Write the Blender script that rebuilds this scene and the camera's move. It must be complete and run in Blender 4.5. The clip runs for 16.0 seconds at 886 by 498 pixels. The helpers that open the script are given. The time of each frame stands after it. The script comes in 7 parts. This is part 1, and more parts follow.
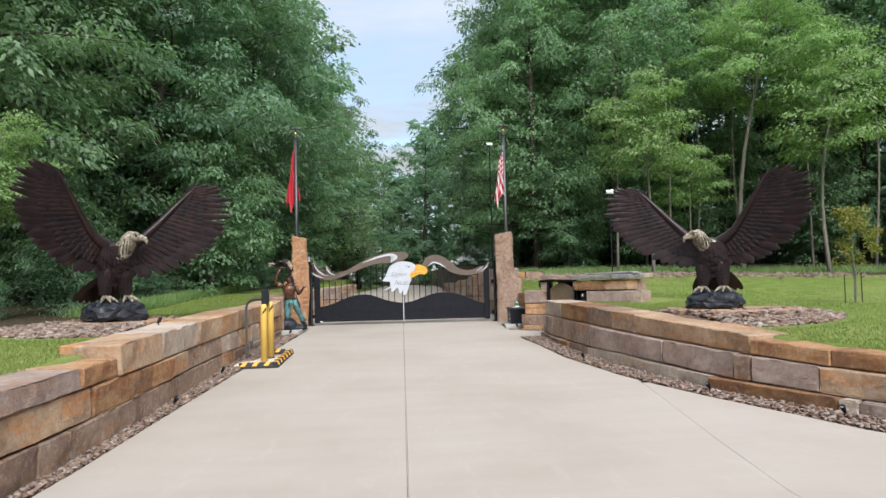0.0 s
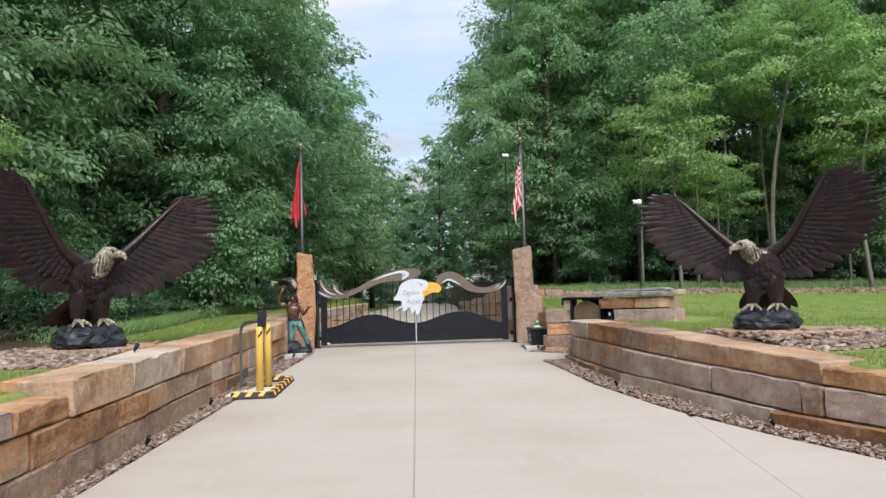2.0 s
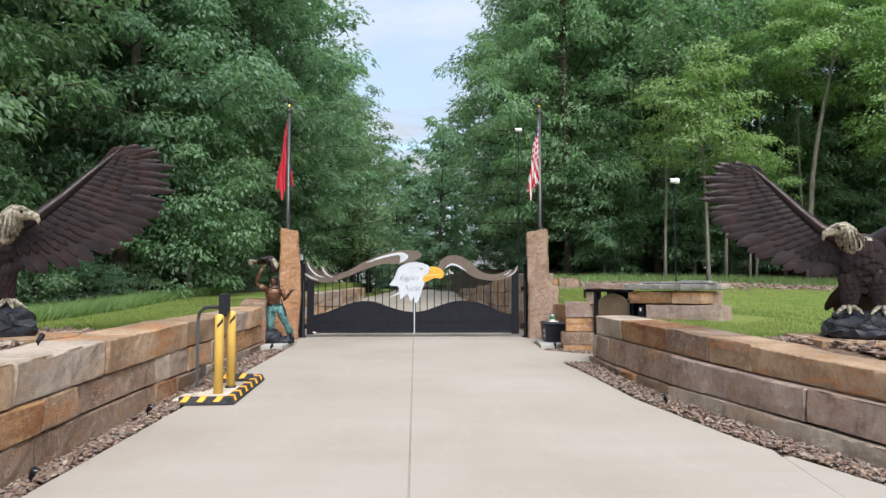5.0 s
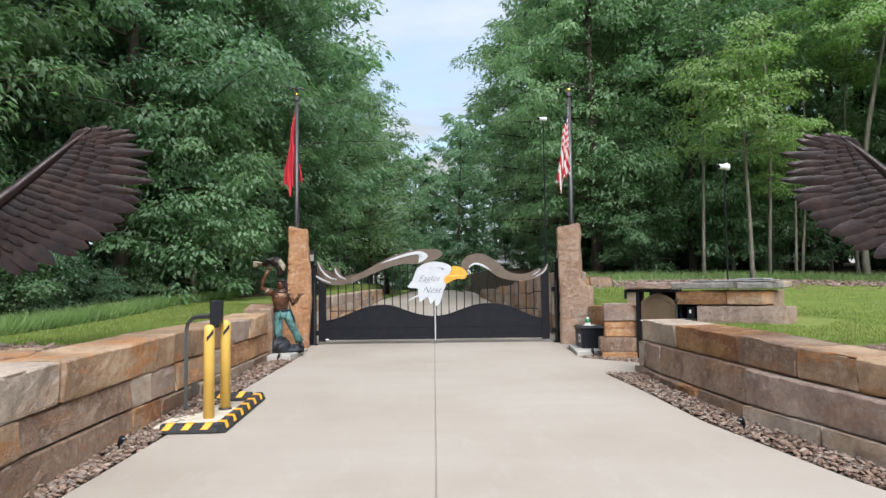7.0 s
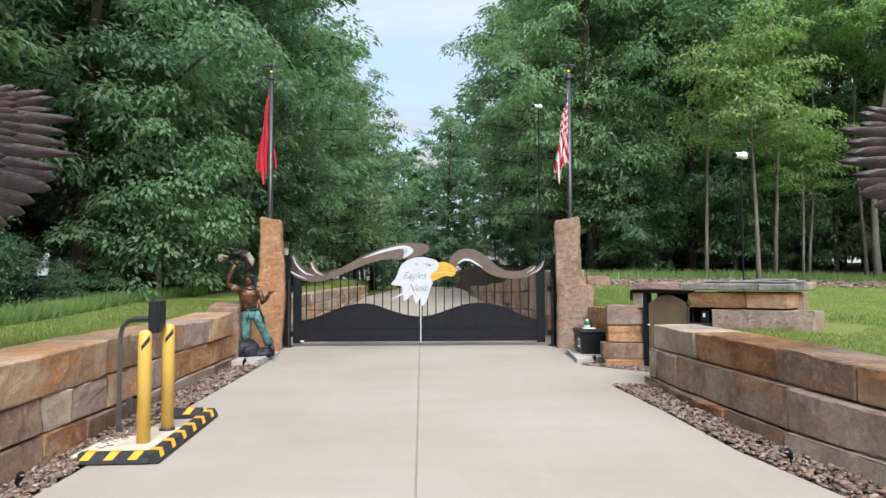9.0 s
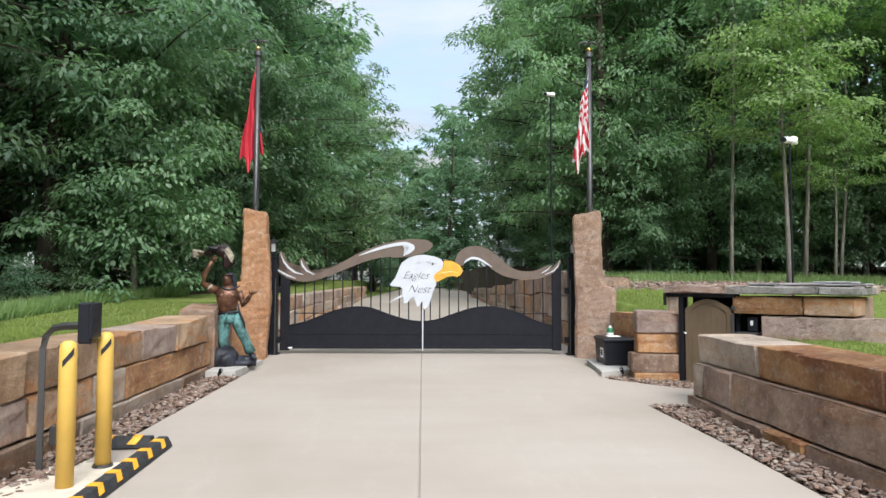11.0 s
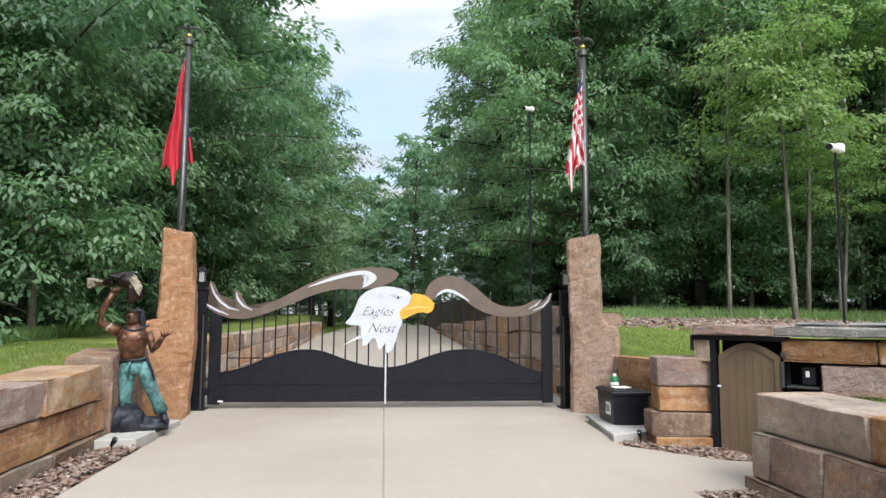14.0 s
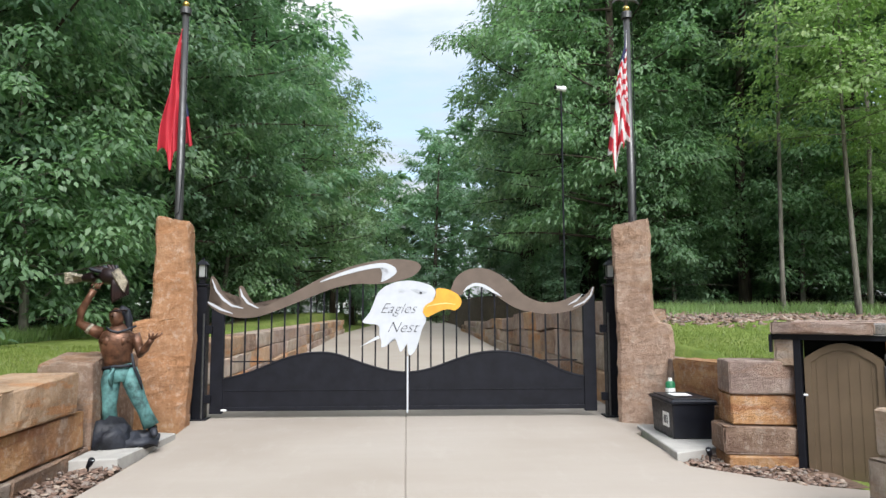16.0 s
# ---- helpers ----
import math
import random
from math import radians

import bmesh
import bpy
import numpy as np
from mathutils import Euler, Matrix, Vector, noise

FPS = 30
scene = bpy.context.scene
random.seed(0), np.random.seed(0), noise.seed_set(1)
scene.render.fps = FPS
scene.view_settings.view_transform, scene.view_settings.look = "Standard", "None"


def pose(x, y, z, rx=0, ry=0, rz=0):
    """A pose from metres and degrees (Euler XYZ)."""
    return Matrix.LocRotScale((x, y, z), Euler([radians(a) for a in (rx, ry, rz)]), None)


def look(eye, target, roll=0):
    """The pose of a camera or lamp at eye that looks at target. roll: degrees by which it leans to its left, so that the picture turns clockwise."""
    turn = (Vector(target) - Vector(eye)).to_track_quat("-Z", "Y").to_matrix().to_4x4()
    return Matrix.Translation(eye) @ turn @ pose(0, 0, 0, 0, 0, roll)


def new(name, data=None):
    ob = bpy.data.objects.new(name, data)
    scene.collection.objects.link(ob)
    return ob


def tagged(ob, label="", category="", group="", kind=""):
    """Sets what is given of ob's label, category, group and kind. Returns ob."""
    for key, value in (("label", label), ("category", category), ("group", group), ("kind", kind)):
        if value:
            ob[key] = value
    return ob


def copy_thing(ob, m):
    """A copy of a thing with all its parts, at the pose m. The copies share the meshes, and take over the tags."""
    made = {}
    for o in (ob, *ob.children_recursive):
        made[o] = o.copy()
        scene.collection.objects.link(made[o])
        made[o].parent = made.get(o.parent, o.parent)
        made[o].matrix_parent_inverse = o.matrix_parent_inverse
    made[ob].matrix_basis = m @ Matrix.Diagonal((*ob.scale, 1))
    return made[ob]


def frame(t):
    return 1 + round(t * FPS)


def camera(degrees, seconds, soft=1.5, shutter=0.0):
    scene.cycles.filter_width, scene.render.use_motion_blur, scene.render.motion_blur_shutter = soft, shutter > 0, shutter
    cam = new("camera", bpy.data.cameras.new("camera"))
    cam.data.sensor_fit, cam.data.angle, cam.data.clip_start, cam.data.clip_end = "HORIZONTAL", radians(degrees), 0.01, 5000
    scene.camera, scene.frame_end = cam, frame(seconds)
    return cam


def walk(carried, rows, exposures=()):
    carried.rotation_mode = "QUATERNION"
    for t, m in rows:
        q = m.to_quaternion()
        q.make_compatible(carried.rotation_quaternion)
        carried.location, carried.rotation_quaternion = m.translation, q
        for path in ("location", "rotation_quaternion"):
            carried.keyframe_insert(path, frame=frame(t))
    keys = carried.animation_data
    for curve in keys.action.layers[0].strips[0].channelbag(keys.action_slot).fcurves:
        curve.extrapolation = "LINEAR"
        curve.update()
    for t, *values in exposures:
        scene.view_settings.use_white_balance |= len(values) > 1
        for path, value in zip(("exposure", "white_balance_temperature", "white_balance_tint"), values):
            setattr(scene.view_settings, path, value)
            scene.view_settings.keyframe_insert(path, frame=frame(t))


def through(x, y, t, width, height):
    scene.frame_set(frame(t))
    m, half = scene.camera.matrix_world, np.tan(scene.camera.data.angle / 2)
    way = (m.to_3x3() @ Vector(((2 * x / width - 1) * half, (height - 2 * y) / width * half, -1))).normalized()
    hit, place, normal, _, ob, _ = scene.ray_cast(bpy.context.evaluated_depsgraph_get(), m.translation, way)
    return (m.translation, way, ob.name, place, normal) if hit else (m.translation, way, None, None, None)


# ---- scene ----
cam = camera(65.9, 16.0)
METRES, EYE, TILT, LEAN, TURN = 10.345, 1.5, 0.0, 0.0, -5.3
ROWS = [
    (0.0, 0.0, 0.0, 0.0, 0.07, 2.77, 1.43),
    (0.5, 0.0018, 0.0217, 0.0004, 0.66, 3.3, 1.63),
    (1.0, 0.0033, 0.0505, 0.0008, 1.31, 3.74, 1.83),
    (1.5, -0.0018, 0.0815, 0.0028, 1.5, 4.06, 2.06),
    (2.0, 0.001, 0.1128, 0.0017, 1.35, 4.3, 1.83),
    (2.5, 0.0014, 0.1443, 0.0004, 1.24, 4.6, 1.52),
    (3.0, -0.0044, 0.1805, 0.0037, 1.11, 4.68, 1.37),
    (3.5, -0.0043, 0.2155, 0.0018, 1.09, 4.36, 0.7),
    (4.0, -0.008, 0.2502, 0.0013, 1.23, 3.78, -0.24),
    (6.5, -0.0215, 0.412, 0.0075, 1.75, 2.96, 1.2),
    (7.0, -0.0256, 0.4429, 0.0065, 2.75, 3.18, 0.77),
    (7.5, -0.0283, 0.4727, 0.0086, 2.63, 3.33, 0.55),
    (8.0, -0.0226, 0.5018, 0.0099, 2.46, 3.13, 0.18),
    (8.5, -0.022, 0.528, 0.0079, 2.17, 2.83, 0.12),
    (9.0, -0.0281, 0.5592, 0.0101, 1.77, 2.83, 0.23),
    (11.5, -0.0425, 0.7261, 0.0083, 1.7, 3.13, -0.31),
    (12.0, -0.0471, 0.7611, 0.0102, 1.44, 3.56, -0.53),
    (12.5, -0.0458, 0.7929, 0.0118, 1.03, 4.13, -0.56),
    (13.0, -0.0493, 0.824, 0.0114, 0.08, 4.91, -0.48),
    (13.5, -0.0545, 0.8556, 0.0132, -1.01, 5.56, -0.34),
    (14.0, -0.0541, 0.8871, 0.0145, -1.41, 5.81, -0.21),
    (14.5, -0.0568, 0.9172, 0.0139, -1.32, 5.89, 0.3),
    (15.0, -0.0593, 0.945, 0.0154, -0.8, 5.98, 0.63),
    (15.5, -0.0568, 0.9696, 0.0162, 0.11, 5.92, 0.35),
    (16.0, -0.0584, 0.9934, 0.0149, 0.51, 5.59, 0.15),
]
walk(cam, [(t, pose(0, 0, EYE, TILT, LEAN, TURN) @ pose(METRES * x, METRES * y, METRES * z, 90 + pitch, roll, yaw)) for t, x, y, z, yaw, pitch, roll in ROWS],
     exposures=[(0.0, 0.40, 6380, 10), (8.0, 0.46, 6380, 10), (16.0, 0.56, 6380, 10)])

# ---- light ----
SUN_EL, SUN_AZ = 43.0, 168.0        # elevation, and bearing clockwise from +y


def build_world():
    world = bpy.data.worlds.new("sky")
    world.use_nodes = True
    scene.world = world
    nt = world.node_tree
    nt.nodes.clear()
    n, l = nt.nodes, nt.links
    out = n.new("ShaderNodeOutputWorld")
    bg = n.new("ShaderNodeBackground")
    sky = n.new("ShaderNodeTexSky")
    sky.sky_type = "NISHITA"
    sky.sun_disc = False
    sky.sun_elevation, sky.sun_rotation = radians(SUN_EL), radians(SUN_AZ)
    tc = n.new("ShaderNodeTexCoord")
    sep = n.new("ShaderNodeSeparateXYZ")
    l.new(tc.outputs["Generated"], sep.inputs[0])
    # cloud layer: the view direction laid on a flat ceiling
    mx = n.new("ShaderNodeMath"); mx.operation = "MAXIMUM"; mx.inputs[1].default_value = 0.06
    l.new(sep.outputs["Z"], mx.inputs[0])
    dv = n.new("ShaderNodeVectorMath"); dv.operation = "DIVIDE"
    cmb = n.new("ShaderNodeCombineXYZ")
    for i in range(3):
        l.new(mx.outputs[0], cmb.inputs[i])
    l.new(tc.outputs["Generated"], dv.inputs[0])
    l.new(cmb.outputs[0], dv.inputs[1])
    no = n.new("ShaderNodeTexNoise")
    no.inputs["Scale"].default_value = 0.85
    no.inputs["Detail"].default_value = 7
    no.inputs["Roughness"].default_value = 0.55
    no.inputs["Distortion"].default_value = 0.3
    l.new(dv.outputs[0], no.inputs["Vector"])
    ramp = n.new("ShaderNodeValToRGB")
    ramp.color_ramp.elements[0].position, ramp.color_ramp.elements[0].color = 0.34, (0, 0, 0, 1)
    ramp.color_ramp.elements[1].position, ramp.color_ramp.elements[1].color = 0.60, (1, 1, 1, 1)
    l.new(no.outputs["Fac"], ramp.inputs[0])
    # an overcast sky is brighter overhead than low down
    grad = n.new("ShaderNodeMapRange")
    grad.inputs["From Min"].default_value, grad.inputs["From Max"].default_value = 0.0, 1.0
    grad.inputs["To Min"].default_value, grad.inputs["To Max"].default_value = 4.3, 25.0
    sq = n.new("ShaderNodeMath"); sq.operation = "MULTIPLY"
    l.new(mx.outputs[0], sq.inputs[0]); l.new(mx.outputs[0], sq.inputs[1])
    l.new(sq.outputs[0], grad.inputs["Value"])
    no2 = n.new("ShaderNodeTexNoise")
    no2.inputs["Scale"].default_value = 1.7
    no2.inputs["Detail"].default_value = 5
    l.new(dv.outputs[0], no2.inputs["Vector"])
    gr2 = n.new("ShaderNodeMapRange")
    gr2.inputs["From Min"].default_value, gr2.inputs["From Max"].default_value = 0.3, 0.7
    gr2.inputs["To Min"].default_value, gr2.inputs["To Max"].default_value = 0.84, 1.06
    l.new(no2.outputs["Fac"], gr2.inputs["Value"])
    mu = n.new("ShaderNodeMath"); mu.operation = "MULTIPLY"
    l.new(grad.outputs[0], mu.inputs[0]); l.new(gr2.outputs[0], mu.inputs[1])
    cl = n.new("ShaderNodeVectorMath"); cl.operation = "SCALE"
    cl.inputs[0].default_value = (0.96, 0.985, 1.03)
    l.new(mu.outputs[0], cl.inputs["Scale"])
    blue = n.new("ShaderNodeVectorMath"); blue.operation = "MULTIPLY_ADD"
    blue.inputs[1].default_value = (1.2, 1.2, 1.2)
    blue.inputs[2].default_value = (1.9, 2.4, 3.0)
    l.new(sky.outputs[0], blue.inputs[0])
    mix = n.new("ShaderNodeMix"); mix.data_type = "RGBA"
    l.new(ramp.outputs[0], mix.inputs["Factor"])
    l.new(blue.outputs[0], mix.inputs["A"]); l.new(cl.outputs[0], mix.inputs["B"])
    l.new(mix.outputs["Result"], bg.inputs["Color"])
    bg.inputs["Strength"].default_value = 0.1
    l.new(bg.outputs[0], out.inputs[0])


build_world()
sun = new("sun", bpy.data.lights.new("sun", "SUN"))
sun.data.energy, sun.data.angle, sun.data.color = 3.45, radians(30), (1.0, 0.985, 0.955)
_az, _el = radians(SUN_AZ), radians(SUN_EL)
sun.matrix_world = look((30 * math.sin(_az) * math.cos(_el), 30 * math.cos(_az) * math.cos(_el), 30 * math.sin(_el)), (0, 0, 0))


# ---- materials ----
class Nodes:
    """Small builder for a Principled material."""

    def __init__(self, name, rough=0.7, metal=0.0, spec=0.4):
        self.mat = bpy.data.materials.new(name)
        self.mat.use_nodes = True
        self.nt = self.mat.node_tree
        self.b = self.nt.nodes["Principled BSDF"]
        self.b.inputs["Roughness"].default_value = rough
        self.b.inputs["Metallic"].default_value = metal
        self.b.inputs["Specular IOR Level"].default_value = spec
        self.out = self.nt.nodes["Material Output"]
        self.tc = self.nt.nodes.new("ShaderNodeTexCoord")

    def node(self, kind, **values):
        n = self.nt.nodes.new(kind)
        for k, v in values.items():
            n.inputs[k].default_value = v
        return n

    def link(self, a, b):
        self.nt.links.new(a, b)

    def noise(self, scale, detail=4, rough=0.55, coord="Object", stretch=None, shift=None):
        n = self.node("ShaderNodeTexNoise", Scale=scale, Detail=detail, Roughness=rough)
        src = self.tc.outputs[coord]
        if stretch or shift is not None:
            mp = self.node("ShaderNodeMapping")
            if stretch:
                mp.inputs["Scale"].default_value = stretch
            if shift is not None:
                self.link(shift, mp.inputs["Location"])
            self.link(src, mp.inputs["Vector"])
            src = mp.outputs[0]
        self.link(src, n.inputs["Vector"])
        return n.outputs["Fac"]

    def ramp(self, fac, stops):
        r = self.node("ShaderNodeValToRGB")
        els = r.color_ramp.elements
        while len(els) < len(stops):
            els.new(0.5)
        for e, (p, c) in zip(els, stops):
            e.position = p
            e.color = (*c, 1) if len(c) == 3 else c
        self.link(fac, r.inputs[0])
        return r.outputs[0]

    def mix(self, fac, a, b, mode="MIX"):
        m = self.node("ShaderNodeMix")
        m.data_type, m.blend_type = "RGBA", mode
        for sock, v in ((m.inputs["Factor"], fac), (m.inputs["A"], a), (m.inputs["B"], b)):
            if isinstance(v, (int, float)):
                sock.default_value = v
            elif isinstance(v, tuple):
                sock.default_value = (*v, 1)
            else:
                self.link(v, sock)
        return m.outputs["Result"]

    def grey(self, fac, lo, hi, a=0.0, b=1.0):
        m = self.node("ShaderNodeMapRange")
        for k, v in (("From Min", lo), ("From Max", hi), ("To Min", a), ("To Max", b)):
            m.inputs[k].default_value = v
        self.link(fac, m.inputs["Value"])
        return m.outputs[0]

    def rand(self):
        return self.node("ShaderNodeObjectInfo").outputs["Random"]

    def island(self):
        return self.node("ShaderNodeNewGeometry").outputs["Random Per Island"]

    def bump(self, height, strength, dist=0.02):
        bm = self.node("ShaderNodeBump", Strength=strength, Distance=dist)
        self.link(height, bm.inputs["Height"])
        self.link(bm.outputs[0], self.b.inputs["Normal"])

    def color(self, c):
        if isinstance(c, tuple):
            self.b.inputs["Base Color"].default_value = (*c, 1)
        else:
            self.link(c, self.b.inputs["Base Color"])
        return self


def mat_concrete():
    m = Nodes("pale_concrete", rough=0.85, spec=0.25)
    big = m.noise(0.45, 4)
    streak = m.noise(1.2, 5, stretch=(0.35, 2.2, 1))
    fine = m.noise(60, 3)
    c = m.ramp(big, [(0.3, (0.296, 0.254, 0.216)), (0.5, (0.340, 0.298, 0.258)), (0.72, (0.362, 0.324, 0.288))])
    c = m.mix(m.grey(streak, 0.4, 0.75, 0, 0.35), c, (0.286, 0.25, 0.207))
    c = m.mix(m.grey(fine, 0.35, 0.7, 0, 0.14), c, (0.30, 0.265, 0.225))
    spots = m.noise(1.7, 6, rough=0.7)
    c = m.mix(m.grey(spots, 0.66, 0.74, 0, 0.22), c, (0.33, 0.29, 0.25))
    # faint finishing sweeps and pale patches
    sweep = m.noise(2.6, 7, rough=0.75, stretch=(1.6, 0.5, 1))
    c = m.mix(m.grey(sweep, 0.54, 0.66, 0, 0.22), c, (0.40, 0.36, 0.32))
    c = m.mix(m.grey(m.noise(0.9, 8, rough=0.8), 0.56, 0.62, 0, 0.13), c, (0.27, 0.235, 0.20))
    m.color(c)
    m.bump(fine, 0.12, 0.004)
    return m.mat


def mat_stone(name, stops, stain, stain_amount, pale=0.3):
    """Rough quarried block: colour drift, iron stains, pale crust, split-face relief."""
    m = Nodes(name, rough=0.9, spec=0.2)
    r = m.rand()
    off = m.node("ShaderNodeCombineXYZ")
    mul = m.node("ShaderNodeMath"); mul.operation = "MULTIPLY"; mul.inputs[1].default_value = 37.0
    m.link(r, mul.inputs[0])
    for i in range(3):
        m.link(mul.outputs[0], off.inputs[i])
    s = off.outputs[0]
    a = m.noise(1.6, 6, 0.6, shift=s)
    band = m.noise(2.2, 6, 0.65, stretch=(0.5, 0.5, 2.5), shift=s)
    fine = m.noise(28, 5, 0.7, shift=s)
    c = m.ramp(a, list(zip((0.3, 0.45, 0.58, 0.72), stops)))
    c = m.mix(m.grey(band, 0.53, 0.575, 0, stain_amount), c, stain)
    crust = m.noise(3.3, 7, 0.72, shift=s)
    c = m.mix(m.grey(crust, 0.585, 0.63, 0, pale), c, (0.50, 0.44, 0.37))
    dark = m.noise(4.5, 6, 0.7, stretch=(1, 1, 0.5), shift=s)
    c = m.mix(m.grey(dark, 0.56, 0.72, 0, 0.4), c, (0.10, 0.075, 0.06))
    c = m.mix(m.grey(fine, 0.3, 0.75, 0, 0.5), c, m.mix(1.0, c, (0.55, 0.5, 0.45), "MULTIPLY"))
    speck = m.noise(13, 8, 0.8, shift=s)
    c = m.mix(m.grey(speck, 0.53, 0.60, 0, 0.34), c, m.mix(1.0, c, (0.50, 0.45, 0.42), "MULTIPLY"))
    c = m.mix(m.grey(speck, 0.47, 0.40, 0, 0.30), c, (0.56, 0.48, 0.40))
    v = m.grey(r, 0, 1, 0.86, 1.12)
    hs = m.node("ShaderNodeHueSaturation")
    hs.inputs["Saturation"].default_value = 0.97
    hs.inputs["Hue"].default_value = 0.494
    m.link(v, hs.inputs["Value"]); m.link(c, hs.inputs["Color"])
    m.color(hs.outputs[0])
    h = m.mix(0.5, m.noise(9, 8, 0.72, shift=s), m.noise(46, 5, 0.75, shift=s))
    m.bump(h, 1.0, 0.045)
    return m.mat


def mat_simple(name, col, rough=0.5, metal=0.0, var=0.15, scale=8, bump=0.0, spec=0.4):
    m = Nodes(name, rough, metal, spec)
    f = m.noise(scale, 5, 0.6)
    lo = tuple(x * (1 - var) for x in col)
    hi = tuple(min(1, x * (1 + var)) for x in col)
    m.color(m.ramp(f, [(0.35, lo), (0.65, hi)]))
    rg = m.grey(m.noise(scale * 2.3, 4), 0.3, 0.7, max(0.03, rough - 0.1), min(1, rough + 0.12))
    m.link(rg, m.b.inputs["Roughness"])
    if bump:
        m.bump(m.noise(scale * 5, 5), bump, 0.01)
    return m.mat


def mat_leaf(name, dark, mid, light, through=0.35):
    """Leaves: colour by leaf and by tree, light shining through."""
    m = Nodes(name, rough=0.42, spec=0.45)
    isl = m.island()
    clump = m.noise(0.55, 3)
    f = m.node("ShaderNodeMath"); f.operation = "MULTIPLY_ADD"
    f.inputs[1].default_value, f.inputs[2].default_value = 0.45, 0.0
    m.link(isl, f.inputs[0])
    m.link(m.grey(clump, 0.25, 0.75, 0, 0.55), f.inputs[2])
    c = m.ramp(f.outputs[0], [(0.1, dark), (0.5, mid), (0.95, light)])
    hs = m.node("ShaderNodeHueSaturation")
    m.link(m.grey(m.rand(), 0, 1, 0.487, 0.512), hs.inputs["Hue"])
    m.link(m.grey(m.rand(), 0, 1, 0.85, 1.15), hs.inputs["Value"])
    m.link(c, hs.inputs["Color"])
    c = hs.outputs[0]
    m.color(c)
    tr = m.node("ShaderNodeBsdfTranslucent")
    m.link(m.mix(1.0, c, (0.95, 1.15, 0.7), "MULTIPLY"), tr.inputs["Color"])
    mx = m.node("ShaderNodeMixShader")
    mx.inputs[0].default_value = through
    m.link(m.b.outputs[0], mx.inputs[1]); m.link(tr.outputs[0], mx.inputs[2])
    m.link(mx.outputs[0], m.out.inputs["Surface"])
    return m.mat


def mat_bark(name, a, b):
    m = Nodes(name, rough=0.95, spec=0.15)
    f = m.noise(7, 6, 0.65, stretch=(2.5, 2.5, 0.35))
    g = m.noise(1.4, 4)
    c = m.ramp(f, [(0.3, a), (0.65, b)])
    c = m.mix(m.grey(g, 0.55, 0.7, 0, 0.5), c, (0.16, 0.18, 0.13))
    m.color(c)
    m.bump(f, 0.8, 0.03)
    return m.mat


def mat_ground():
    """Lawn and forest floor in one sheet: grass near, leaf litter under the trees, its dark colour also painting shade
    at the left.
    """
    m = Nodes("lawn_and_forest_floor", rough=0.95, spec=0.15)
    big = m.noise(0.35, 5)
    med = m.noise(3.0, 5)
    fine = m.noise(45, 4, stretch=(1, 1, 1))
    g = m.ramp(med, [(0.3, (0.105, 0.15, 0.034)), (0.5, (0.155, 0.205, 0.046)), (0.72, (0.215, 0.26, 0.072))])
    g = m.mix(m.grey(big, 0.5, 0.66, 0, 0.55), g, (0.24, 0.25, 0.085))
    g = m.mix(m.grey(fine, 0.4, 0.7, 0, 0.6), g, (0.055, 0.10, 0.02))
    lit = m.ramp(m.noise(9, 6, 0.7), [(0.3, (0.02, 0.016, 0.010)), (0.55, (0.06, 0.045, 0.028)), (0.75, (0.11, 0.075, 0.045))])
    at = m.node("ShaderNodeAttribute")
    at.attribute_name = "litter"
    edge = m.node("ShaderNodeMath"); edge.operation = "MULTIPLY_ADD"
    edge.inputs[1].default_value = 0.5
    m.link(m.noise(1.3, 5), edge.inputs[0]); m.link(at.outputs["Fac"], edge.inputs[2])
    c = m.mix(m.grey(edge.outputs[0], 0.65, 0.85), g, lit)
    m.color(c)
    m.bump(fine, 0.6, 0.03)
    return m.mat


def mat_gravel(name, stops):
    m = Nodes(name, rough=0.9, spec=0.2)
    c = m.ramp(m.island(), list(zip((0.0, 0.3, 0.55, 0.8, 1.0), stops)))
    f = m.noise(40, 4)
    c = m.mix(m.grey(f, 0.35, 0.7, 0, 0.45), c, (0.09, 0.06, 0.05))
    m.color(c)
    m.bump(f, 0.5, 0.01)
    return m.mat


CONCRETE = mat_concrete()
STONE_TAN = mat_stone("tan_sandstone", ((0.299, 0.202, 0.128), (0.435, 0.296, 0.18), (0.544, 0.378, 0.232), (0.612, 0.454, 0.302)), (0.571, 0.252, 0.0696), 0.55)
STONE_RUST = mat_stone("rust_stained_sandstone", ((0.20, 0.115, 0.07), (0.36, 0.195, 0.085), (0.47, 0.27, 0.115), (0.44, 0.33, 0.22)), (0.27, 0.115, 0.05), 0.6, 0.35)
STONE_BROWN = mat_stone("brown_sandstone", ((0.175, 0.114, 0.083), (0.265, 0.182, 0.13), (0.35, 0.25, 0.178), (0.40, 0.305, 0.23)), (0.386, 0.203, 0.0853), 0.4)
STONE_GREY = mat_stone("grey_sandstone", ((0.299, 0.239, 0.197), (0.422, 0.347, 0.278), (0.544, 0.454, 0.371), (0.626, 0.529, 0.441)), (0.49, 0.315, 0.174), 0.35, 0.45)
STONE_MAUVE = mat_stone("mauve_grey_sandstone", ((0.255, 0.185, 0.155), (0.37, 0.28, 0.235), (0.46, 0.36, 0.30), (0.53, 0.43, 0.365)), (0.408, 0.239, 0.139), 0.35, 0.35)
STONE_SLAB = mat_stone("pale_grey_roof_slab", ((0.20, 0.195, 0.185), (0.29, 0.285, 0.275), (0.36, 0.355, 0.345), (0.44, 0.43, 0.41)), (0.30, 0.25, 0.2), 0.15, 0.2)
STONES = {"s": STONE_SLAB, "t": STONE_TAN, "r": STONE_RUST, "b": STONE_BROWN, "g": STONE_GREY, "m": STONE_MAUVE}
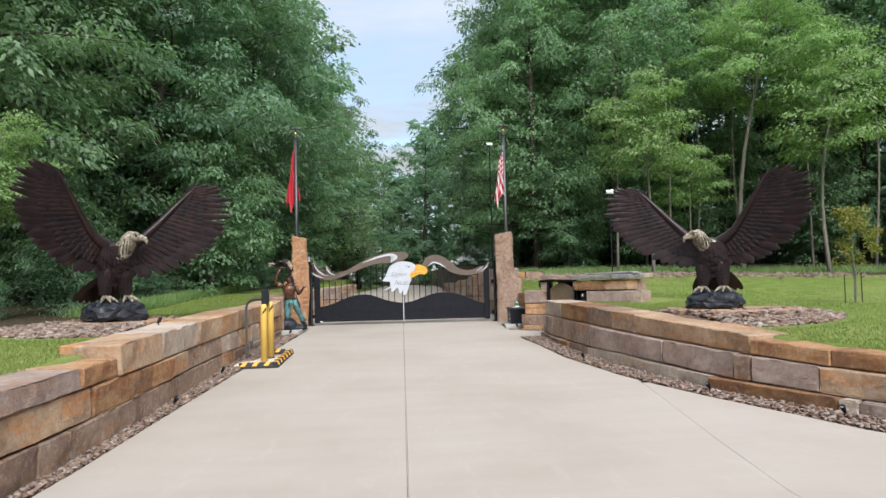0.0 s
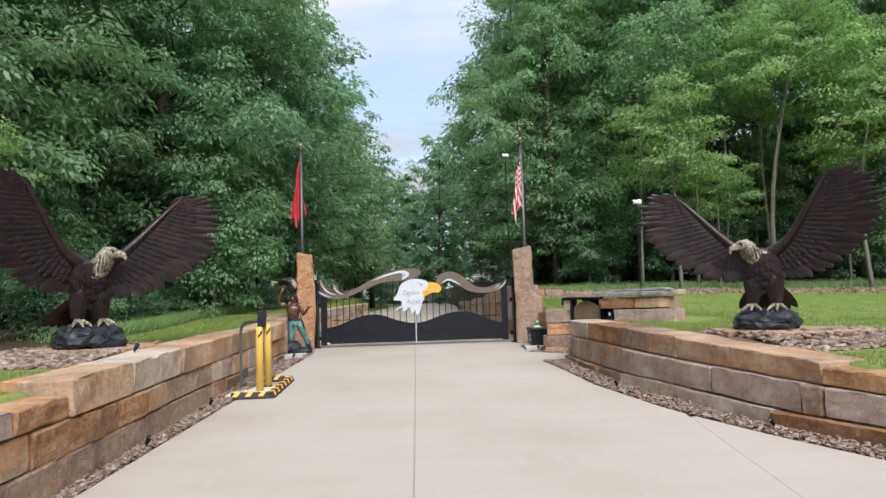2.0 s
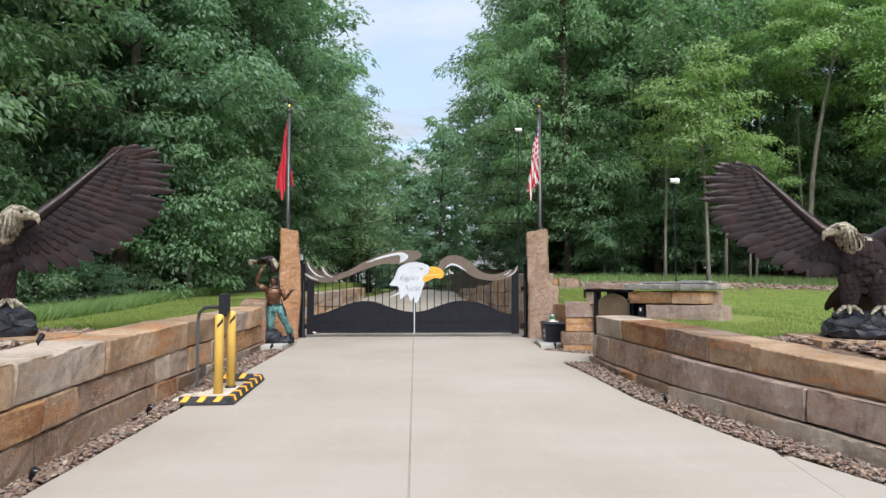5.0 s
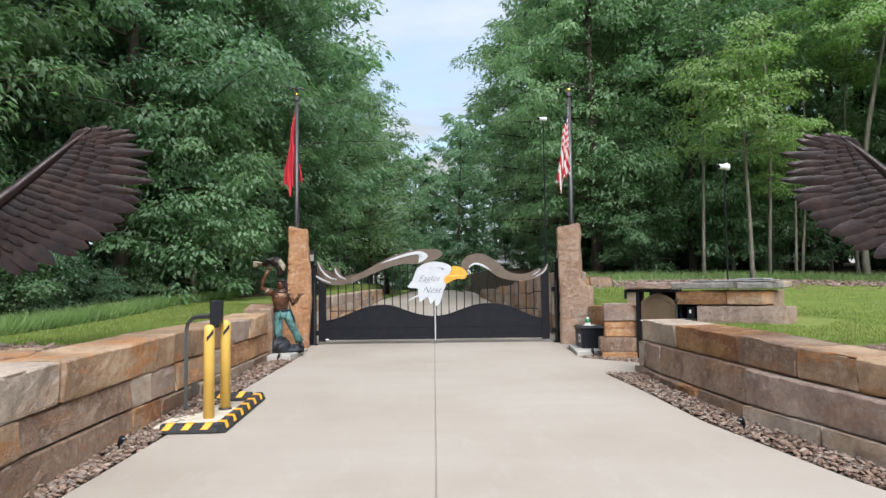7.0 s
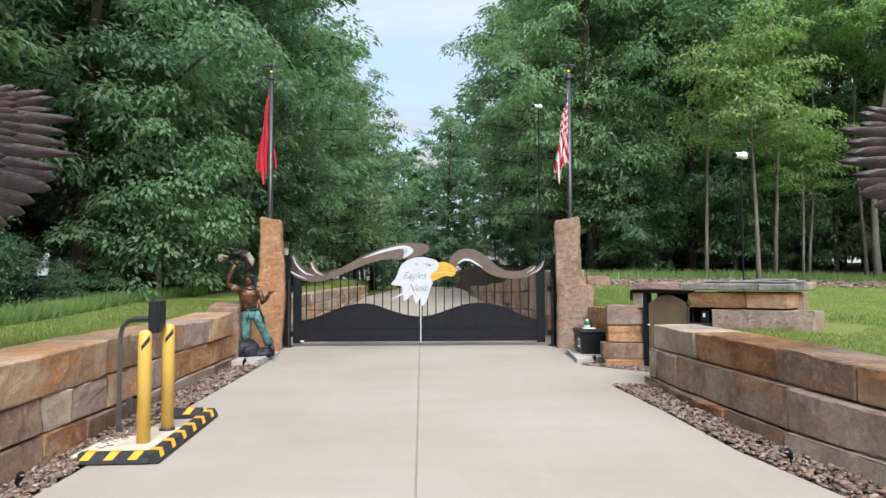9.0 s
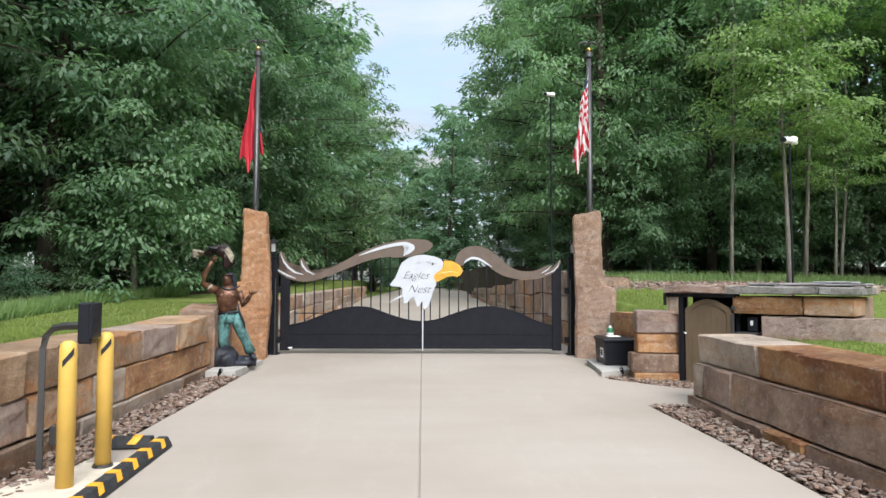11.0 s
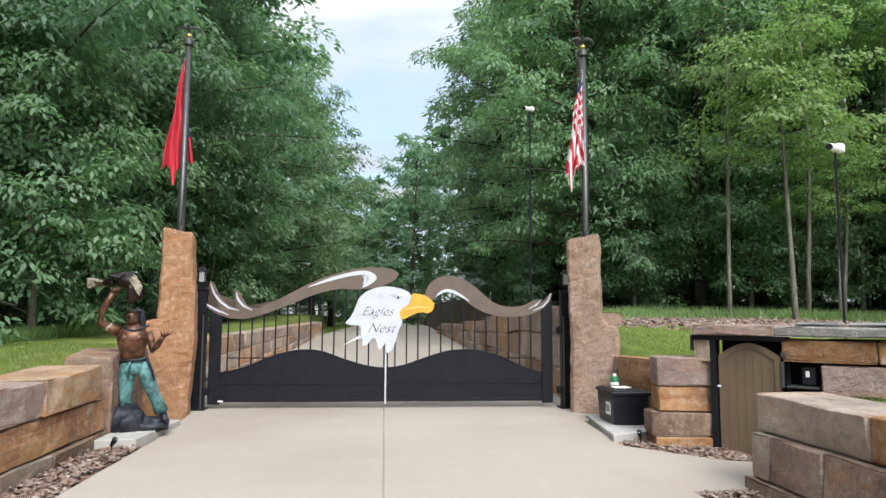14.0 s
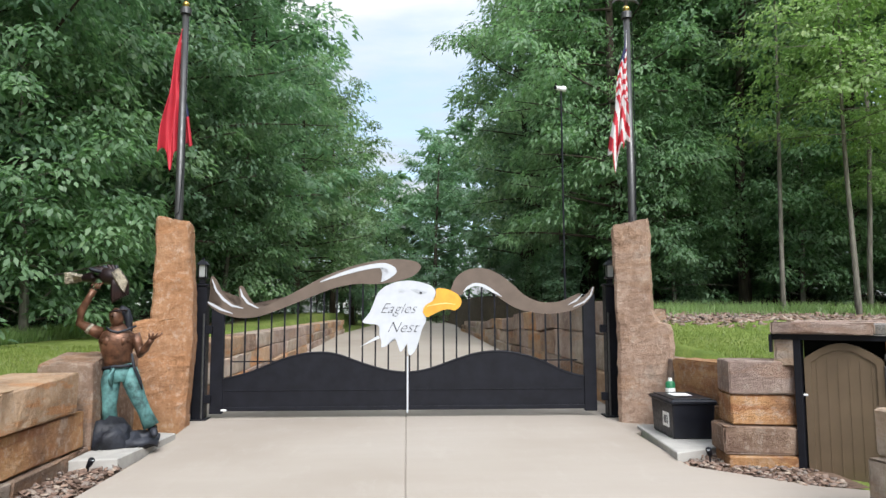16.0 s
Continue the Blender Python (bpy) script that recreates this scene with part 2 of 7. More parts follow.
LEAF_DEEP = mat_leaf("deep_green_leaves", (0.088, 0.160, 0.104), (0.158, 0.262, 0.165), (0.275, 0.395, 0.260), 0.56)
LEAF_MID = mat_leaf("mid_green_leaves", (0.098, 0.172, 0.102), (0.178, 0.285, 0.162), (0.305, 0.420, 0.252), 0.56)
LEAF_FINE = mat_leaf("light_green_fine_leaves", (0.110, 0.185, 0.110), (0.194, 0.296, 0.168), (0.320, 0.425, 0.255), 0.56)
LEAF_BRIGHT = mat_leaf("bright_green_leaves", (0.14, 0.225, 0.085), (0.25, 0.37, 0.145), (0.38, 0.49, 0.22), 0.55)
LEAF_YELLOW = mat_leaf("yellow_green_young_leaves", (0.10, 0.15, 0.025), (0.24, 0.26, 0.05), (0.42, 0.24, 0.09), 0.45)
BARK_DARK = mat_bark("dark_bark", (0.025, 0.02, 0.016), (0.085, 0.07, 0.055))
BARK_PALE = mat_bark("pale_grey_bark", (0.075, 0.068, 0.057), (0.215, 0.20, 0.17))
GROUND = mat_ground()
GRASS = mat_leaf("grass_blades", (0.10, 0.145, 0.03), (0.162, 0.21, 0.046), (0.26, 0.275, 0.085), 0.3)
GRAVEL = mat_gravel("brown_river_gravel", ((0.10, 0.07, 0.055), (0.20, 0.13, 0.10), (0.30, 0.21, 0.16), (0.22, 0.19, 0.17), (0.42, 0.34, 0.27)))


# ---- mesh helpers ----
def mesh_of(name, verts, faces, mats, smooth=False, index=None):
    me = bpy.data.meshes.new(name)
    me.from_pydata([tuple(v) for v in verts], [], faces)
    for m in (mats if isinstance(mats, (list, tuple)) else [mats]):
        me.materials.append(m)
    if index is not None:
        me.polygons.foreach_set("material_index", np.asarray(index, dtype=np.int32))
    if smooth:
        me.polygons.foreach_set("use_smooth", np.ones(len(me.polygons), dtype=bool))
    me.update()
    return me


def part(name, bm, material, parent, label="", smooth=False):
    """Link a bmesh (or a mesh) as one object under a thing or a part."""
    if isinstance(bm, bpy.types.Mesh):
        me = bm
    else:
        me = bpy.data.meshes.new(name)
        bmesh.ops.recalc_face_normals(bm, faces=bm.faces)
        bm.to_mesh(me)
        bm.free()
        for m in (material if isinstance(material, (list, tuple)) else [material]):
            me.materials.append(m)
    if smooth:
        me.polygons.foreach_set("use_smooth", np.ones(len(me.polygons), dtype=bool))
    ob = new(name, me)
    if parent is not None:
        ob.parent = parent
    if label:
        ob["label"] = label
    return ob


def thing(name, m, label, category, group="", kind=""):
    ob = new(name)
    ob.empty_display_size = 0.1
    ob.matrix_world = m
    return tagged(ob, label, category, group, kind)


def box(bm, cx, cy, cz, sx, sy, sz, bevel=0.0, rot=None, seg=1, mat=0):
    """A bevelled box added to a bmesh; centre and full sizes."""
    r = bmesh.ops.create_cube(bm, size=1.0)
    vs = r["verts"]
    bmesh.ops.scale(bm, vec=(sx, sy, sz), verts=vs)
    if bevel:
        es = list({e for v in vs for e in v.link_edges})
        b = bmesh.ops.bevel(bm, geom=es, offset=bevel, segments=seg, affect="EDGES", profile=0.5)
        vs = list({v for f in b["faces"] for v in f.verts} | {v for v in vs if v.is_valid})
    if rot is not None:
        bmesh.ops.transform(bm, matrix=rot, verts=vs)
    bmesh.ops.translate(bm, vec=(cx, cy, cz), verts=vs)
    if mat:
        for f in {f for v in vs for f in v.link_faces}:
            f.material_index = mat
    return vs


def tube_data(path, radii, sides=8, cap=True):
    """Verts and faces of a tube along a path with a radius at each point."""
    verts, faces = [], []
    pts = [Vector(p) for p in path]
    up = Vector((0.13, 0.21, 1)).normalized()
    for i, p in enumerate(pts):
        d = (pts[min(i + 1, len(pts) - 1)] - pts[max(i - 1, 0)]).normalized()
        a = d.cross(up)
        if a.length < 0.05:
            a = d.cross(Vector((1, 0, 0)))
        a.normalize()
        b = d.cross(a)
        for k in range(sides):
            w = 2 * math.pi * k / sides
            verts.append(p + (a * math.cos(w) + b * math.sin(w)) * radii[i])
    for i in range(len(pts) - 1):
        for k in range(sides):
            k2 = (k + 1) % sides
            faces.append((i * sides + k, i * sides + k2, (i + 1) * sides + k2, (i + 1) * sides + k))
    if cap:
        faces.append(tuple(range(sides - 1, -1, -1)))
        faces.append(tuple(range((len(pts) - 1) * sides, len(pts) * sides)))
    return verts, faces


def tube(bm, path, radii, sides=8, mat=0):
    if isinstance(radii, (int, float)):
        radii = [radii] * len(path)
    v, f = tube_data(path, radii, sides)
    bv = [bm.verts.new(p) for p in v]
    for q in f:
        bm.faces.new([bv[i] for i in q]).material_index = mat
    return bv


def bmesh_part(name, fill, material, parent, label="", smooth=False):
    bm = bmesh.new()
    fill(bm)
    return part(name, bm, material, parent, label, smooth)


def lerp(xs, ys):
    return lambda v: float(np.interp(v, xs, ys))


# ---- plan: levels and lines of the ground ----
drive_z = lerp([-12, 0, 6, 9, 11.5, 13, 15, 19, 36, 60, 120], [-0.1, 0.0, 0.02, 0.08, 0.17, 0.24, 0.29, 0.39, 1.0, 1.3, 2.2])
left_edge = lerp([-12, 5.3, 8.8, 11.5, 13.5, 17, 18.6, 18.7, 19.6, 36, 60], [-2.9, -2.55, -2.43, -2.24, -2.09, -1.9, -1.95, -2.45, -2.2, -1.3, 0.5])
right_edge = lerp([-12, 3.2, 4.5, 6.1, 6.8, 7.9, 9.6, 11.5, 14.55], [12.5, 6.4, 5.35, 4.5, 4.27, 3.88, 3.41, 3.10, 2.95])
left_face = lerp([-12, 3, 6.5, 10.2, 17.4, 19.5, 40], [-3.0, -2.72, -2.66, -2.60, -2.34, -2.30, -1.55])
right_face = lerp([-12, 3.2, 4.5, 5.8, 7.0, 8.25, 10.3, 11.43, 13.0, 14.65], [13.2, 7.1, 6.0, 5.2, 4.6, 4.10, 3.70, 3.50, 3.42, 3.42])


def right_line(y):
    """Where the lawn to the right begins."""
    if y < 14.7:
        return right_face(y)
    if y < 16.4:
        return 4.9
    return lerp([16.4, 19.5, 40], [3.7, 3.55, 3.9])(y)


left_lawn = lerp([-12, 4, 7, 9, 12, 17, 24, 40], [0.62, 0.72, 0.82, 0.93, 1.0, 1.12, 1.35, 1.8])
right_lawn = lerp([-12, 4, 6, 8, 10.5, 14.5, 19, 23, 26, 40], [0.45, 0.52, 0.60, 0.76, 0.87, 0.95, 1.28, 1.62, 1.85, 2.5])


def ground_z(x, y):
    l, r = left_face(y), right_line(y)
    if x < l - 0.34:
        h = left_lawn(y) + 0.012 * min(20, l - x)
        if y < 20:
            h -= 0.02 * math.exp(-((x + 3.7) ** 2 + (y - 10.3) ** 2) / 2.2)
        return h + 0.04 * math.sin(x * 0.7 + 1) * math.sin(y * 0.5)
    if x > r + 0.36:
        h = right_lawn(y) + 0.003 * min(25, x - r)
        if y > 20 and x < 5.5:
            h = min(h, 1.55 + 0.05 * (y - 20))
        return h + 0.03 * math.sin(x * 0.6) * math.sin(y * 0.45 + 1)
    return drive_z(y) - 0.05


def axis(lo, hi, near_lo, near_hi, step):
    out = list(np.arange(near_lo, near_hi, step))
    k, v = step, near_hi
    while v < hi:
        out.append(v); k *= 1.22; v += k
    out.append(hi)
    k, v = step, near_lo - step
    while v > lo:
        out.insert(0, v); k *= 1.22; v -= k
    out.insert(0, lo)
    return out


def build_ground():
    xs, ys = axis(-700, 700, -14, 18, 0.25), axis(-400, 900, -4, 40, 0.3)
    verts = [(x, y, ground_z(x, max(-12, min(y, 120)))) for y in ys for x in xs]
    w = len(xs)
    faces = [(j * w + i, j * w + i + 1, (j + 1) * w + i + 1, (j + 1) * w + i) for j in range(len(ys) - 1) for i in range(w - 1)]
    me = mesh_of("ground", verts, faces, GROUND, smooth=True)
    at = me.attributes.new("litter", "FLOAT", "POINT")
    vals = []
    for x, y, z in verts:
        # left litter reaches out over the lawn, its dark colour painting the woods' shade
        shade_edge_l = np.interp(y, [7, 9, 11, 14, 17, 20, 24], [-6.2, -5.3, -4.8, -4.8, -4.9, -4.9, -3.6])
        edge_r = np.interp(x, [3, 6, 10, 16, 24], [22.6, 22.0, 21.6, 19.6, 15.0])
        a = (shade_edge_l - x) / 1.5 if x < 0 else (y - edge_r) / 2.0
        vals.append(max(0.0, min(1.0, 0.45 + a)))
    at.data.foreach_set("value", vals)
    return tagged(new("ground", me), "mown green lawn with leaf litter and painted shade under the trees", "ground", kind="structure")


build_ground()


# ---- driveway ----
def drive_slab(name, xl, xr, y0, y1, parent, n=14, thick=0.12, lift=0.0):
    """One poured slab between two edge lines, following the rise, with a small arris."""
    ys = [y0 + (y1 - y0) * i / n for i in range(n + 1)]
    verts, faces = [], []
    a = 0.006
    for y in ys:
        l, r, z = xl(y), xr(y), drive_z(y) + lift
        verts += [(l, y, z - thick), (l, y, z - a), (l + a, y, z), (r - a, y, z), (r, y, z - a), (r, y, z - thick)]
    for j in range(n):
        for i in range(5):
            faces.append((j * 6 + i, j * 6 + i + 1, (j + 1) * 6 + i + 1, (j + 1) * 6 + i))
    faces += [(0, 5, 4, 3, 2, 1), tuple(range(n * 6, n * 6 + 6))]
    me = mesh_of(name, verts, [f[::-1] for f in faces], CONCRETE)
    return part(name, me, None, parent)


drive = thing("road", Matrix(), "pale beige poured concrete driveway with saw-cut joints", "driveway", kind="structure")
joint_mid = lerp([-12, 4.8, 19, 60], [-0.25, 0.16, 0.61, 2.3])
joint_right = lerp([-12, 4.5, 9.2, 60], [2.6, 2.75, 3.52, 3.52])
beyond_right = lerp([16, 19, 19.6, 36, 60], [3.10, 3.7, 3.55, 3.45, 4.9])
G = 0.004
drive_slab("slab", left_edge, lambda y: joint_mid(y) - G, -12, 19.05, drive, n=120)
drive_slab("slab", lambda y: joint_mid(y) + G, lambda y: min(right_edge(y), joint_right(y)) - (0.0015 if y < 9 else 0), -12, 14.55, drive, n=531)
drive_slab("slab", lambda y: joint_right(y) + 0.0015, lambda y: max(right_edge(y), joint_right(y) + 2 * G), -12, 9.0, drive, n=420)
drive_slab("slab", lambda y: joint_mid(y) + G, lambda y: lerp([14.56, 14.58, 15.4, 15.55], [2.95, 4.2, 4.2, 3.85])(y), 14.551, 15.5545, drive, n=10)
drive_slab("slab", lambda y: joint_mid(y) + G, lambda y: lerp([15.55, 16.3, 18.0, 18.1, 19.05], [3.82, 3.05, 3.12, 3.7, 3.7])(y), 15.555, 19.05, drive)
drive_slab("joint_filler", lambda y: joint_mid(y) - G, lambda y: joint_mid(y) + G, -12, 60, drive, n=40, lift=-0.005)
drive_slab("joint_filler", lambda y: joint_right(y) - 0.0015, lambda y: joint_right(y) + 0.0015, -12, 9.0, drive, n=420, lift=-0.004)
drive_slab("slab", left_edge, lambda y: joint_mid(y) - G, 19.06, 60, drive, n=30)
drive_slab("slab", lambda y: joint_mid(y) + G, beyond_right, 19.06, 60, drive, n=30)


# ---- stone retaining walls ----
def rough_block(rng, length, depth, height, nx=None, amp=0.015):
    """A quarried block, origin at the bottom of its front face: x along the wall, y into it. Split faces, tight arrises with chips."""
    nx = nx or max(4, int(length / 0.1))
    e = 0.014

    def stations(size, n):
        k = min(0.3, e / size)
        return [0.0] + [k + (1 - 2 * k) * i / n for i in range(n + 1)] + [1.0]

    us, vs, ws = stations(length, nx), stations(depth, 3), stations(height, 4)
    nx, ny, nz = len(us) - 1, len(vs) - 1, len(ws) - 1
    grid, verts, faces = {}, [], []
    seed = Vector((rng.random() * 50, rng.random() * 50, rng.random() * 50))
    tilt = (rng.uniform(-1, 1) * 0.010, rng.uniform(-1, 1) * 0.014)

    def vert(i, j, k):
        key = (i, j, k)
        if key in grid:
            return grid[key]
        u, v, w = us[i], vs[j], ws[k]
        p = Vector((u * length, v * depth, w * height))
        ends = ((i, nx), (j, ny), (k, nz))
        edge = sum(idx in (0, top) for idx, top in ends)
        n = noise.noise_vector(p * 2.3 + seed) * amp * 0.8 + noise.noise_vector(p * 8 + seed) * amp * 0.45
        # flat split planes that meet in ridges
        ridge = abs(noise.noise(p * 3.4 + seed)) + 0.5 * abs(noise.noise(p * 7.7 + seed))
        if j == 0:
            n.y += (ridge - 0.3) * amp * 1.7 + tilt[0] * (u - 0.5) * 2 + tilt[1] * (w - 0.5) * 2
        if k == nz:
            n.z = n.z * 0.55
        if k == 0:
            n.z *= 0.2
        if i in (0, nx):
            n.x *= 0.4
        if edge >= 2:
            chip = max(0.0, noise.noise(p * 4.5 + seed * 1.7) - 0.18) * 0.07
            q = 0.008 + chip
            for ax, (idx, top) in enumerate(ends):
                if idx in (0, top):
                    n[ax] += q * (1 if idx == 0 else -1)
        verts.append(p + n)
        grid[key] = len(verts) - 1
        return grid[key]

    def side(f, na, nb, flip):
        for a in range(na):
            for b in range(nb):
                q = (f(a, b), f(a + 1, b), f(a + 1, b + 1), f(a, b + 1))
                faces.append(q[::-1] if flip else q)

    side(lambda a, b: vert(a, 0, b), nx, nz, False)
    side(lambda a, b: vert(a, ny, b), nx, nz, True)
    side(lambda a, b: vert(0, a, b), ny, nz, True)
    side(lambda a, b: vert(nx, a, b), ny, nz, False)
    side(lambda a, b: vert(a, b, nz), nx, ny, False)
    side(lambda a, b: vert(a, b, 0), nx, ny, True)
    return verts, faces


wall_rng = random.Random(7)


def lay_block(parent, p0, p1, z0a, z0b, h0, h1, depth, stone, inward, setback=0.0, amp=0.015):
    """Lay one block with its front from p0 to p1 (x, y), bottoms z0a/z0b and heights h0/h1; inward is +1 or -1 for the side it reaches to."""
    a, b = Vector((*p0, 0)), Vector((*p1, 0))
    d = b - a
    L = d.length
    d.normalize()
    n = Vector((-d.y, d.x, 0)) * inward
    g = 0.006
    hm = (h0 + h1) / 2
    verts, faces = rough_block(wall_rng, L - 2 * g, depth, hm, amp=amp)
    out = []
    org = a + d * g + n * (setback + wall_rng.uniform(-0.012, 0.012))
    mid_z = (z0a + z0b) / 2
    for v in verts:
        u = v.x / L
        base, h = z0a + (z0b - z0a) * u, h0 + (h1 - h0) * u
        out.append(d * (v.x - L / 2) + n * v.y + Vector((0, 0, base - mid_z + v.z * h / hm)))
    if inward < 0:
        faces = [f[::-1] for f in faces]
    me = mesh_of("stone_block", out, faces, STONES[stone])
    ob = part("stone_block", me, None, parent)
    ob.location = org + d * (L / 2) + Vector((0, 0, mid_z))
    return ob


def course(parent, face, cuts, z_lo, z_hi, depth, inward, setback):
    """One course: cuts are (y, stone) along the face line; z_lo, z_hi are levels by y."""
    for (ya, st), (yb, _) in zip(cuts[:-1], cuts[1:]):
        if st == "-":
            continue
        pa, pb = (face(ya), ya), (face(yb), yb)
        g = 0.014
        lay_block(parent, pa, pb, z_lo(ya) + g, z_lo(yb) + g, z_hi(ya + 0.01) - z_lo(ya) - g, z_hi(yb - 0.01) - z_lo(yb) - g, depth, st, inward, setback)


wall_left = thing("wall_left", Matrix(), "low retaining wall of large tan and rust quarried sandstone blocks", "stone wall", kind="structure")
lz1 = lerp([-3, 5, 6.6, 8.3, 11.4, 14, 17.2], [0.26, 0.32, 0.31, 0.35, 0.42, 0.42, 0.47])
lz2 = lerp([-3, 5, 6.6, 9, 11.4, 13, 17.2], [0.52, 0.60, 0.61, 0.64, 0.72, 0.75, 0.80])
lz3 = lerp([-3, 7.22, 7.23, 8.6, 10.1, 11.3, 15.5, 15.55, 16.75], [0.70, 0.82, 0.95, 0.97, 1.02, 1.08, 1.10, 1.12, 1.16])
lz0 = lambda y: drive_z(y) - 0.12
course(wall_left, left_face, [(-3, "b"), (-1.2, "t"), (0.4, "b"), (2.1, "t"), (3.7, "b"), (5.66, "b"), (6.16, "b"), (8.35, "b"), (8.92, "b"), (10.4, "b"), (11.41, "r"), (12.1, "b"), (13.1, "b"), (13.3, "g"), (15.72, "b"), (17.1, "b")], lz0, lz1, 0.5, 1, 0.0)
course(wall_left, left_face, [(-3, "t"), (-0.9, "r"), (1.2, "t"), (3.2, "r"), (4.9, "t"), (6.65, "r"), (8.24, "r"), (8.98, "t"), (9.6, "b"), (11.4, "g"), (11.81, "m"), (12.5, "t"), (13.53, "g"), (14.19, "r"), (16.9, "-"), (17, "-")], lz1, lz2, 0.5, 1, 0.01)
course(wall_left, left_face, [(-3, "g"), (-1.4, "t"), (0.6, "g"), (2.4, "t"), (4.2, "m"), (6.42, "r"), (7.225, "t"), (8.58, "g"), (10.14, "t"), (12.45, "t"), (14.57, "m"), (15.5, "t"), (16.72, "-"), (17, "-")], lz2, lz3, 0.6, 1, 0.0)
# upright slab that ends the wall beside the pillar
lay_block(wall_left, (-2.36, 16.95), (-2.36, 17.55), 0.30, 0.32, 0.92, 0.98, 0.5, "b", 1)
lay_block(wall_left, (-2.42, 17.56), (-2.42, 18.3), 0.30, 0.32, 0.90, 0.95, 0.5, "b", 1)

wall_right = thing("wall_right", Matrix(), "curved retaining wall of large brown and orange sandstone blocks", "stone wall", kind="structure")
rz0 = lambda y: drive_z(y) - 0.12
rz1 = lerp([1, 6, 7, 8.3, 9.4, 11, 12.5, 14.65], [0.10, 0.16, 0.20, 0.23, 0.28, 0.31, 0.34, 0.37])
rz2 = lerp([1, 6.4, 7.8, 9.4, 11.4, 13.9, 14.65], [0.36, 0.45, 0.53, 0.60, 0.69, 0.73, 0.73])
rz3 = lerp([1, 6.6, 7.82, 7.83, 8.3, 10.1, 11.8, 14.65], [0.58, 0.66, 0.72, 0.77, 0.82, 0.93, 1.01, 1.05])
rface = right_face
course(wall_right, rface, [(1, "b"), (2.4, "t"), (3.7, "g"), (5.2, "m"), (6.59, "g"), (6.77, "r"), (8.33, "g"), (10.44, "g"), (11.5, "b"), (12.46, "r"), (13.0, "b"), (13.55, "b"), (14.66, "b")], rz0, rz1, 0.5, -1, -0.01)
course(wall_right, rface, [(1, "t"), (2.8, "b"), (4.4, "t"), (5.4, "t"), (6.98, "m"), (7.78, "b"), (8.0, "m"), (9.37, "m"), (11.5, "b"), (13.72, "m"), (14.35, "g"), (14.62, "-"), (14.7, "-")], rz1, rz2, 0.5, -1, 0.06)
course(wall_right, rface, [(1, "r"), (2.6, "t"), (4.1, "r"), (5.6, "r"), (6.9, "r"), (7.83, "t"), (10.15, "t"), (10.85, "b"), (11.75, "r"), (13.35, "g"), (14.63, "-"), (14.7, "-")], rz2, rz3, 0.6, -1, 0.13)

# walls along the drive beyond the gate
beyond_left_wall = thing("wall_beyond_left", Matrix(), "low sandstone block wall along the drive beyond the gate", "stone wall", kind="structure")
beyond_right_wall = thing("wall_beyond_right", Matrix(), "stepped sandstone block wall along the drive beyond the gate", "stone wall", kind="structure")
for w, face, inward, tops in ((beyond_left_wall, lerp([19.5, 37], [-2.15, -1.25]), 1, lerp([19.5, 24, 30, 37], [1.28, 1.35, 1.42, 1.5])),
                              (beyond_right_wall, lerp([19.5, 37], [3.42, 3.45]), -1, lerp([19.5, 23.5, 23.6, 27, 27.1, 31, 31.1, 37], [1.86, 1.9, 1.72, 1.74, 1.56, 1.58, 1.45, 1.45]))):
    rows_n = 3
    for k in range(rows_n):
        y = 19.5 + 0.3 * (k % 2)
        while y < 37:
            L = wall_rng.uniform(0.9, 1.9)
            f0, f1 = k / rows_n, (k + 1) / rows_n
            zb0, zb1 = drive_z(y) - 0.06, drive_z(y + L) - 0.06
            h0, h1 = tops(y + 0.01) - zb0, tops(y + L - 0.01) - zb1
            lay_block(w, (face(y), y), (face(y + L), y + L), zb0 + h0 * f0 + 0.005, zb1 + h1 * f0 + 0.005, h0 / rows_n - 0.008, h1 / rows_n - 0.008, 0.5, wall_rng.choice("ttggmmb"), inward, 0.03 * k)
            y += L + 0.01


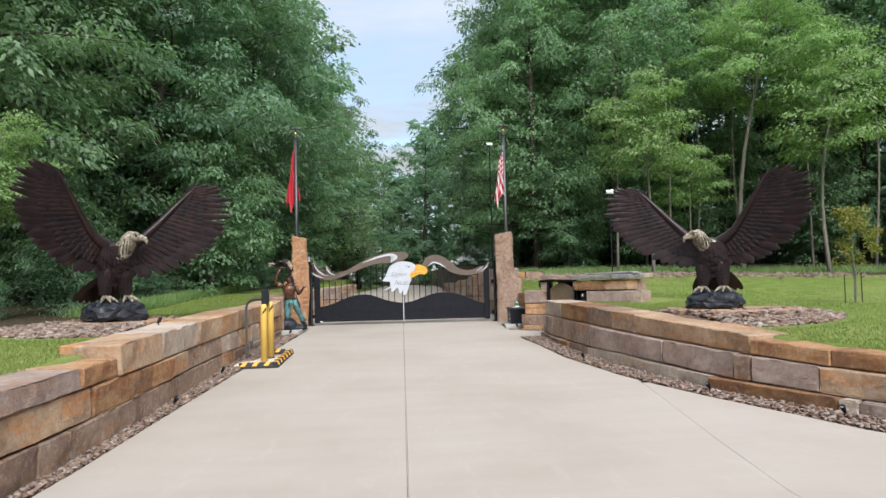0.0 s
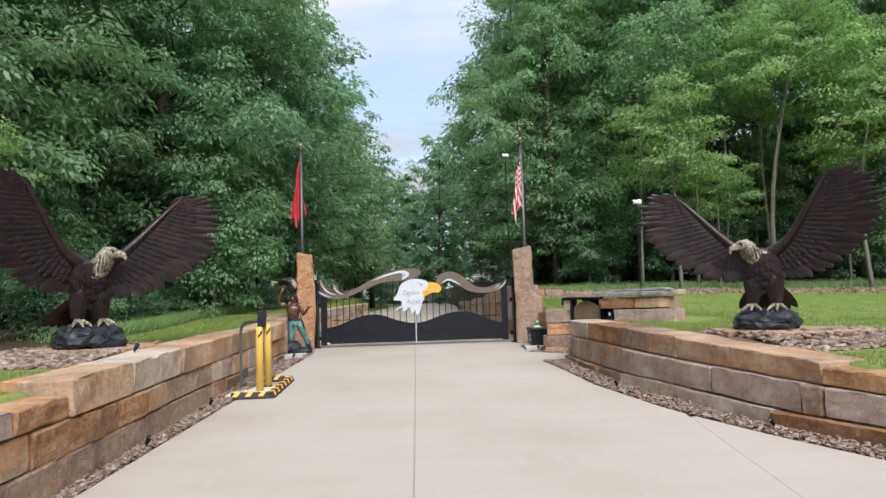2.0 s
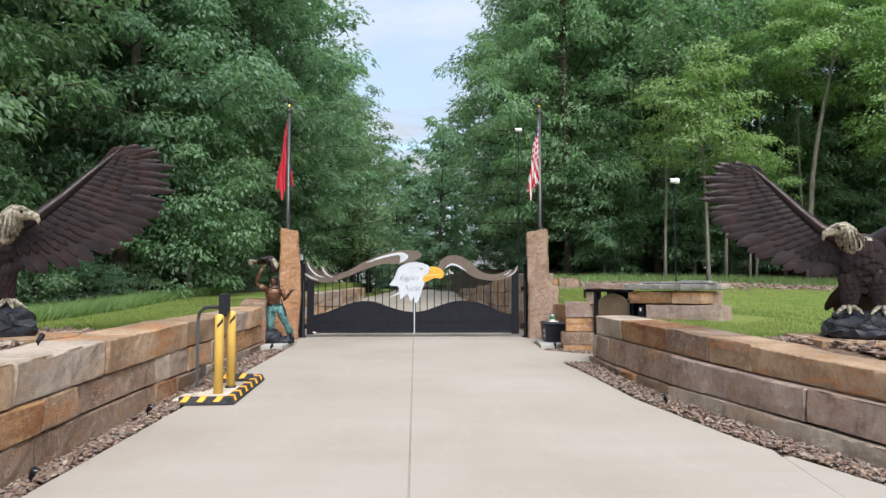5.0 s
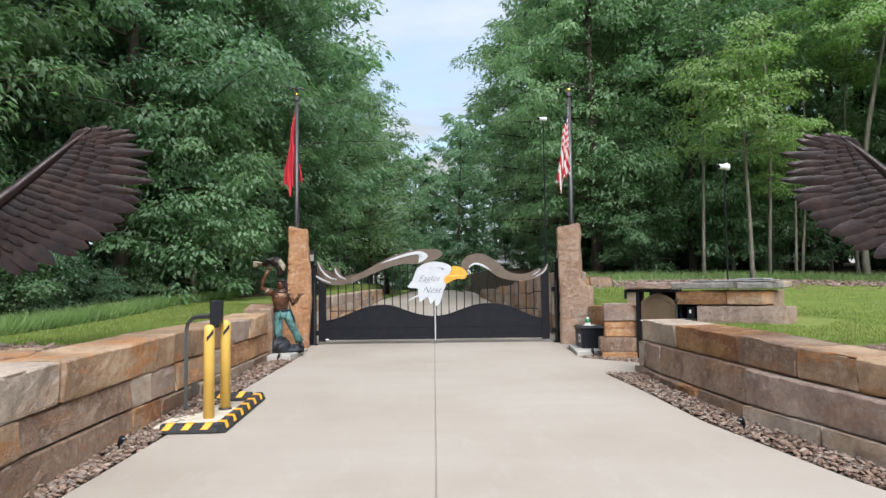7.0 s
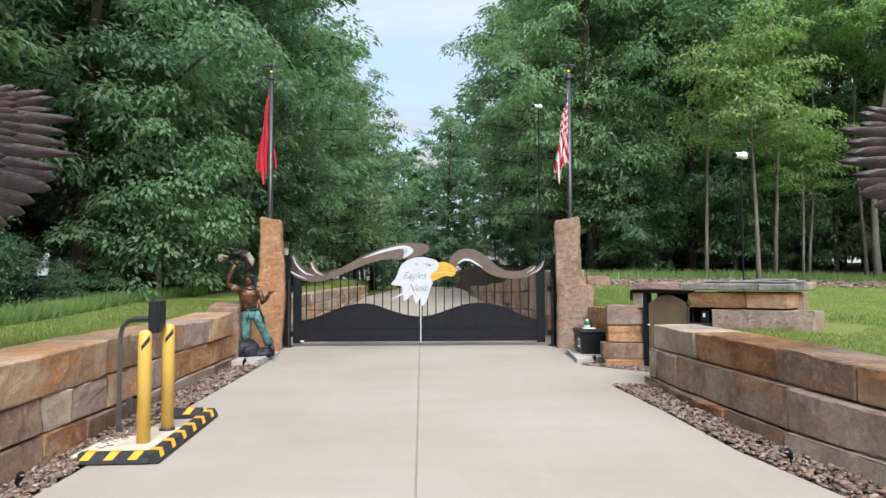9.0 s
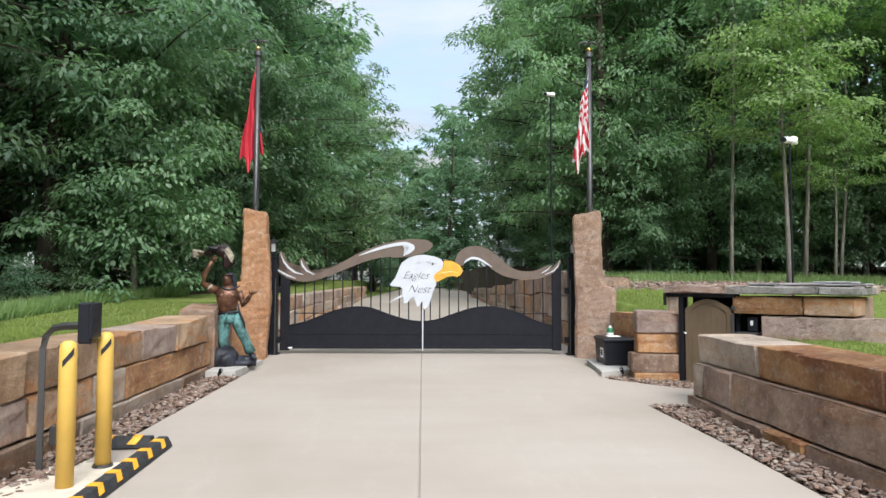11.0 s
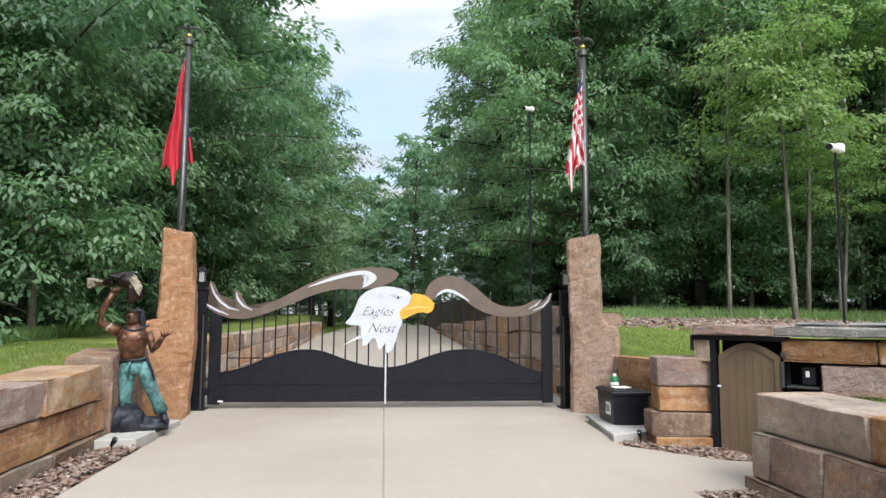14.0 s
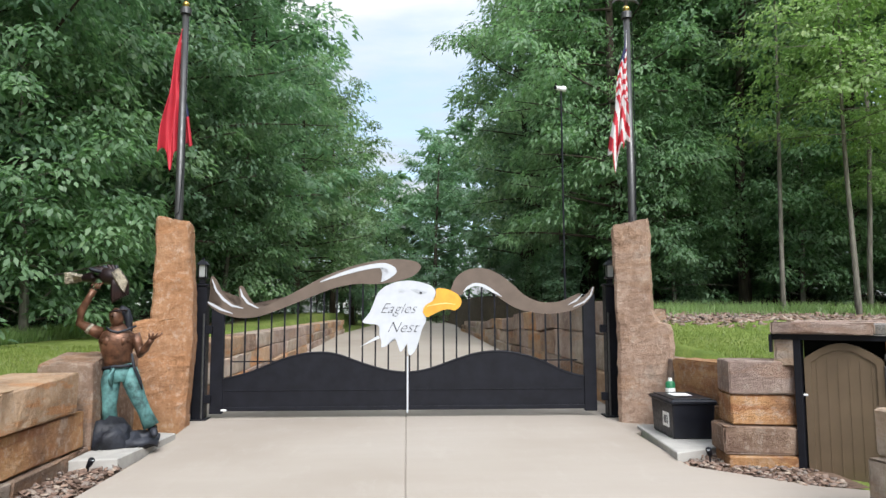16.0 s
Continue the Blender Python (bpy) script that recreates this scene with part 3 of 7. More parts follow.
# ---- trees ----
def leaf_mesh(name, centres, outs, sizes, material, rng, droop=0.35, aspect=0.42, fold=True):
    """Pointed leaves that lie roughly level, tips pointing outwards and drooping; folded blades, or single ones for far trees."""
    n = len(centres)
    c = np.asarray(centres, dtype=np.float64)
    out = np.asarray(outs, dtype=np.float64)
    nn = out * 0.55 + rng.normal(0, 0.36, (n, 3)) + np.array([0, 0, 0.75])
    nn /= np.linalg.norm(nn, axis=1)[:, None] + 1e-9
    o = out * 0.8 + rng.normal(0, 0.5, (n, 3)) - np.array([0, 0, droop * 1.6])
    o -= nn * np.sum(o * nn, axis=1)[:, None]
    o /= np.linalg.norm(o, axis=1)[:, None] + 1e-9
    s = np.cross(o, nn)
    s /= np.linalg.norm(s, axis=1)[:, None] + 1e-9
    sz = np.asarray(sizes)[:, None]
    k = 4 if fold else 3
    v = np.empty((n, k, 3))
    if fold:
        v[:, 0] = c
        v[:, 1] = c + o * sz * 0.42 + s * sz * aspect * 0.5 + nn * sz * 0.05
        v[:, 2] = c + o * sz - nn * sz * 0.10
        v[:, 3] = c + o * sz * 0.42 - s * sz * aspect * 0.5 + nn * sz * 0.05
    else:
        v[:, 0] = c + o * sz * 0.18 + s * sz * aspect * 0.55
        v[:, 1] = c + o * sz
        v[:, 2] = c + o * sz * 0.05 - s * sz * aspect * 0.55
    me = bpy.data.meshes.new(name)
    me.vertices.add(n * k)
    me.vertices.foreach_set("co", v.reshape(-1))
    me.loops.add(n * k)
    me.loops.foreach_set("vertex_index", np.arange(n * k, dtype=np.int32))
    me.polygons.add(n)
    me.polygons.foreach_set("loop_start", np.arange(0, n * k, k, dtype=np.int32))
    me.materials.append(material)
    me.update(calc_edges=True)
    me.validate()
    return me


def tree_meshes(seed, height, crown_from, spread, n_limbs, per_clump, leaf, leaf_mat, bark, trunk_r, bend=0.4, layers=0.35, top_narrow=0.55, aspect=0.45, droop=0.35, wood_sides=8, flatten=0.6, fold=False):
    """Trunk mesh with limbs, and crown mesh of leaf clumps along the limbs."""
    rng = np.random.default_rng(seed)
    tv, tf = [], []

    def add(path, rad, sides):
        v, f = tube_data(path, rad, sides)
        k = len(tv)
        tv.extend(v)
        tf.extend(tuple(i + k for i in q) for q in f)

    ph = rng.uniform(0, 6.28, 4)
    steps = 9

    def stem(t):
        return Vector((bend * math.sin(ph[0] + 2.2 * t) * t, bend * math.sin(ph[1] + 2.6 * t) * t, height * 0.94 * t))

    add([stem(i / steps) + (Vector((0, 0, -0.3)) if i == 0 else Vector()) for i in range(steps + 1)], [trunk_r * (1.25 if i == 0 else 1) * (1 - 0.88 * i / steps) + 0.012 for i in range(steps + 1)], wood_sides)
    cs, os, ss = [], [], []
    for i in range(n_limbs):
        t = crown_from + (0.985 - crown_from) * ((i + rng.uniform(0, 0.8)) / n_limbs)
        p0 = stem(t)
        a = i * 2.4 + rng.uniform(-0.5, 0.5)
        rel = (t - crown_from) / (1 - crown_from)
        reach = spread * (1 - top_narrow * rel ** 2.4) * rng.uniform(0.6, 1.12) * (0.75 + 0.25 * min(1, rel * 6))
        rise = reach * rng.uniform(0.05, 0.5) * (0.6 + rel)
        side = Vector((-math.sin(a), math.cos(a), 0))
        path = []
        for k in range(5):
            u = k / 4
            path.append(p0 + Vector((math.cos(a) * reach * u, math.sin(a) * reach * u, rise * u - 0.09 * reach * u * u)) + side * (0.18 * reach * math.sin(u * 3 + ph[2] + i)))
        r0 = max(0.014, trunk_r * 0.27 * (1 - t * 0.7))
        add(path, [r0 * (1 - 0.8 * k / 4) for k in range(5)], 5)
        nc = max(3, int(reach / 0.42))
        for k in range(nc):
            u = 0.22 + 0.78 * (k + rng.uniform(0, 1)) / nc
            q = min(3, int(u * 4))
            base = path[q].lerp(path[q + 1], u * 4 - q)
            w = 0.32 * reach * (1.1 - 0.5 * u)
            base = base + side * rng.normal(0, w * 0.65) + Vector((0, 0, rng.normal(0.05, layers)))
            m = int(per_clump * rng.uniform(0.6, 1.4))
            rad = rng.uniform(0.40, 0.85)
            g = rng.normal(0, 1, (m, 3))
            g /= np.linalg.norm(g, axis=1)[:, None] + 1e-9
            g *= (rng.uniform(0.25, 1, m) ** 0.6)[:, None] * rad
            # a spray: domed on top, open beneath, hanging at its rim
            flat_r2 = (g[:, 0] ** 2 + g[:, 1] ** 2) / (rad * rad)
            g[:, 2] = np.abs(g[:, 2]) * flatten - 0.30 * rad * flat_r2 + rng.normal(0, 0.05, m)
            pos = g + np.array(base)
            cs.append(pos)
            d = g / (np.linalg.norm(g, axis=1)[:, None] + 1e-6) + 0.5 * np.array((math.cos(a), math.sin(a), 0))
            os.append(d)
            ss.append(rng.uniform(0.65, 1.3, m) * leaf)
    trunk = mesh_of("trunk", tv, tf, bark, smooth=True)
    crown = leaf_mesh("crown", np.concatenate(cs), np.concatenate(os), np.concatenate(ss), leaf_mat, rng, droop, aspect, fold)
    return trunk, crown


def tree(name, meshes, label, category="tree", group="", m=None):
    t = thing(name, m or Matrix(), label, category, group)
    part("trunk", meshes[0], None, t)
    part("crown", meshes[1], None, t)
    return t


def spot(x, y, turn=0, s=1.0, sink=0.05, sz=None):
    return pose(x, y, ground_z(x, y) - sink, 0, 0, turn) @ Matrix.Diagonal((s, s, sz or s, 1))


tree_rng = random.Random(21)
OAK = [tree_meshes(11 + i, 15.0 + i, 0.10, 3.9, 50, 46, 0.30, LEAF_DEEP, BARK_DARK, 0.20, wood_sides=6) for i in range(3)]
ASH = [tree_meshes(31 + i, 14.5, 0.10, 3.7, 52, 52, 0.26, LEAF_FINE, BARK_DARK, 0.17, aspect=0.4, wood_sides=6) for i in range(2)]
TALL = [tree_meshes(51 + i, 16.5, 0.36, 3.3, 36, 46, 0.30, LEAF_MID, BARK_DARK, 0.15, bend=0.7, wood_sides=6) for i in range(2)]
# the nearest rows carry finer leaves
OAK_FINE = [tree_meshes(11 + i, 15.0 + i, 0.15, 3.9, 62, 112, 0.162, (LEAF_DEEP, LEAF_MID)[i], BARK_DARK, 0.20, layers=0.3, droop=0.5, fold=True) for i in range(2)]
ASH_FINE = [tree_meshes(31, 14.5, 0.10, 3.7, 60, 112, 0.158, LEAF_FINE, BARK_DARK, 0.17, aspect=0.36, droop=0.6, fold=True)]
TALL_FINE = [tree_meshes(51, 16.5, 0.34, 3.3, 42, 96, 0.175, LEAF_MID, BARK_DARK, 0.15, bend=0.7, fold=True)]
OAK_L = "tall broadleaf tree with a dense deep green crown"
ASH_L = "tall tree with fine light green drooping foliage"
TALL_L = "slender woodland tree with a bare lower trunk and high green crown"

PLANTS = [
    # kind, x, y, scale
    ("O0", -6.7, 21.0, 0.95), ("O1", -9.2, 18.2, 1.0), ("O1", -6.2, 24.4, 1.0), ("O0", -11.6, 15.2, 1.0), ("o1", -12.3, 20.0, 1.1),
    ("O0", -5.0, 27.6, 1.0), ("o1", -4.2, 33.0, 0.92), ("a0", -3.3, 38.5, 0.86), ("o0", -14.8, 11.2, 1.05), ("o2", -10.4, 26.0, 1.1),
    ("a1", -2.3, 45.0, 0.82), ("o1", -7.2, 36.0, 1.0), ("o0", -1.6, 51.0, 0.78), ("o2", -16.5, 17.0, 1.1), ("o2", -15.4, 24, 1.15),
    ("A0", 6.6, 28.0, 1.02), ("A0", 9.0, 30.5, 1.1), ("A0", 6.4, 33.0, 1.0), ("o1", 6.6, 39.5, 0.92), ("a1", 7.6, 46.0, 0.85), ("o2", 11.6, 33.0, 1.15),
    ("T0", 9.8, 27.6, 0.95), ("T0", 12.6, 27.2, 1.05), ("T0", 15.2, 28.2, 1.1), ("T0", 17.8, 26.2, 1.0), ("t0", 20.2, 26.8, 1.1), ("t1", 22.0, 23.2, 1.0),
    ("o0", 14.6, 33.0, 1.2), ("o1", 19.0, 32.0, 1.2), ("o2", 24.0, 29.5, 1.2), ("t0", 24.5, 20.0, 1.05), ("T0", 19.4, 22.4, 0.95), ("o1", 28.0, 24.0, 1.1), ("t1", 8.0, 35.0, 1.1),
    ("O1", -8.3, 14.4, 0.95), ("o2", -6.4, 46.0, 0.9), ("o1", -9.5, 41.0, 1.0), ("o0", -8.6, 54.0, 0.9), ("o2", 13.0, 40.0, 1.0), ("o1", 18.0, 38.0, 1.1), ("o0", 10.6, 45.0, 0.95),
    ("a0", 0.2, 66.0, 0.85), ("o1", 4.0, 61.0, 0.82), ("a1", -2.8, 60.0, 0.85), ("o0", 8.6, 52.0, 0.85), ("a1", 2.2, 74.0, 0.95), ("o2", -5.0, 53.0, 0.9),
]
SETS = {"o": (OAK, OAK_L, "broadleaf trees"), "a": (ASH, ASH_L, "fine-leaved trees"), "t": (TALL, TALL_L, "woodland trees"),
        "O": (OAK_FINE, OAK_L, "broadleaf trees"), "A": (ASH_FINE, ASH_L, "fine-leaved trees"), "T": (TALL_FINE, TALL_L, "woodland trees")}
made_trees = {}
for code, x, y, s in PLANTS:
    meshes, lab, grp = SETS[code[0]]
    m = spot(x, y, tree_rng.uniform(0, 360), s, 0.1, s * tree_rng.uniform(0.94, 1.1))
    if code in made_trees:
        copy_thing(made_trees[code], m)
    else:
        made_trees[code] = tree("broadleaf_tree" if code[0] not in "tT" else "woodland_tree", meshes[int(code[1])], lab, "tree", grp, Matrix())
        made_trees[code].matrix_world = m


# brush and understorey along the wood edge
BUSH = [tree_meshes(91 + i, 3.2, 0.05, 1.35, 24, 82, 0.145, [LEAF_DEEP, LEAF_MID][i % 2], BARK_DARK, 0.04, bend=0.3, top_narrow=0.7, wood_sides=6) for i in range(2)]
BROAD = tree_meshes(95, 6.2, 0.06, 2.4, 40, 115, 0.15, LEAF_MID, BARK_PALE, 0.07, top_narrow=0.6, droop=0.6, fold=True)
b_rng = random.Random(4)
BRUSH = [(-6.0, 13.6), (-5.9, 15.4), (-6.4, 17.0), (-6.6, 12.2), (-5.8, 18.6), (-7.4, 18.2), (-6.6, 18.8), (-5.9, 20.3), (-5.3, 22.0), (-4.7, 23.8), (-4.4, 26.0), (-8.2, 20.4), (-7.4, 22.4), (-6.6, 26.0), (-4.2, 29.0), (-3.9, 32.0),
         (-9.4, 21.6), (-12.2, 16.8), (-3.6, 36), (-3.4, 40), (5.3, 29.5), (5.6, 33), (5.4, 37), (5.2, 41), (7.4, 30.2), (9.0, 28.8), (11.0, 29.8), (13.2, 29.4), (15.4, 30.4), (17.4, 28.6), (19.6, 28.6), (21.6, 26.2), (23.4, 24.2),
         (10.0, 32), (13.0, 33), (16.5, 33.5), (20.5, 31.0), (24.5, 27.0), (7.8, 27.2), (12.0, 26.6), (16.4, 25.8), (20.8, 23.6), (26, 22), (22.8, 29.5), (9, 36), (14, 37), (-1.5, 54), (3.5, 53), (0.8, 57), (-6, 33), (-6.5, 38), (-5.5, 43), (-8, 30), (-9, 34), (8, 42), (9, 47), (-5, 48), (-10.5, 30), (-12, 25), (7.5, 50), (-3.2, 46), (-3.0, 50), (-7.5, 46), (12.4, 36.5), (16, 40), (11.2, 31), (18.4, 30.4)]
first = {}
for k, (x, y) in enumerate(BRUSH):
    i = k % 2
    s = b_rng.uniform(0.75, 1.35) * (0.9 if x > 6 and y < 27.5 else 0.62 if x < 0 and y < 30 else 1.1)
    m = spot(x, y, b_rng.uniform(0, 360), s, 0.05, s * b_rng.uniform(0.8, 1.15))
    if i in first:
        copy_thing(first[i], m)
    else:
        first[i] = tree("shrub", BUSH[i], "leafy green shrub at the wood edge", "shrub", "shrubs")
        first[i].matrix_world = m
low_tree = tree("small_tree", BROAD, "small broad-leaved tree with low light green boughs", "tree", "small trees")
low_tree.matrix_world = spot(-4.95, 20.9, 20, 0.85)
copy_thing(low_tree, spot(-6.5, 23.6, 150, 1.15))
copy_thing(low_tree, spot(-7.7, 16.4, 70, 0.7))
copy_thing(low_tree, spot(-4.2, 30.0, 250, 1.1))
for x, y, turn, k in ((7.6, 27.0, 40, 0.9), (10.6, 26.4, 130, 0.95), (14.0, 26.6, 220, 1.05), (17.2, 24.8, 310, 0.95), (20.4, 22.2, 15, 1.0)):
    copy_thing(low_tree, spot(x, y, turn, k))

# bright layered dogwoods before the dark wood
DOG_TALL = tree_meshes(101, 10.6, 0.62, 3.3, 30, 170, 0.108, LEAF_BRIGHT, BARK_PALE, 0.085, bend=0.9, layers=0.12, top_narrow=0.45, flatten=0.22, droop=0.15, fold=True)
DOG_LOW = tree_meshes(103, 6.6, 0.55, 2.1, 22, 130, 0.112, LEAF_BRIGHT, BARK_PALE, 0.05, bend=0.6, layers=0.10, top_narrow=0.4, flatten=0.22, droop=0.15, fold=True)
tree("dogwood", DOG_TALL, "bright yellow-green layered tree with a slender pale trunk", "tree", "bright trees", spot(12.7, 22.9, 30))
d2 = tree("dogwood", DOG_LOW, "small bright yellow-green layered tree with a pale trunk", "tree", "bright trees")
d2.matrix_world = spot(9.3, 22.6, 10)
copy_thing(d2, spot(14.6, 21.0, 130, 1.15))
copy_thing(d2, spot(11.2, 23.8, 200, 0.7))
copy_thing(d2, spot(-6.1, 11.6, 80, 0.5))
tall_pole = tree_meshes(111, 9.5, 0.7, 1.2, 12, 60, 0.15, LEAF_MID, BARK_PALE, 0.040, bend=0.5, wood_sides=7)
pt = tree("young_tree", tall_pole, "thin young tree with a pale bare trunk", "tree", "young trees")
pt.matrix_world = spot(8.4, 23.6, 0)
for x, y, s in ((10.4, 23.8, 1.1), (11.6, 24.2, 0.9), (13.6, 24.6, 1.1), (16.0, 24.0, 1.0), (17.4, 22.6, 1.0), (-8.4, 17.0, 1.0), (18.6, 21.4, 1.1)):
    copy_thing(pt, spot(x, y, x * 57, s))

# staked sapling on the lawn
sap = thing("sapling", spot(8.95, 12.2, 0), "staked sapling with yellow-green young leaves on the lawn", "tree")
bmesh_part("trunk", lambda bm: tube(bm, [(0, 0, -0.1), (0.01, 0, 0.5), (-0.01, 0.01, 1.1), (0.0, 0, 1.75)], [0.026, 0.022, 0.014, 0.005], 7), BARK_PALE, sap)


def sapling_crown():
    """Small loose crown of separate leaves in uneven tufts."""
    rng = np.random.default_rng(121)
    verts, faces = [], []
    for k in range(46):
        a, z = rng.uniform(0, 6.283), rng.uniform(0.80, 1.85)
        r = 0.46 * math.sqrt(rng.random()) * (1.15 - abs(z - 1.25) * 0.9)
        c = Vector((r * math.cos(a), r * math.sin(a), z))
        for q in range(34):
            p = c + Vector(rng.normal(0, 0.05, 3))
            d = Vector(rng.normal(0, 1, 3)).normalized() * 0.038
            e = d.cross(Vector(rng.normal(0, 1, 3))).normalized() * 0.014
            n = len(verts)
            verts += [p - d, p + e, p + d, p - e]
            faces.append((n, n + 1, n + 2, n + 3))
    return mesh_of("crown", verts, faces, [LEAF_YELLOW])


part("crown", sapling_crown(), None, sap)
for sx in (-0.17, 0.17):
    bmesh_part("stake", lambda bm: tube(bm, [(sx, 0.05, -0.1), (sx, 0.05, 0.60)], 0.010, 6), BARK_DARK, sap, "dark metal stake")

# woods further back, closing the place all round
FAR = [tree_meshes(71 + i, 15, 0.03, 4.4, 24, 25, 0.80, LEAF_DEEP, BARK_DARK, 0.2, wood_sides=4) for i in range(2)]


def far_woods():
    """One joined belt of woodland behind the nearer trees."""
    rng = np.random.default_rng(5)
    mats = []
    for k in range(150):
        a = rng.uniform(0, 2 * math.pi)
        r = rng.uniform(29, 60)
        x, y = r * math.sin(a) + 1, r * math.cos(a) + 12
        if -8 < x < 10 and y > 0 and y < 66 or (y > 0 and abs(x - 1) < 0.55 * y and y < 34):
            continue
        if y < -2 and abs(x) < 0.9 * (12 - y):
            continue
        mats.append((x, y, rng.uniform(0, 360), rng.uniform(0.85, 1.2)))
    out = []
    for idx, (tr, cr) in enumerate(FAR):
        for me, nm in ((cr, "far_crowns"), (tr, "far_trunks")):
            co = np.empty(len(me.vertices) * 3)
            me.vertices.foreach_get("co", co)
            co = co.reshape(-1, 3)
            lt = np.array([p.loop_total for p in me.polygons], dtype=np.int32)
            vi = np.empty(len(me.loops), dtype=np.int32)
            me.loops.foreach_get("vertex_index", vi)
            mine = mats[idx::2]
            allv, alli, alllt = [], [], []
            for q, (x, y, turn, s) in enumerate(mine):
                ca, sa = math.cos(radians(turn)), math.sin(radians(turn))
                rot = np.array([[ca, -sa, 0], [sa, ca, 0], [0, 0, 1]])
                allv.append(co @ rot.T * s + np.array([x, y, ground_z(x, max(-12, min(y, 120))) - 0.1]))
                alli.append(vi + q * len(co))
                alllt.append(lt)
            v, i, t = np.concatenate(allv), np.concatenate(alli), np.concatenate(alllt)
            nm_me = bpy.data.meshes.new(nm)
            nm_me.vertices.add(len(v)); nm_me.vertices.foreach_set("co", v.reshape(-1))
            nm_me.loops.add(len(i)); nm_me.loops.foreach_set("vertex_index", i)
            nm_me.polygons.add(len(t))
            nm_me.polygons.foreach_set("loop_start", np.concatenate([[0], np.cumsum(t)[:-1]]).astype(np.int32))
            nm_me.materials.append(LEAF_DEEP if nm == "far_crowns" else BARK_DARK)
            nm_me.update(calc_edges=True)
            out.append(nm_me)
    woods = thing("far_woods", Matrix(), "dense green woodland all around the clearing", "woodland", kind="stuff")
    for me in out:
        tagged(part("crowns" if "crowns" in me.name else "trunks", me, None, woods), kind="stuff")


far_woods()


# ---- materials of the things ----
BLACK_METAL = mat_simple("black_powder_coat", (0.0075, 0.008, 0.012), 0.5, 0.0, 0.25, 6, 0.0, 0.22)
TAUPE_METAL = mat_simple("taupe_painted_steel", (0.115, 0.085, 0.066), 0.5, 0.0, 0.12, 5)
WHITE_PAINT = mat_simple("white_painted_steel", (0.47, 0.49, 0.53), 0.5, 0.0, 0.06, 5)
GREY_PAINT = mat_simple("grey_brush_marks", (0.36, 0.38, 0.41), 0.6)
AMBER_PAINT = mat_simple("amber_painted_steel", (0.62, 0.31, 0.035), 0.5, 0.0, 0.12, 7)
INK = mat_simple("black_lettering", (0.02, 0.02, 0.025), 0.6)
YELLOW_PLASTIC = mat_simple("yellow_plastic_sleeve", (0.64, 0.41, 0.09), 0.5, 0.0, 0.06, 4)
SAFETY_BLACK = mat_simple("black_rubber", (0.025, 0.026, 0.028), 0.75, 0.0, 0.3, 12, 0.2)
SAFETY_YELLOW = mat_simple("orange_yellow_reflective_marking", (0.78, 0.36, 0.03), 0.5, 0.0, 0.1, 9)


def mat_bronze():
    """Dark cast bronze: purple-brown with rubbed reddish streaks and dull patches."""
    m = Nodes("dark_brown_bronze", 0.4, 0.35, 0.4)
    c = m.ramp(m.noise(5, 6, 0.65), [(0.3, (0.009, 0.006, 0.0075)), (0.55, (0.020, 0.0105, 0.0105)), (0.75, (0.042, 0.019, 0.016))])
    rub = m.noise(24, 5, 0.7)
    c = m.mix(m.grey(rub, 0.58, 0.75, 0, 0.35), c, (0.075, 0.032, 0.027))
    m.color(c)
    m.link(m.grey(m.noise(9, 4), 0.3, 0.7, 0.26, 0.5), m.b.inputs["Roughness"])
    m.bump(m.noise(60, 4), 0.35, 0.006)
    return m.mat


BRONZE_DARK = mat_bronze()
BRONZE_PALE = mat_simple("pale_gilded_bronze", (0.235, 0.205, 0.155), 0.55, 0.25, 0.7, 26, 0.6)
BRONZE_BROWN = mat_simple("warm_brown_bronze", (0.11, 0.052, 0.03), 0.4, 0.4, 0.55, 9, 0.35)
TEAL_PATINA = mat_simple("teal_patina", (0.075, 0.175, 0.17), 0.6, 0.1, 0.75, 7, 0.5)
ROCK_DARK = mat_simple("black_cast_rock", (0.018, 0.020, 0.027), 0.5, 0.1, 0.5, 5, 0.9)
GUNMETAL = mat_simple("dark_grey_anodised_metal", (0.085, 0.085, 0.085), 0.4, 0.6, 0.1, 6)
GOLD = mat_simple("gold_finial", (0.6, 0.42, 0.12), 0.3, 0.9, 0.1, 6)
FLAG_RED = mat_simple("red_nylon", (0.44, 0.024, 0.04), 0.6, 0.0, 0.12, 5)
FLAG_WHITE = mat_simple("white_nylon", (0.60, 0.58, 0.58), 0.6, 0.0, 0.06, 5)
FLAG_NAVY = mat_simple("navy_nylon", (0.018, 0.022, 0.075), 0.6, 0.0, 0.15, 5)
DOOR_BROWN = mat_simple("taupe_brown_fibreglass", (0.125, 0.088, 0.055), 0.5, 0.0, 0.1, 3)
PLASTIC_BLACK = mat_simple("black_moulded_plastic", (0.008, 0.009, 0.014), 0.4, 0.0, 0.2, 10)
LABEL_WHITE = mat_simple("white_label", (0.78, 0.78, 0.76), 0.6)
CAMERA_WHITE = mat_simple("white_camera_housing", (0.78, 0.79, 0.8), 0.35)
GREEN_CAN = mat_simple("green_can_paint", (0.02, 0.16, 0.07), 0.4)
KERB_CONCRETE = mat_simple("grey_concrete_pad", (0.37, 0.355, 0.33), 0.85, 0.0, 0.12, 5, 0.2)
PALE_PAD = mat_simple("pale_concrete_footing", (0.56, 0.50, 0.41), 0.85, 0.0, 0.12, 5, 0.2)
SLATE = mat_simple("grey_slate", (0.24, 0.235, 0.235), 0.8, 0.0, 0.3, 4, 0.5)
DIRT = mat_simple("brown_soil", (0.13, 0.085, 0.06), 0.95, 0.0, 0.4, 9, 0.5)
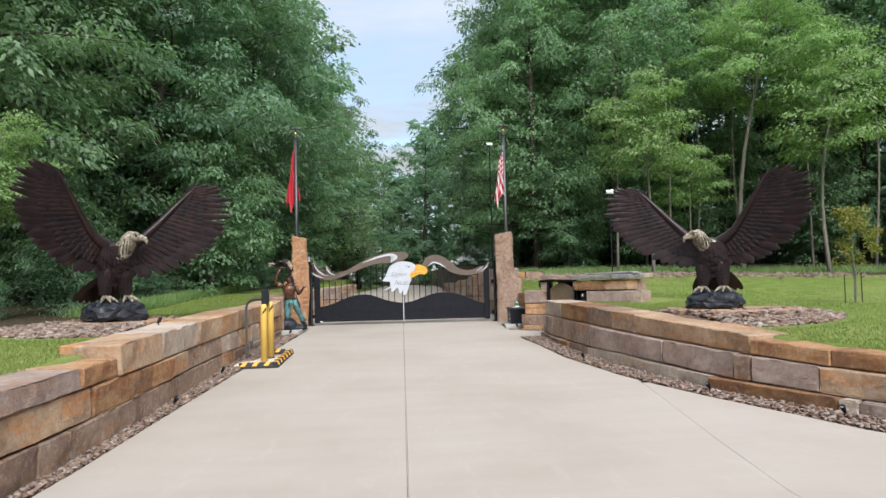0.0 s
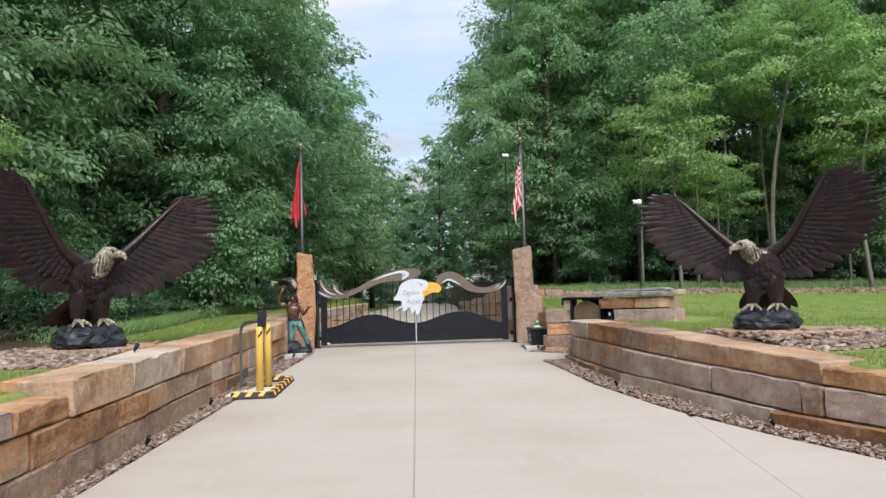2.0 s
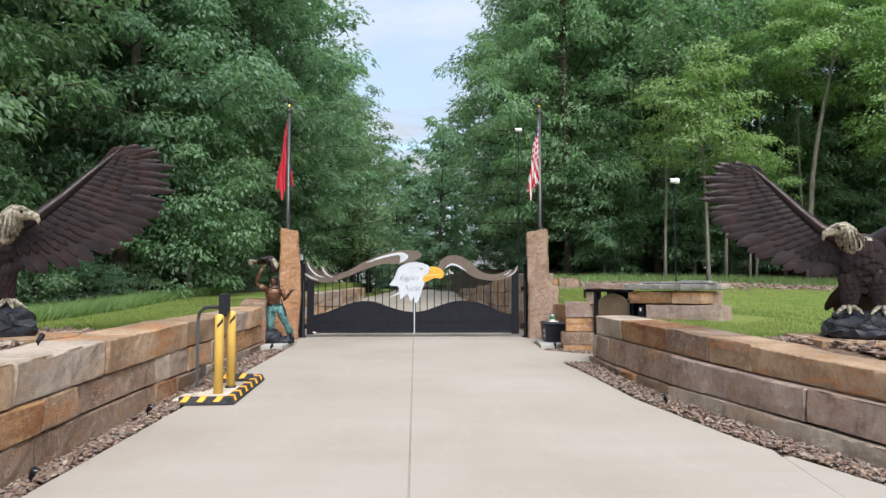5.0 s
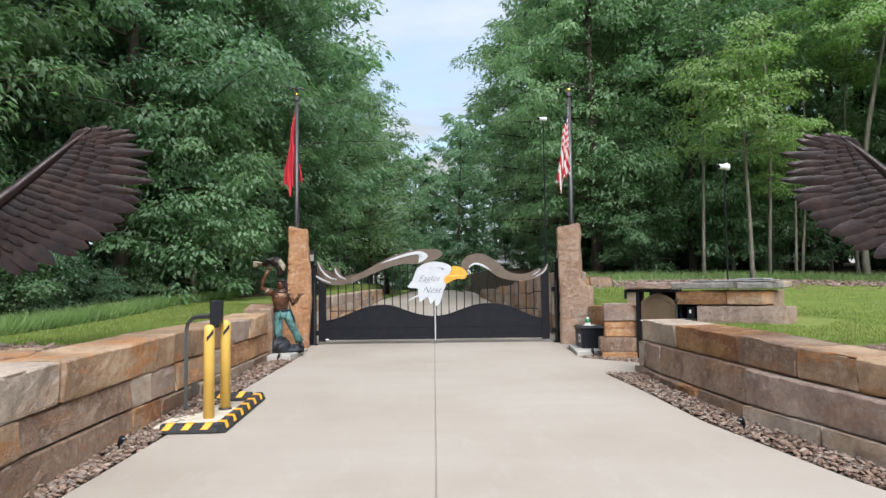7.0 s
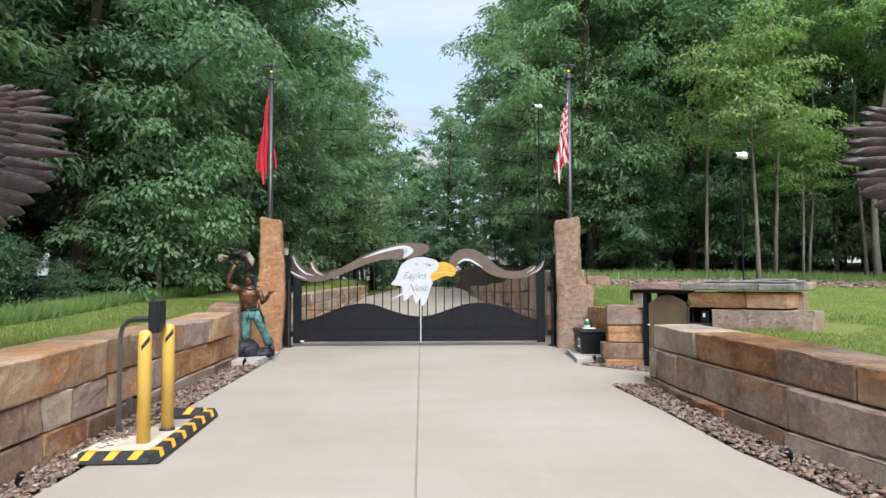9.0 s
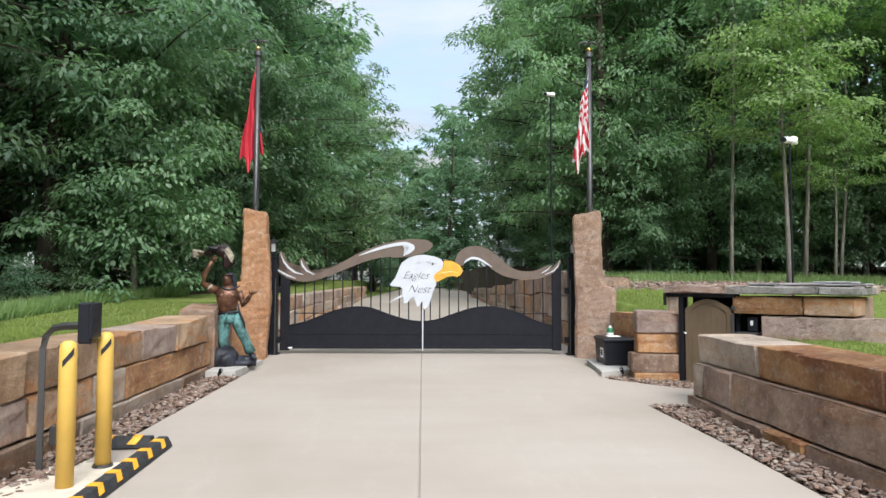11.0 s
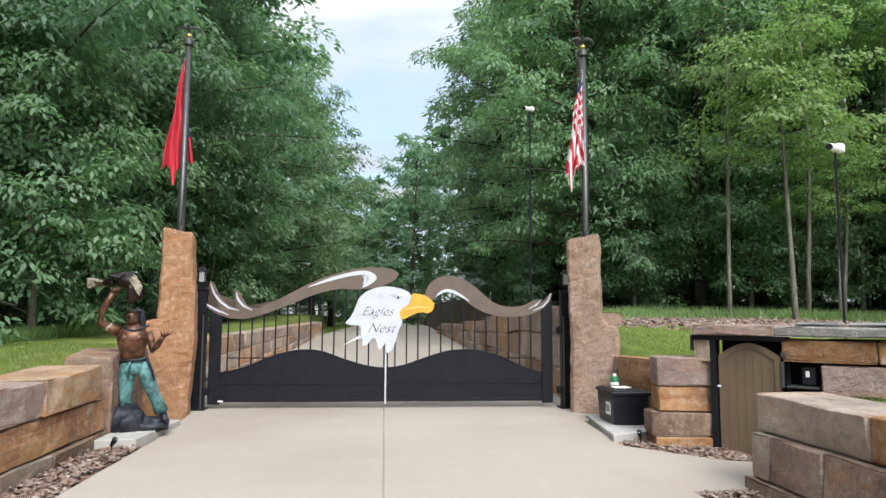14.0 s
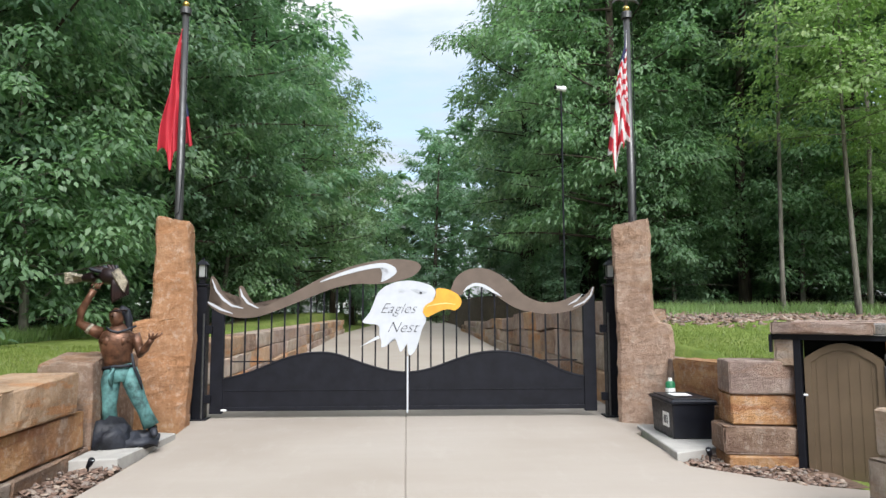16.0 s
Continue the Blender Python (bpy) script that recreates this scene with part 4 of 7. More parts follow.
STONE_PILLAR_L = mat_stone("orange_tan_pillar_stone", ((0.33, 0.175, 0.08), (0.39, 0.215, 0.105), (0.43, 0.245, 0.125), (0.47, 0.29, 0.16)), (0.45, 0.22, 0.085), 0.35, 0.15)
STONE_PILLAR_R = mat_stone("pinkish_tan_pillar_stone", ((0.31, 0.205, 0.145), (0.38, 0.265, 0.19), (0.43, 0.31, 0.23), (0.48, 0.36, 0.27)), (0.40, 0.24, 0.125), 0.3, 0.3)


def glass_mat():
    m = Nodes("frosted_lamp_glass", 0.35, 0, 0.5)
    m.color((0.75, 0.77, 0.76))
    m.b.inputs["Transmission Weight"].default_value = 0.6
    return m.mat


GLASS = glass_mat()


# ---- plates and outlines ----
def smooth_loop(pts, rounds=2):
    """Closed outline with its corners cut twice."""
    out = [Vector(q) for q in pts]
    for _ in range(rounds):
        nxt = []
        for i, q in enumerate(out):
            r = out[(i + 1) % len(out)]
            nxt += [q.lerp(r, 0.22), q.lerp(r, 0.78)]
        out = nxt
    return out


def plate(bm, outline, y0, y1, mat=0):
    """A flat plate cut to an outline of (x, z), between two depths."""
    a = [bm.verts.new((p[0], y0, p[1])) for p in outline]
    b = [bm.verts.new((p[0], y1, p[1])) for p in outline]
    fs = [bm.faces.new(a), bm.faces.new(b[::-1])]
    n = len(outline)
    for i in range(n):
        fs.append(bm.faces.new((a[i], b[i], b[(i + 1) % n], a[(i + 1) % n])))
    for f in fs:
        f.material_index = mat
    bmesh.ops.triangulate(bm, faces=fs[:2], ngon_method="EAR_CLIP")


def ribbon(pts, w0, w1):
    """Outline of a tapering strip along (x, z) points, widest in the middle."""
    up, dn, n = [], [], len(pts)
    for i, p in enumerate(pts):
        a, b = Vector(pts[max(i - 1, 0)]), Vector(pts[min(i + 1, n - 1)])
        d = (b - a).normalized()
        nrm = Vector((-d.y, d.x))
        u = i / (n - 1)
        w = (w0 + (w1 - w0) * u) * (0.25 + 0.75 * math.sin(math.pi * min(0.98, max(0.02, u))))
        up.append(Vector(p) + nrm * w / 2)
        dn.append(Vector(p) - nrm * w / 2)
    return up + dn[::-1]


# ---- the gate ----
GATE = pose(0.63, 19.02, 0, 0, 0, -2.3)
LEFT_WING = [(-2.56, 1.875), (-2.49, 1.79), (-2.36, 1.70), (-2.157, 1.635), (-1.912, 1.635), (-1.626, 1.73), (-1.217, 1.898), (-0.931, 2.012), (-0.645, 2.069), (-0.421, 2.052), (-0.155, 2.081),
             (0.09, 2.162), (0.19, 2.284), (0.09, 2.358), (-0.155, 2.38), (-0.4, 2.361), (-0.727, 2.284), (-1.054, 2.162), (-1.381, 1.979), (-1.62, 1.86), (-1.79, 1.775), (-1.92, 1.80), (-2.00, 1.90), (-2.06, 2.03),
             (-2.115, 2.045), (-2.125, 1.95), (-2.10, 1.86), (-2.05, 1.79), (-2.11, 1.775), (-2.22, 1.84), (-2.32, 1.95), (-2.395, 2.11), (-2.46, 2.175), (-2.485, 2.08), (-2.45, 1.95), (-2.36, 1.83), (-2.30, 1.785), (-2.40, 1.795), (-2.50, 1.85)]
RIGHT_WING = [(0.531, 1.939), (0.6, 2.142), (0.743, 2.243), (0.927, 2.271), (1.111, 2.223), (1.315, 2.081), (1.479, 1.919), (1.642, 1.837), (1.806, 1.817), (1.969, 1.837), (2.112, 1.906),
              (2.234, 1.955), (2.14, 1.835), (2.275, 1.906), (2.398, 2.052), (2.386, 1.939), (2.296, 1.817), (2.132, 1.724), (1.887, 1.675), (1.642, 1.683), (1.397, 1.736), (1.193, 1.858),
              (1.029, 2.0), (0.886, 2.061), (0.764, 2.028), (0.682, 1.898)]
HEAD = [(-0.383, 1.946), (-0.287, 2.03), (-0.142, 2.089), (0.027, 2.106), (0.195, 2.077), (0.316, 2.03), (0.364, 1.958), (0.316, 1.838), (0.2, 1.73), (0.243, 1.599), (0.183, 1.503), (0.147, 1.36),
        (0.099, 1.216), (0.027, 1.156), (-0.002, 1.204), (0.002, 1.324), (-0.034, 1.264), (-0.094, 1.192), (-0.118, 1.276), (-0.154, 1.383), (-0.202, 1.36), (-0.251, 1.288), (-0.335, 1.252),
        (-0.323, 1.336), (-0.359, 1.419), (-0.347, 1.503), (-0.383, 1.551), (-0.48, 1.551), (-0.581, 1.575), (-0.54, 1.623), (-0.48, 1.695), (-0.431, 1.814)]
BEAK = [(0.352, 2.01), (0.509, 1.994), (0.629, 1.934), (0.689, 1.85), (0.665, 1.766), (0.581, 1.714), (0.545, 1.742), (0.436, 1.73), (0.316, 1.671), (0.231, 1.628), (0.183, 1.718), (0.219, 1.79),
        (0.316, 1.838), (0.364, 1.934)]
wave_left = lerp([-2.36, -1.95, -1.58, -1.26, -0.93, -0.56, -0.24, 0], [0.85, 0.945, 1.107, 1.19, 1.19, 1.047, 0.955, 0.933])
wave_right = lerp([0, 0.25, 0.58, 0.91, 1.275, 1.64, 2.01, 2.3], [0.933, 0.965, 1.087, 1.189, 1.2, 1.107, 0.925, 0.86])
bar_top_left = lerp([-2.36, -2.1, -1.9, -1.6, -1.2, -0.9, -0.6, 0.1], [1.74, 1.66, 1.67, 1.76, 1.92, 2.03, 2.08, 2.05])
bar_top_right = lerp([0.0, 0.25, 0.5, 0.7, 0.9, 1.05, 1.2, 1.4, 1.65, 1.9, 2.3], [1.5, 1.66, 1.76, 1.93, 2.08, 2.01, 1.88, 1.76, 1.7, 1.69, 1.8])


def smooth_wave(f, xa, xb, n=40):
    xs = [xa + (xb - xa) * i / n for i in range(n + 1)]
    return [(x, sum(f(x + d) for d in (-0.12, -0.06, 0, 0.06, 0.12)) / 5) for x in xs]


def gate_leaf(xa, xb, wave, tops, wing, stripes, label, bars):
    leaf = thing("gate_leaf", GATE, label, "driveway gate", "leaves of the gate")
    lo, hi = min(xa, xb), max(xa, xb)
    z0 = 0.485

    def panel(bm):
        plate(bm, smooth_wave(wave, lo, hi) + [(hi, z0), (lo, z0)], -0.012, 0.012)
    bmesh_part("bottom_panel", panel, BLACK_METAL, leaf, "black sheet panel with a wavy top")

    def rim(bm):
        pts = [(x, -0.0, z + 0.006) for x, z in smooth_wave(wave, lo, hi)]
        tube(bm, pts, 0.018, 6)
    bmesh_part("curved_rail", rim, BLACK_METAL, leaf)
    bmesh_part("crease", lambda bm: box(bm, (lo + hi) / 2, -0.015, 0.735, hi - lo - 0.02, 0.008, 0.012, 0.002), BLACK_METAL, leaf)
    bmesh_part("bottom_rail", lambda bm: box(bm, (lo + hi) / 2, 0, z0 + 0.025, hi - lo, 0.05, 0.05, 0.005), BLACK_METAL, leaf)
    out = -1 if abs(lo) > abs(hi) else 1
    sx = (lo + 0.07) if out < 0 else (hi - 0.07)
    bmesh_part("stile", lambda bm: box(bm, sx + out * 0.06, 0.0, 1.19, 0.16, 0.06, 1.47, 0.006), BLACK_METAL, leaf)
    bmesh_part("meeting_stile", lambda bm: box(bm, (hi - 0.012) if out < 0 else (lo + 0.012), 0.0, 1.0 if out < 0 else 0.95, 0.02, 0.04, 1.0 if out < 0 else 0.9, 0.003), BLACK_METAL, leaf)
    for x in bars:
        zb, zt = wave(x) - 0.05, tops(x)
        bmesh_part("bar", lambda bm: box(bm, x, 0.004, (zb + zt) / 2, 0.02, 0.02, zt - zb, 0.003), BLACK_METAL, leaf)
    xs_brace = (lo + 0.16, lo + 0.9) if out < 0 else (hi - 0.9, hi - 0.16)
    bmesh_part("brace", lambda bm: box(bm, sum(xs_brace) / 2, 0.03, 1.09, xs_brace[1] - xs_brace[0], 0.016, 0.016, 0.002), BLACK_METAL, leaf)
    w = bmesh_part("wing_plate", lambda bm: plate(bm, smooth_loop(wing), -0.035, -0.022), TAUPE_METAL, leaf, "taupe steel plate cut as a swept feathered wing")
    for s in stripes:
        bmesh_part("feather_edge", lambda bm: plate(bm, s, -0.040, -0.0355), WHITE_PAINT, w, "white painted edge")
    return leaf


left_leaf = gate_leaf(-2.38, -0.012, wave_left, bar_top_left, LEFT_WING, [
    smooth_loop([(-1.197, 2.052), (-0.809, 2.223), (-0.482, 2.312), (-0.278, 2.332), (-0.155, 2.271), (-0.135, 2.203), (-0.237, 2.121), (-0.368, 2.069), (-0.278, 2.162), (-0.237, 2.223), (-0.286, 2.271), (-0.482, 2.255), (-0.809, 2.175)]),
    ribbon([(-2.53, 1.85), (-2.44, 1.80), (-2.34, 1.745), (-2.19, 1.69)], 0.035, 0.03),
    ribbon([(-2.455, 2.12), (-2.40, 1.98), (-2.31, 1.87), (-2.2, 1.79), (-2.06, 1.755)], 0.03, 0.035),
    ribbon([(-2.10, 2.0), (-2.075, 1.91), (-2.0, 1.82), (-1.87, 1.755)], 0.028, 0.035),
], "black double gate leaf with a steel eagle head and swept wing", [-2.20 + 0.163 * i for i in range(13)])
right_leaf = gate_leaf(0.012, 2.33, wave_right, bar_top_right, RIGHT_WING, [
    smooth_loop([(0.694, 1.947), (0.752, 2.028), (0.846, 2.077), (0.968, 2.061), (1.111, 1.971), (1.226, 1.878), (1.111, 1.935), (0.956, 2.02), (0.846, 2.036), (0.752, 1.988)]),
    ribbon([(2.38, 2.02), (2.34, 1.91), (2.26, 1.83), (2.12, 1.765)], 0.02, 0.026),
    ribbon([(2.24, 1.93), (2.16, 1.85), (2.05, 1.79)], 0.018, 0.022),
], "black double gate leaf with a taupe steel wing along its top", [0.13 + 0.163 * i for i in range(13)])
head = bmesh_part("eagle_head_plate", lambda bm: plate(bm, smooth_loop(HEAD), -0.062, -0.048), WHITE_PAINT, left_leaf, "white painted steel plate cut as an eagle head")
bmesh_part("beak", lambda bm: plate(bm, smooth_loop(BEAK), -0.070, -0.0635), AMBER_PAINT, head, "amber painted beak")
bmesh_part("beak_line", lambda bm: plate(bm, ribbon([(0.24, 1.775), (0.36, 1.80), (0.48, 1.815), (0.6, 1.80)], 0.014, 0.014), -0.0735, -0.0708), mat_simple("pale_amber_paint", (0.85, 0.6, 0.25), 0.5), head)
bmesh_part("loose_feather", lambda bm: plate(bm, [(-0.612, 1.264), (-0.371, 1.412), (-0.345, 1.379)], -0.060, -0.050), WHITE_PAINT, head)
bmesh_part("eye", lambda bm: plate(bm, ribbon([(0.04, 1.985), (0.10, 1.975), (0.17, 1.95), (0.235, 1.95)], 0.045, 0.05), -0.0655, -0.0625), GREY_PAINT, head, "grey brushed eye")
bmesh_part("eye_pupil", lambda bm: plate(bm, [(0.165 + 0.017 * math.cos(a * 0.524), 1.945 + 0.017 * math.sin(a * 0.524)) for a in range(12)], -0.069, -0.066), INK, head)
for zz in (1.985, 1.965, 1.945):
    bmesh_part("brush_mark", lambda bm: plate(bm, ribbon([(-0.12, zz), (-0.08, zz + 0.006), (-0.04, zz)], 0.012, 0.012), -0.0655, -0.0625), GREY_PAINT, head)
bmesh_part("maker_plate", lambda bm: box(bm, -2.27, -0.0305, 0.50, 0.07, 0.006, 0.022, 0.002), LABEL_WHITE, left_leaf, "small white maker's plate")


def lettering(text, size, x, z, parent, shear=0.5):
    cu = bpy.data.curves.new("lettering", "FONT")
    cu.body, cu.size, cu.shear, cu.extrude, cu.offset = text, size, shear, 0.0015, -0.0045
    cu.align_x = "CENTER"
    tmp = bpy.data.objects.new("lettering", cu)
    scene.collection.objects.link(tmp)
    bpy.context.view_layer.update()
    me = bpy.data.meshes.new_from_object(tmp.evaluated_get(bpy.context.evaluated_depsgraph_get()))
    bpy.data.objects.remove(tmp)
    me.materials.clear()
    me.materials.append(INK)
    ob = part("lettering", me, None, parent, "black italic lettering")
    ob.matrix_local = pose(x, -0.0655, z, 90, 0, 0)
    return ob


# added white strip: paints the bright concrete glimpsed through the gap between the leaves
bmesh_part("weather_strip", lambda bm: box(bm, 0, -0.028, 0.80, 0.020, 0.012, 0.70, 0.002), WHITE_PAINT, left_leaf, "pale strip painted for the bright gap between the leaves")
lettering("Eagles", 0.185, -0.13, 1.69, head)
lettering("Nest", 0.195, -0.075, 1.45, head)

# posts with lanterns
for sx, lab in ((-2.575, "black square steel gate post with hinges"), (2.60, "black square steel gate post with a lock box")):
    base = drive_z(19.0)
    gp = thing("gate_post", GATE @ pose(sx, -0.02, base, 0, 0, 0), lab, "gate post", "gate posts")
    bmesh_part("shaft", lambda bm: box(bm, 0, 0, 0.81, 0.155, 0.155, 1.66, 0.008), BLACK_METAL, gp)
    bmesh_part("cap", lambda bm: box(bm, 0, 0, 1.655, 0.185, 0.185, 0.03, 0.008), BLACK_METAL, gp)
    bmesh_part("base_plate", lambda bm: box(bm, 0, 0, 0.006, 0.24, 0.24, 0.022, 0.004), BLACK_METAL, gp)
    for zz in (0.25, 1.1):
        bmesh_part("hinge", lambda bm: box(bm, 0.11 if sx < 0 else -0.11, -0.03, zz, 0.08, 0.06, 0.10, 0.006), BLACK_METAL, gp)
    bmesh_part("conduit", lambda bm: tube(bm, [(0.06 if sx < 0 else -0.06, -0.1, 0.02), (0.06 if sx < 0 else -0.06, -0.1, 1.3)], 0.012, 6), GUNMETAL, gp)
    if sx > 0:
        bmesh_part("lock_box", lambda bm: box(bm, 0.11, -0.06, 0.62, 0.10, 0.10, 0.22, 0.01), BLACK_METAL, gp)
    lt = thing("post_lantern", GATE @ pose(sx, -0.02, base + 1.672, 0, 0, 0), "small black lantern with frosted glass on the gate post", "lantern", "post lanterns")

    def lantern_frame(bm):
        box(bm, 0, 0, 0.03, 0.07, 0.07, 0.06, 0.006)
        box(bm, 0, 0, 0.075, 0.115, 0.115, 0.02, 0.004)
        for a in (-1, 1):
            for b in (-1, 1):
                box(bm, a * 0.045, b * 0.045, 0.16, 0.012, 0.012, 0.16, 0.002)
        r = bmesh.ops.create_cone(bm, cap_ends=True, segments=4, radius1=0.095, radius2=0.03, depth=0.06, matrix=Matrix.Translation((0, 0, 0.27)) @ Matrix.Rotation(radians(45), 4, "Z"))
        box(bm, 0, 0, 0.315, 0.025, 0.025, 0.035, 0.004)
    bmesh_part("lantern_frame", lantern_frame, BLACK_METAL, lt)
    bmesh_part("glass", lambda bm: box(bm, 0, 0, 0.16, 0.075, 0.075, 0.15, 0.004), GLASS, lt, "frosted glass")


# ---- standing stone pillars ----
def slab_pillar(name, lefts, rights, depth, slope, mat, m, label, seed):
    """A standing slab laid up row by row between its two edges, with chamfered arrises and chipped relief."""
    z_all = sorted(set([round(-0.2 + 0.06 * k, 3) for k in range(60) if -0.2 + 0.06 * k < lefts[-1][0]] + [q[0] for q in lefts] + [q[0] for q in rights]))
    fl = lerp([q[0] for q in lefts], [q[1] for q in lefts])
    fr = lerp([q[0] for q in rights], [q[1] for q in rights])
    cols = [(0.0, 0.05), (0.07, 0.006)] + [(0.07 + 0.86 * k / 6, 0.0) for k in range(1, 6)] + [(0.93, 0.006), (1.0, 0.05)]
    nc = len(cols)
    verts, faces = [], []
    for z in z_all:
        xl, xr = fl(z), fr(z)
        for back in (False, True):
            for u, chamfer in (reversed(cols) if back else cols):
                x = xl + (xr - xl) * u
                y = depth - chamfer if back else chamfer
                p = Vector((x, y, z + slope * x * max(0.0, (z - 1.9) / 0.5)))
                p += noise.noise_vector(p * 3.5 + Vector((seed, 0, 0))) * 0.014
                p += noise.noise_vector(p * 12 + Vector((seed, 3, 0))) * 0.014
                verts.append(p)
    w = 2 * nc
    for r in range(len(z_all) - 1):
        for i in range(w):
            k = (i + 1) % w
            faces.append((r * w + i, r * w + k, (r + 1) * w + k, (r + 1) * w + i))
    for r in (0, len(z_all) - 1):
        for i in range(nc - 1):
            q = (r * w + i, r * w + i + 1, r * w + w - 2 - i, r * w + w - 1 - i)
            faces.append(q if r else q[::-1])
    ob = new(name, mesh_of(name, verts, faces, [mat]))
    ob.matrix_world = m
    return tagged(ob, label, "stone pillar", "gate pillars")


slab_pillar("stone_pillar", [(-0.2, -0.34), (1.215, -0.35), (1.25, -0.16), (1.8, -0.145), (2.40, -0.14), (2.43, -0.10)],
            [(-0.2, 0.25), (0.5, 0.27), (0.8, 0.30), (1.1, 0.31), (1.6, 0.29), (2.06, 0.25), (2.40, 0.24), (2.43, 0.22)], 0.36, -0.16,
            STONE_PILLAR_L, pose(-2.19, 18.44, 0.38, 0, 0, 4), "tall standing slab of orange tan sandstone with a stepped shoulder", 2.0)
slab_pillar("stone_pillar", [(-0.2, -0.24), (0.9, -0.23), (1.8, -0.25), (2.38, -0.27), (2.42, -0.24)],
            [(-0.2, 0.46), (0.6, 0.42), (1.10, 0.43), (1.16, 0.40), (1.19, 0.29), (1.25, 0.24), (1.34, 0.205), (2.38, 0.19), (2.42, 0.18)], 0.36, 0.16,
            STONE_PILLAR_R, pose(3.36, 18.36, 0.38, 0, 0, -22), "tall standing slab of pinkish tan sandstone with a low shoulder", 9.0)


# ---- flagpoles and flags ----
def flagpole(x, y, label):
    base = drive_z(y) - 0.05
    p = thing("flagpole", pose(x, y, base), label, "flagpole", "flagpoles")
    h = 5.62 - base
    bmesh_part("shaft", lambda bm: tube(bm, [(0, 0, 0), (0, 0, h * 0.5), (0, 0, h)], [0.058, 0.053, 0.042], 14), GUNMETAL, p, "dark grey tapered pole", True)
    bmesh_part("truck", lambda bm: tube(bm, [(0, 0, h - 0.04), (0, 0, h + 0.04), (0, 0, h + 0.055)], [0.07, 0.07, 0.05], 14), GUNMETAL, p)
    bmesh_part("ball", lambda bm: bmesh.ops.create_uvsphere(bm, u_segments=14, v_segments=9, radius=0.045, matrix=Matrix.Translation((0, 0, h + 0.095))), GOLD, p, "gold ball", True)

    def bird(bm):
        z = h + 0.17
        tube(bm, [(0, 0.02, z - 0.03), (0, -0.01, z + 0.03), (0, -0.05, z + 0.07), (0, -0.075, z + 0.065)], [0.018, 0.03, 0.02, 0.006], 8)
        for s in (-1, 1):
            tube(bm, [(0, 0, z + 0.03), (s * 0.07, 0.01, z + 0.065), (s * 0.14, 0.02, z + 0.05), (s * 0.19, 0.02, z + 0.0)], [0.016, 0.024, 0.02, 0.004], 6)
    bmesh_part("finial_ornament", bird, GUNMETAL, p, "weathered metal finial with spread wings")

    def halyard(bm):
        pts = [(0.05, -0.045, h - 0.1 - (h - 1.0 - 2.4) * i / 10) for i in range(11)]
        pts += [(0.02 - 0.05 * math.sin(k * 0.7), -0.065, 2.62 - 0.03 * k) for k in range(5)]
        tube(bm, pts, 0.005, 5)
    bmesh_part("halyard", halyard, BLACK_METAL, p)
    return p


flagpole(-2.27, 19.12, "dark grey flagpole with a gold ball, standing behind the pillar")
flagpole(3.52, 18.80, "dark grey flagpole with a gold ball, standing behind the pillar")


def drooping_flag(x, y, z_top, width, drop, wrap, seed, colour, mats, label, nu=36, nv=110):
    """Cloth that hangs limp from the top of its hoist, spreading in soft folds towards its hem."""
    verts, faces, index = [], [], []
    for j in range(nv + 1):
        d = j / nv
        for i in range(nu + 1):
            a = i / nu
            hem = 1.0 + 0.16 * math.exp(-((a - 0.36) / 0.14) ** 2) - 0.10 * a + 0.03 * math.sin(a * 19 + seed)
            left = -width * (0.08 + 0.92 * d ** 0.85) + 0.012 * math.sin(d * 11 + seed)
            right = -0.03 + wrap * max(0.0, (d - 0.45) / 0.55) ** 0.7
            px = left + (right - left) * a
            py = -0.055 + 0.15 * wrap * a * d / 0.08 + 0.055 * d * math.sin(a * 13 + d * 2.6 + seed) + 0.02 * d * math.sin(a * 27 - d * 5 + seed)
            verts.append((px, py, -drop * d * hem))
    w = nu + 1
    for j in range(nv):
        for i in range(nu):
            faces.append((j * w + i, j * w + i + 1, (j + 1) * w + i + 1, (j + 1) * w + i))
            index.append(colour((i + 0.5) / nu, (j + 0.5) / nv))
    me = mesh_of("flag", verts, faces, mats, True, index)
    ob = new("flag", me)
    ob.matrix_world = pose(x, y, z_top)
    sol = ob.modifiers.new("thickness", "SOLIDIFY")
    sol.thickness = 0.003
    return tagged(ob, label, "flag", "flags")


def striped_flag(a, d):
    if d + 0.10 * a < 0.27:
        return 2 if a < 0.7 or d > 0.16 else 1
    if d < 0.52 + 0.1 * a:
        return int(d * 22 + a * 0.8) % 2
    return int(20 + 4.2 * a - 9.5 * (d - 0.52)) % 2


def red_flag(a, d):
    if a > 0.86 and d < 0.3:
        return 1
    return 2 if a > 0.93 and 0.42 < d < 0.75 else 0


drooping_flag(3.52, 18.80, 5.40, 0.31, 1.66, 0.0, 0.6, striped_flag, [FLAG_RED, FLAG_WHITE, FLAG_NAVY], "limp red and white striped flag with a navy canton")
drooping_flag(-2.27, 19.12, 5.36, 0.27, 1.62, 0.13, 2.4, red_flag, [FLAG_RED, FLAG_WHITE, FLAG_NAVY], "limp red flag with a white hoist and a navy band")


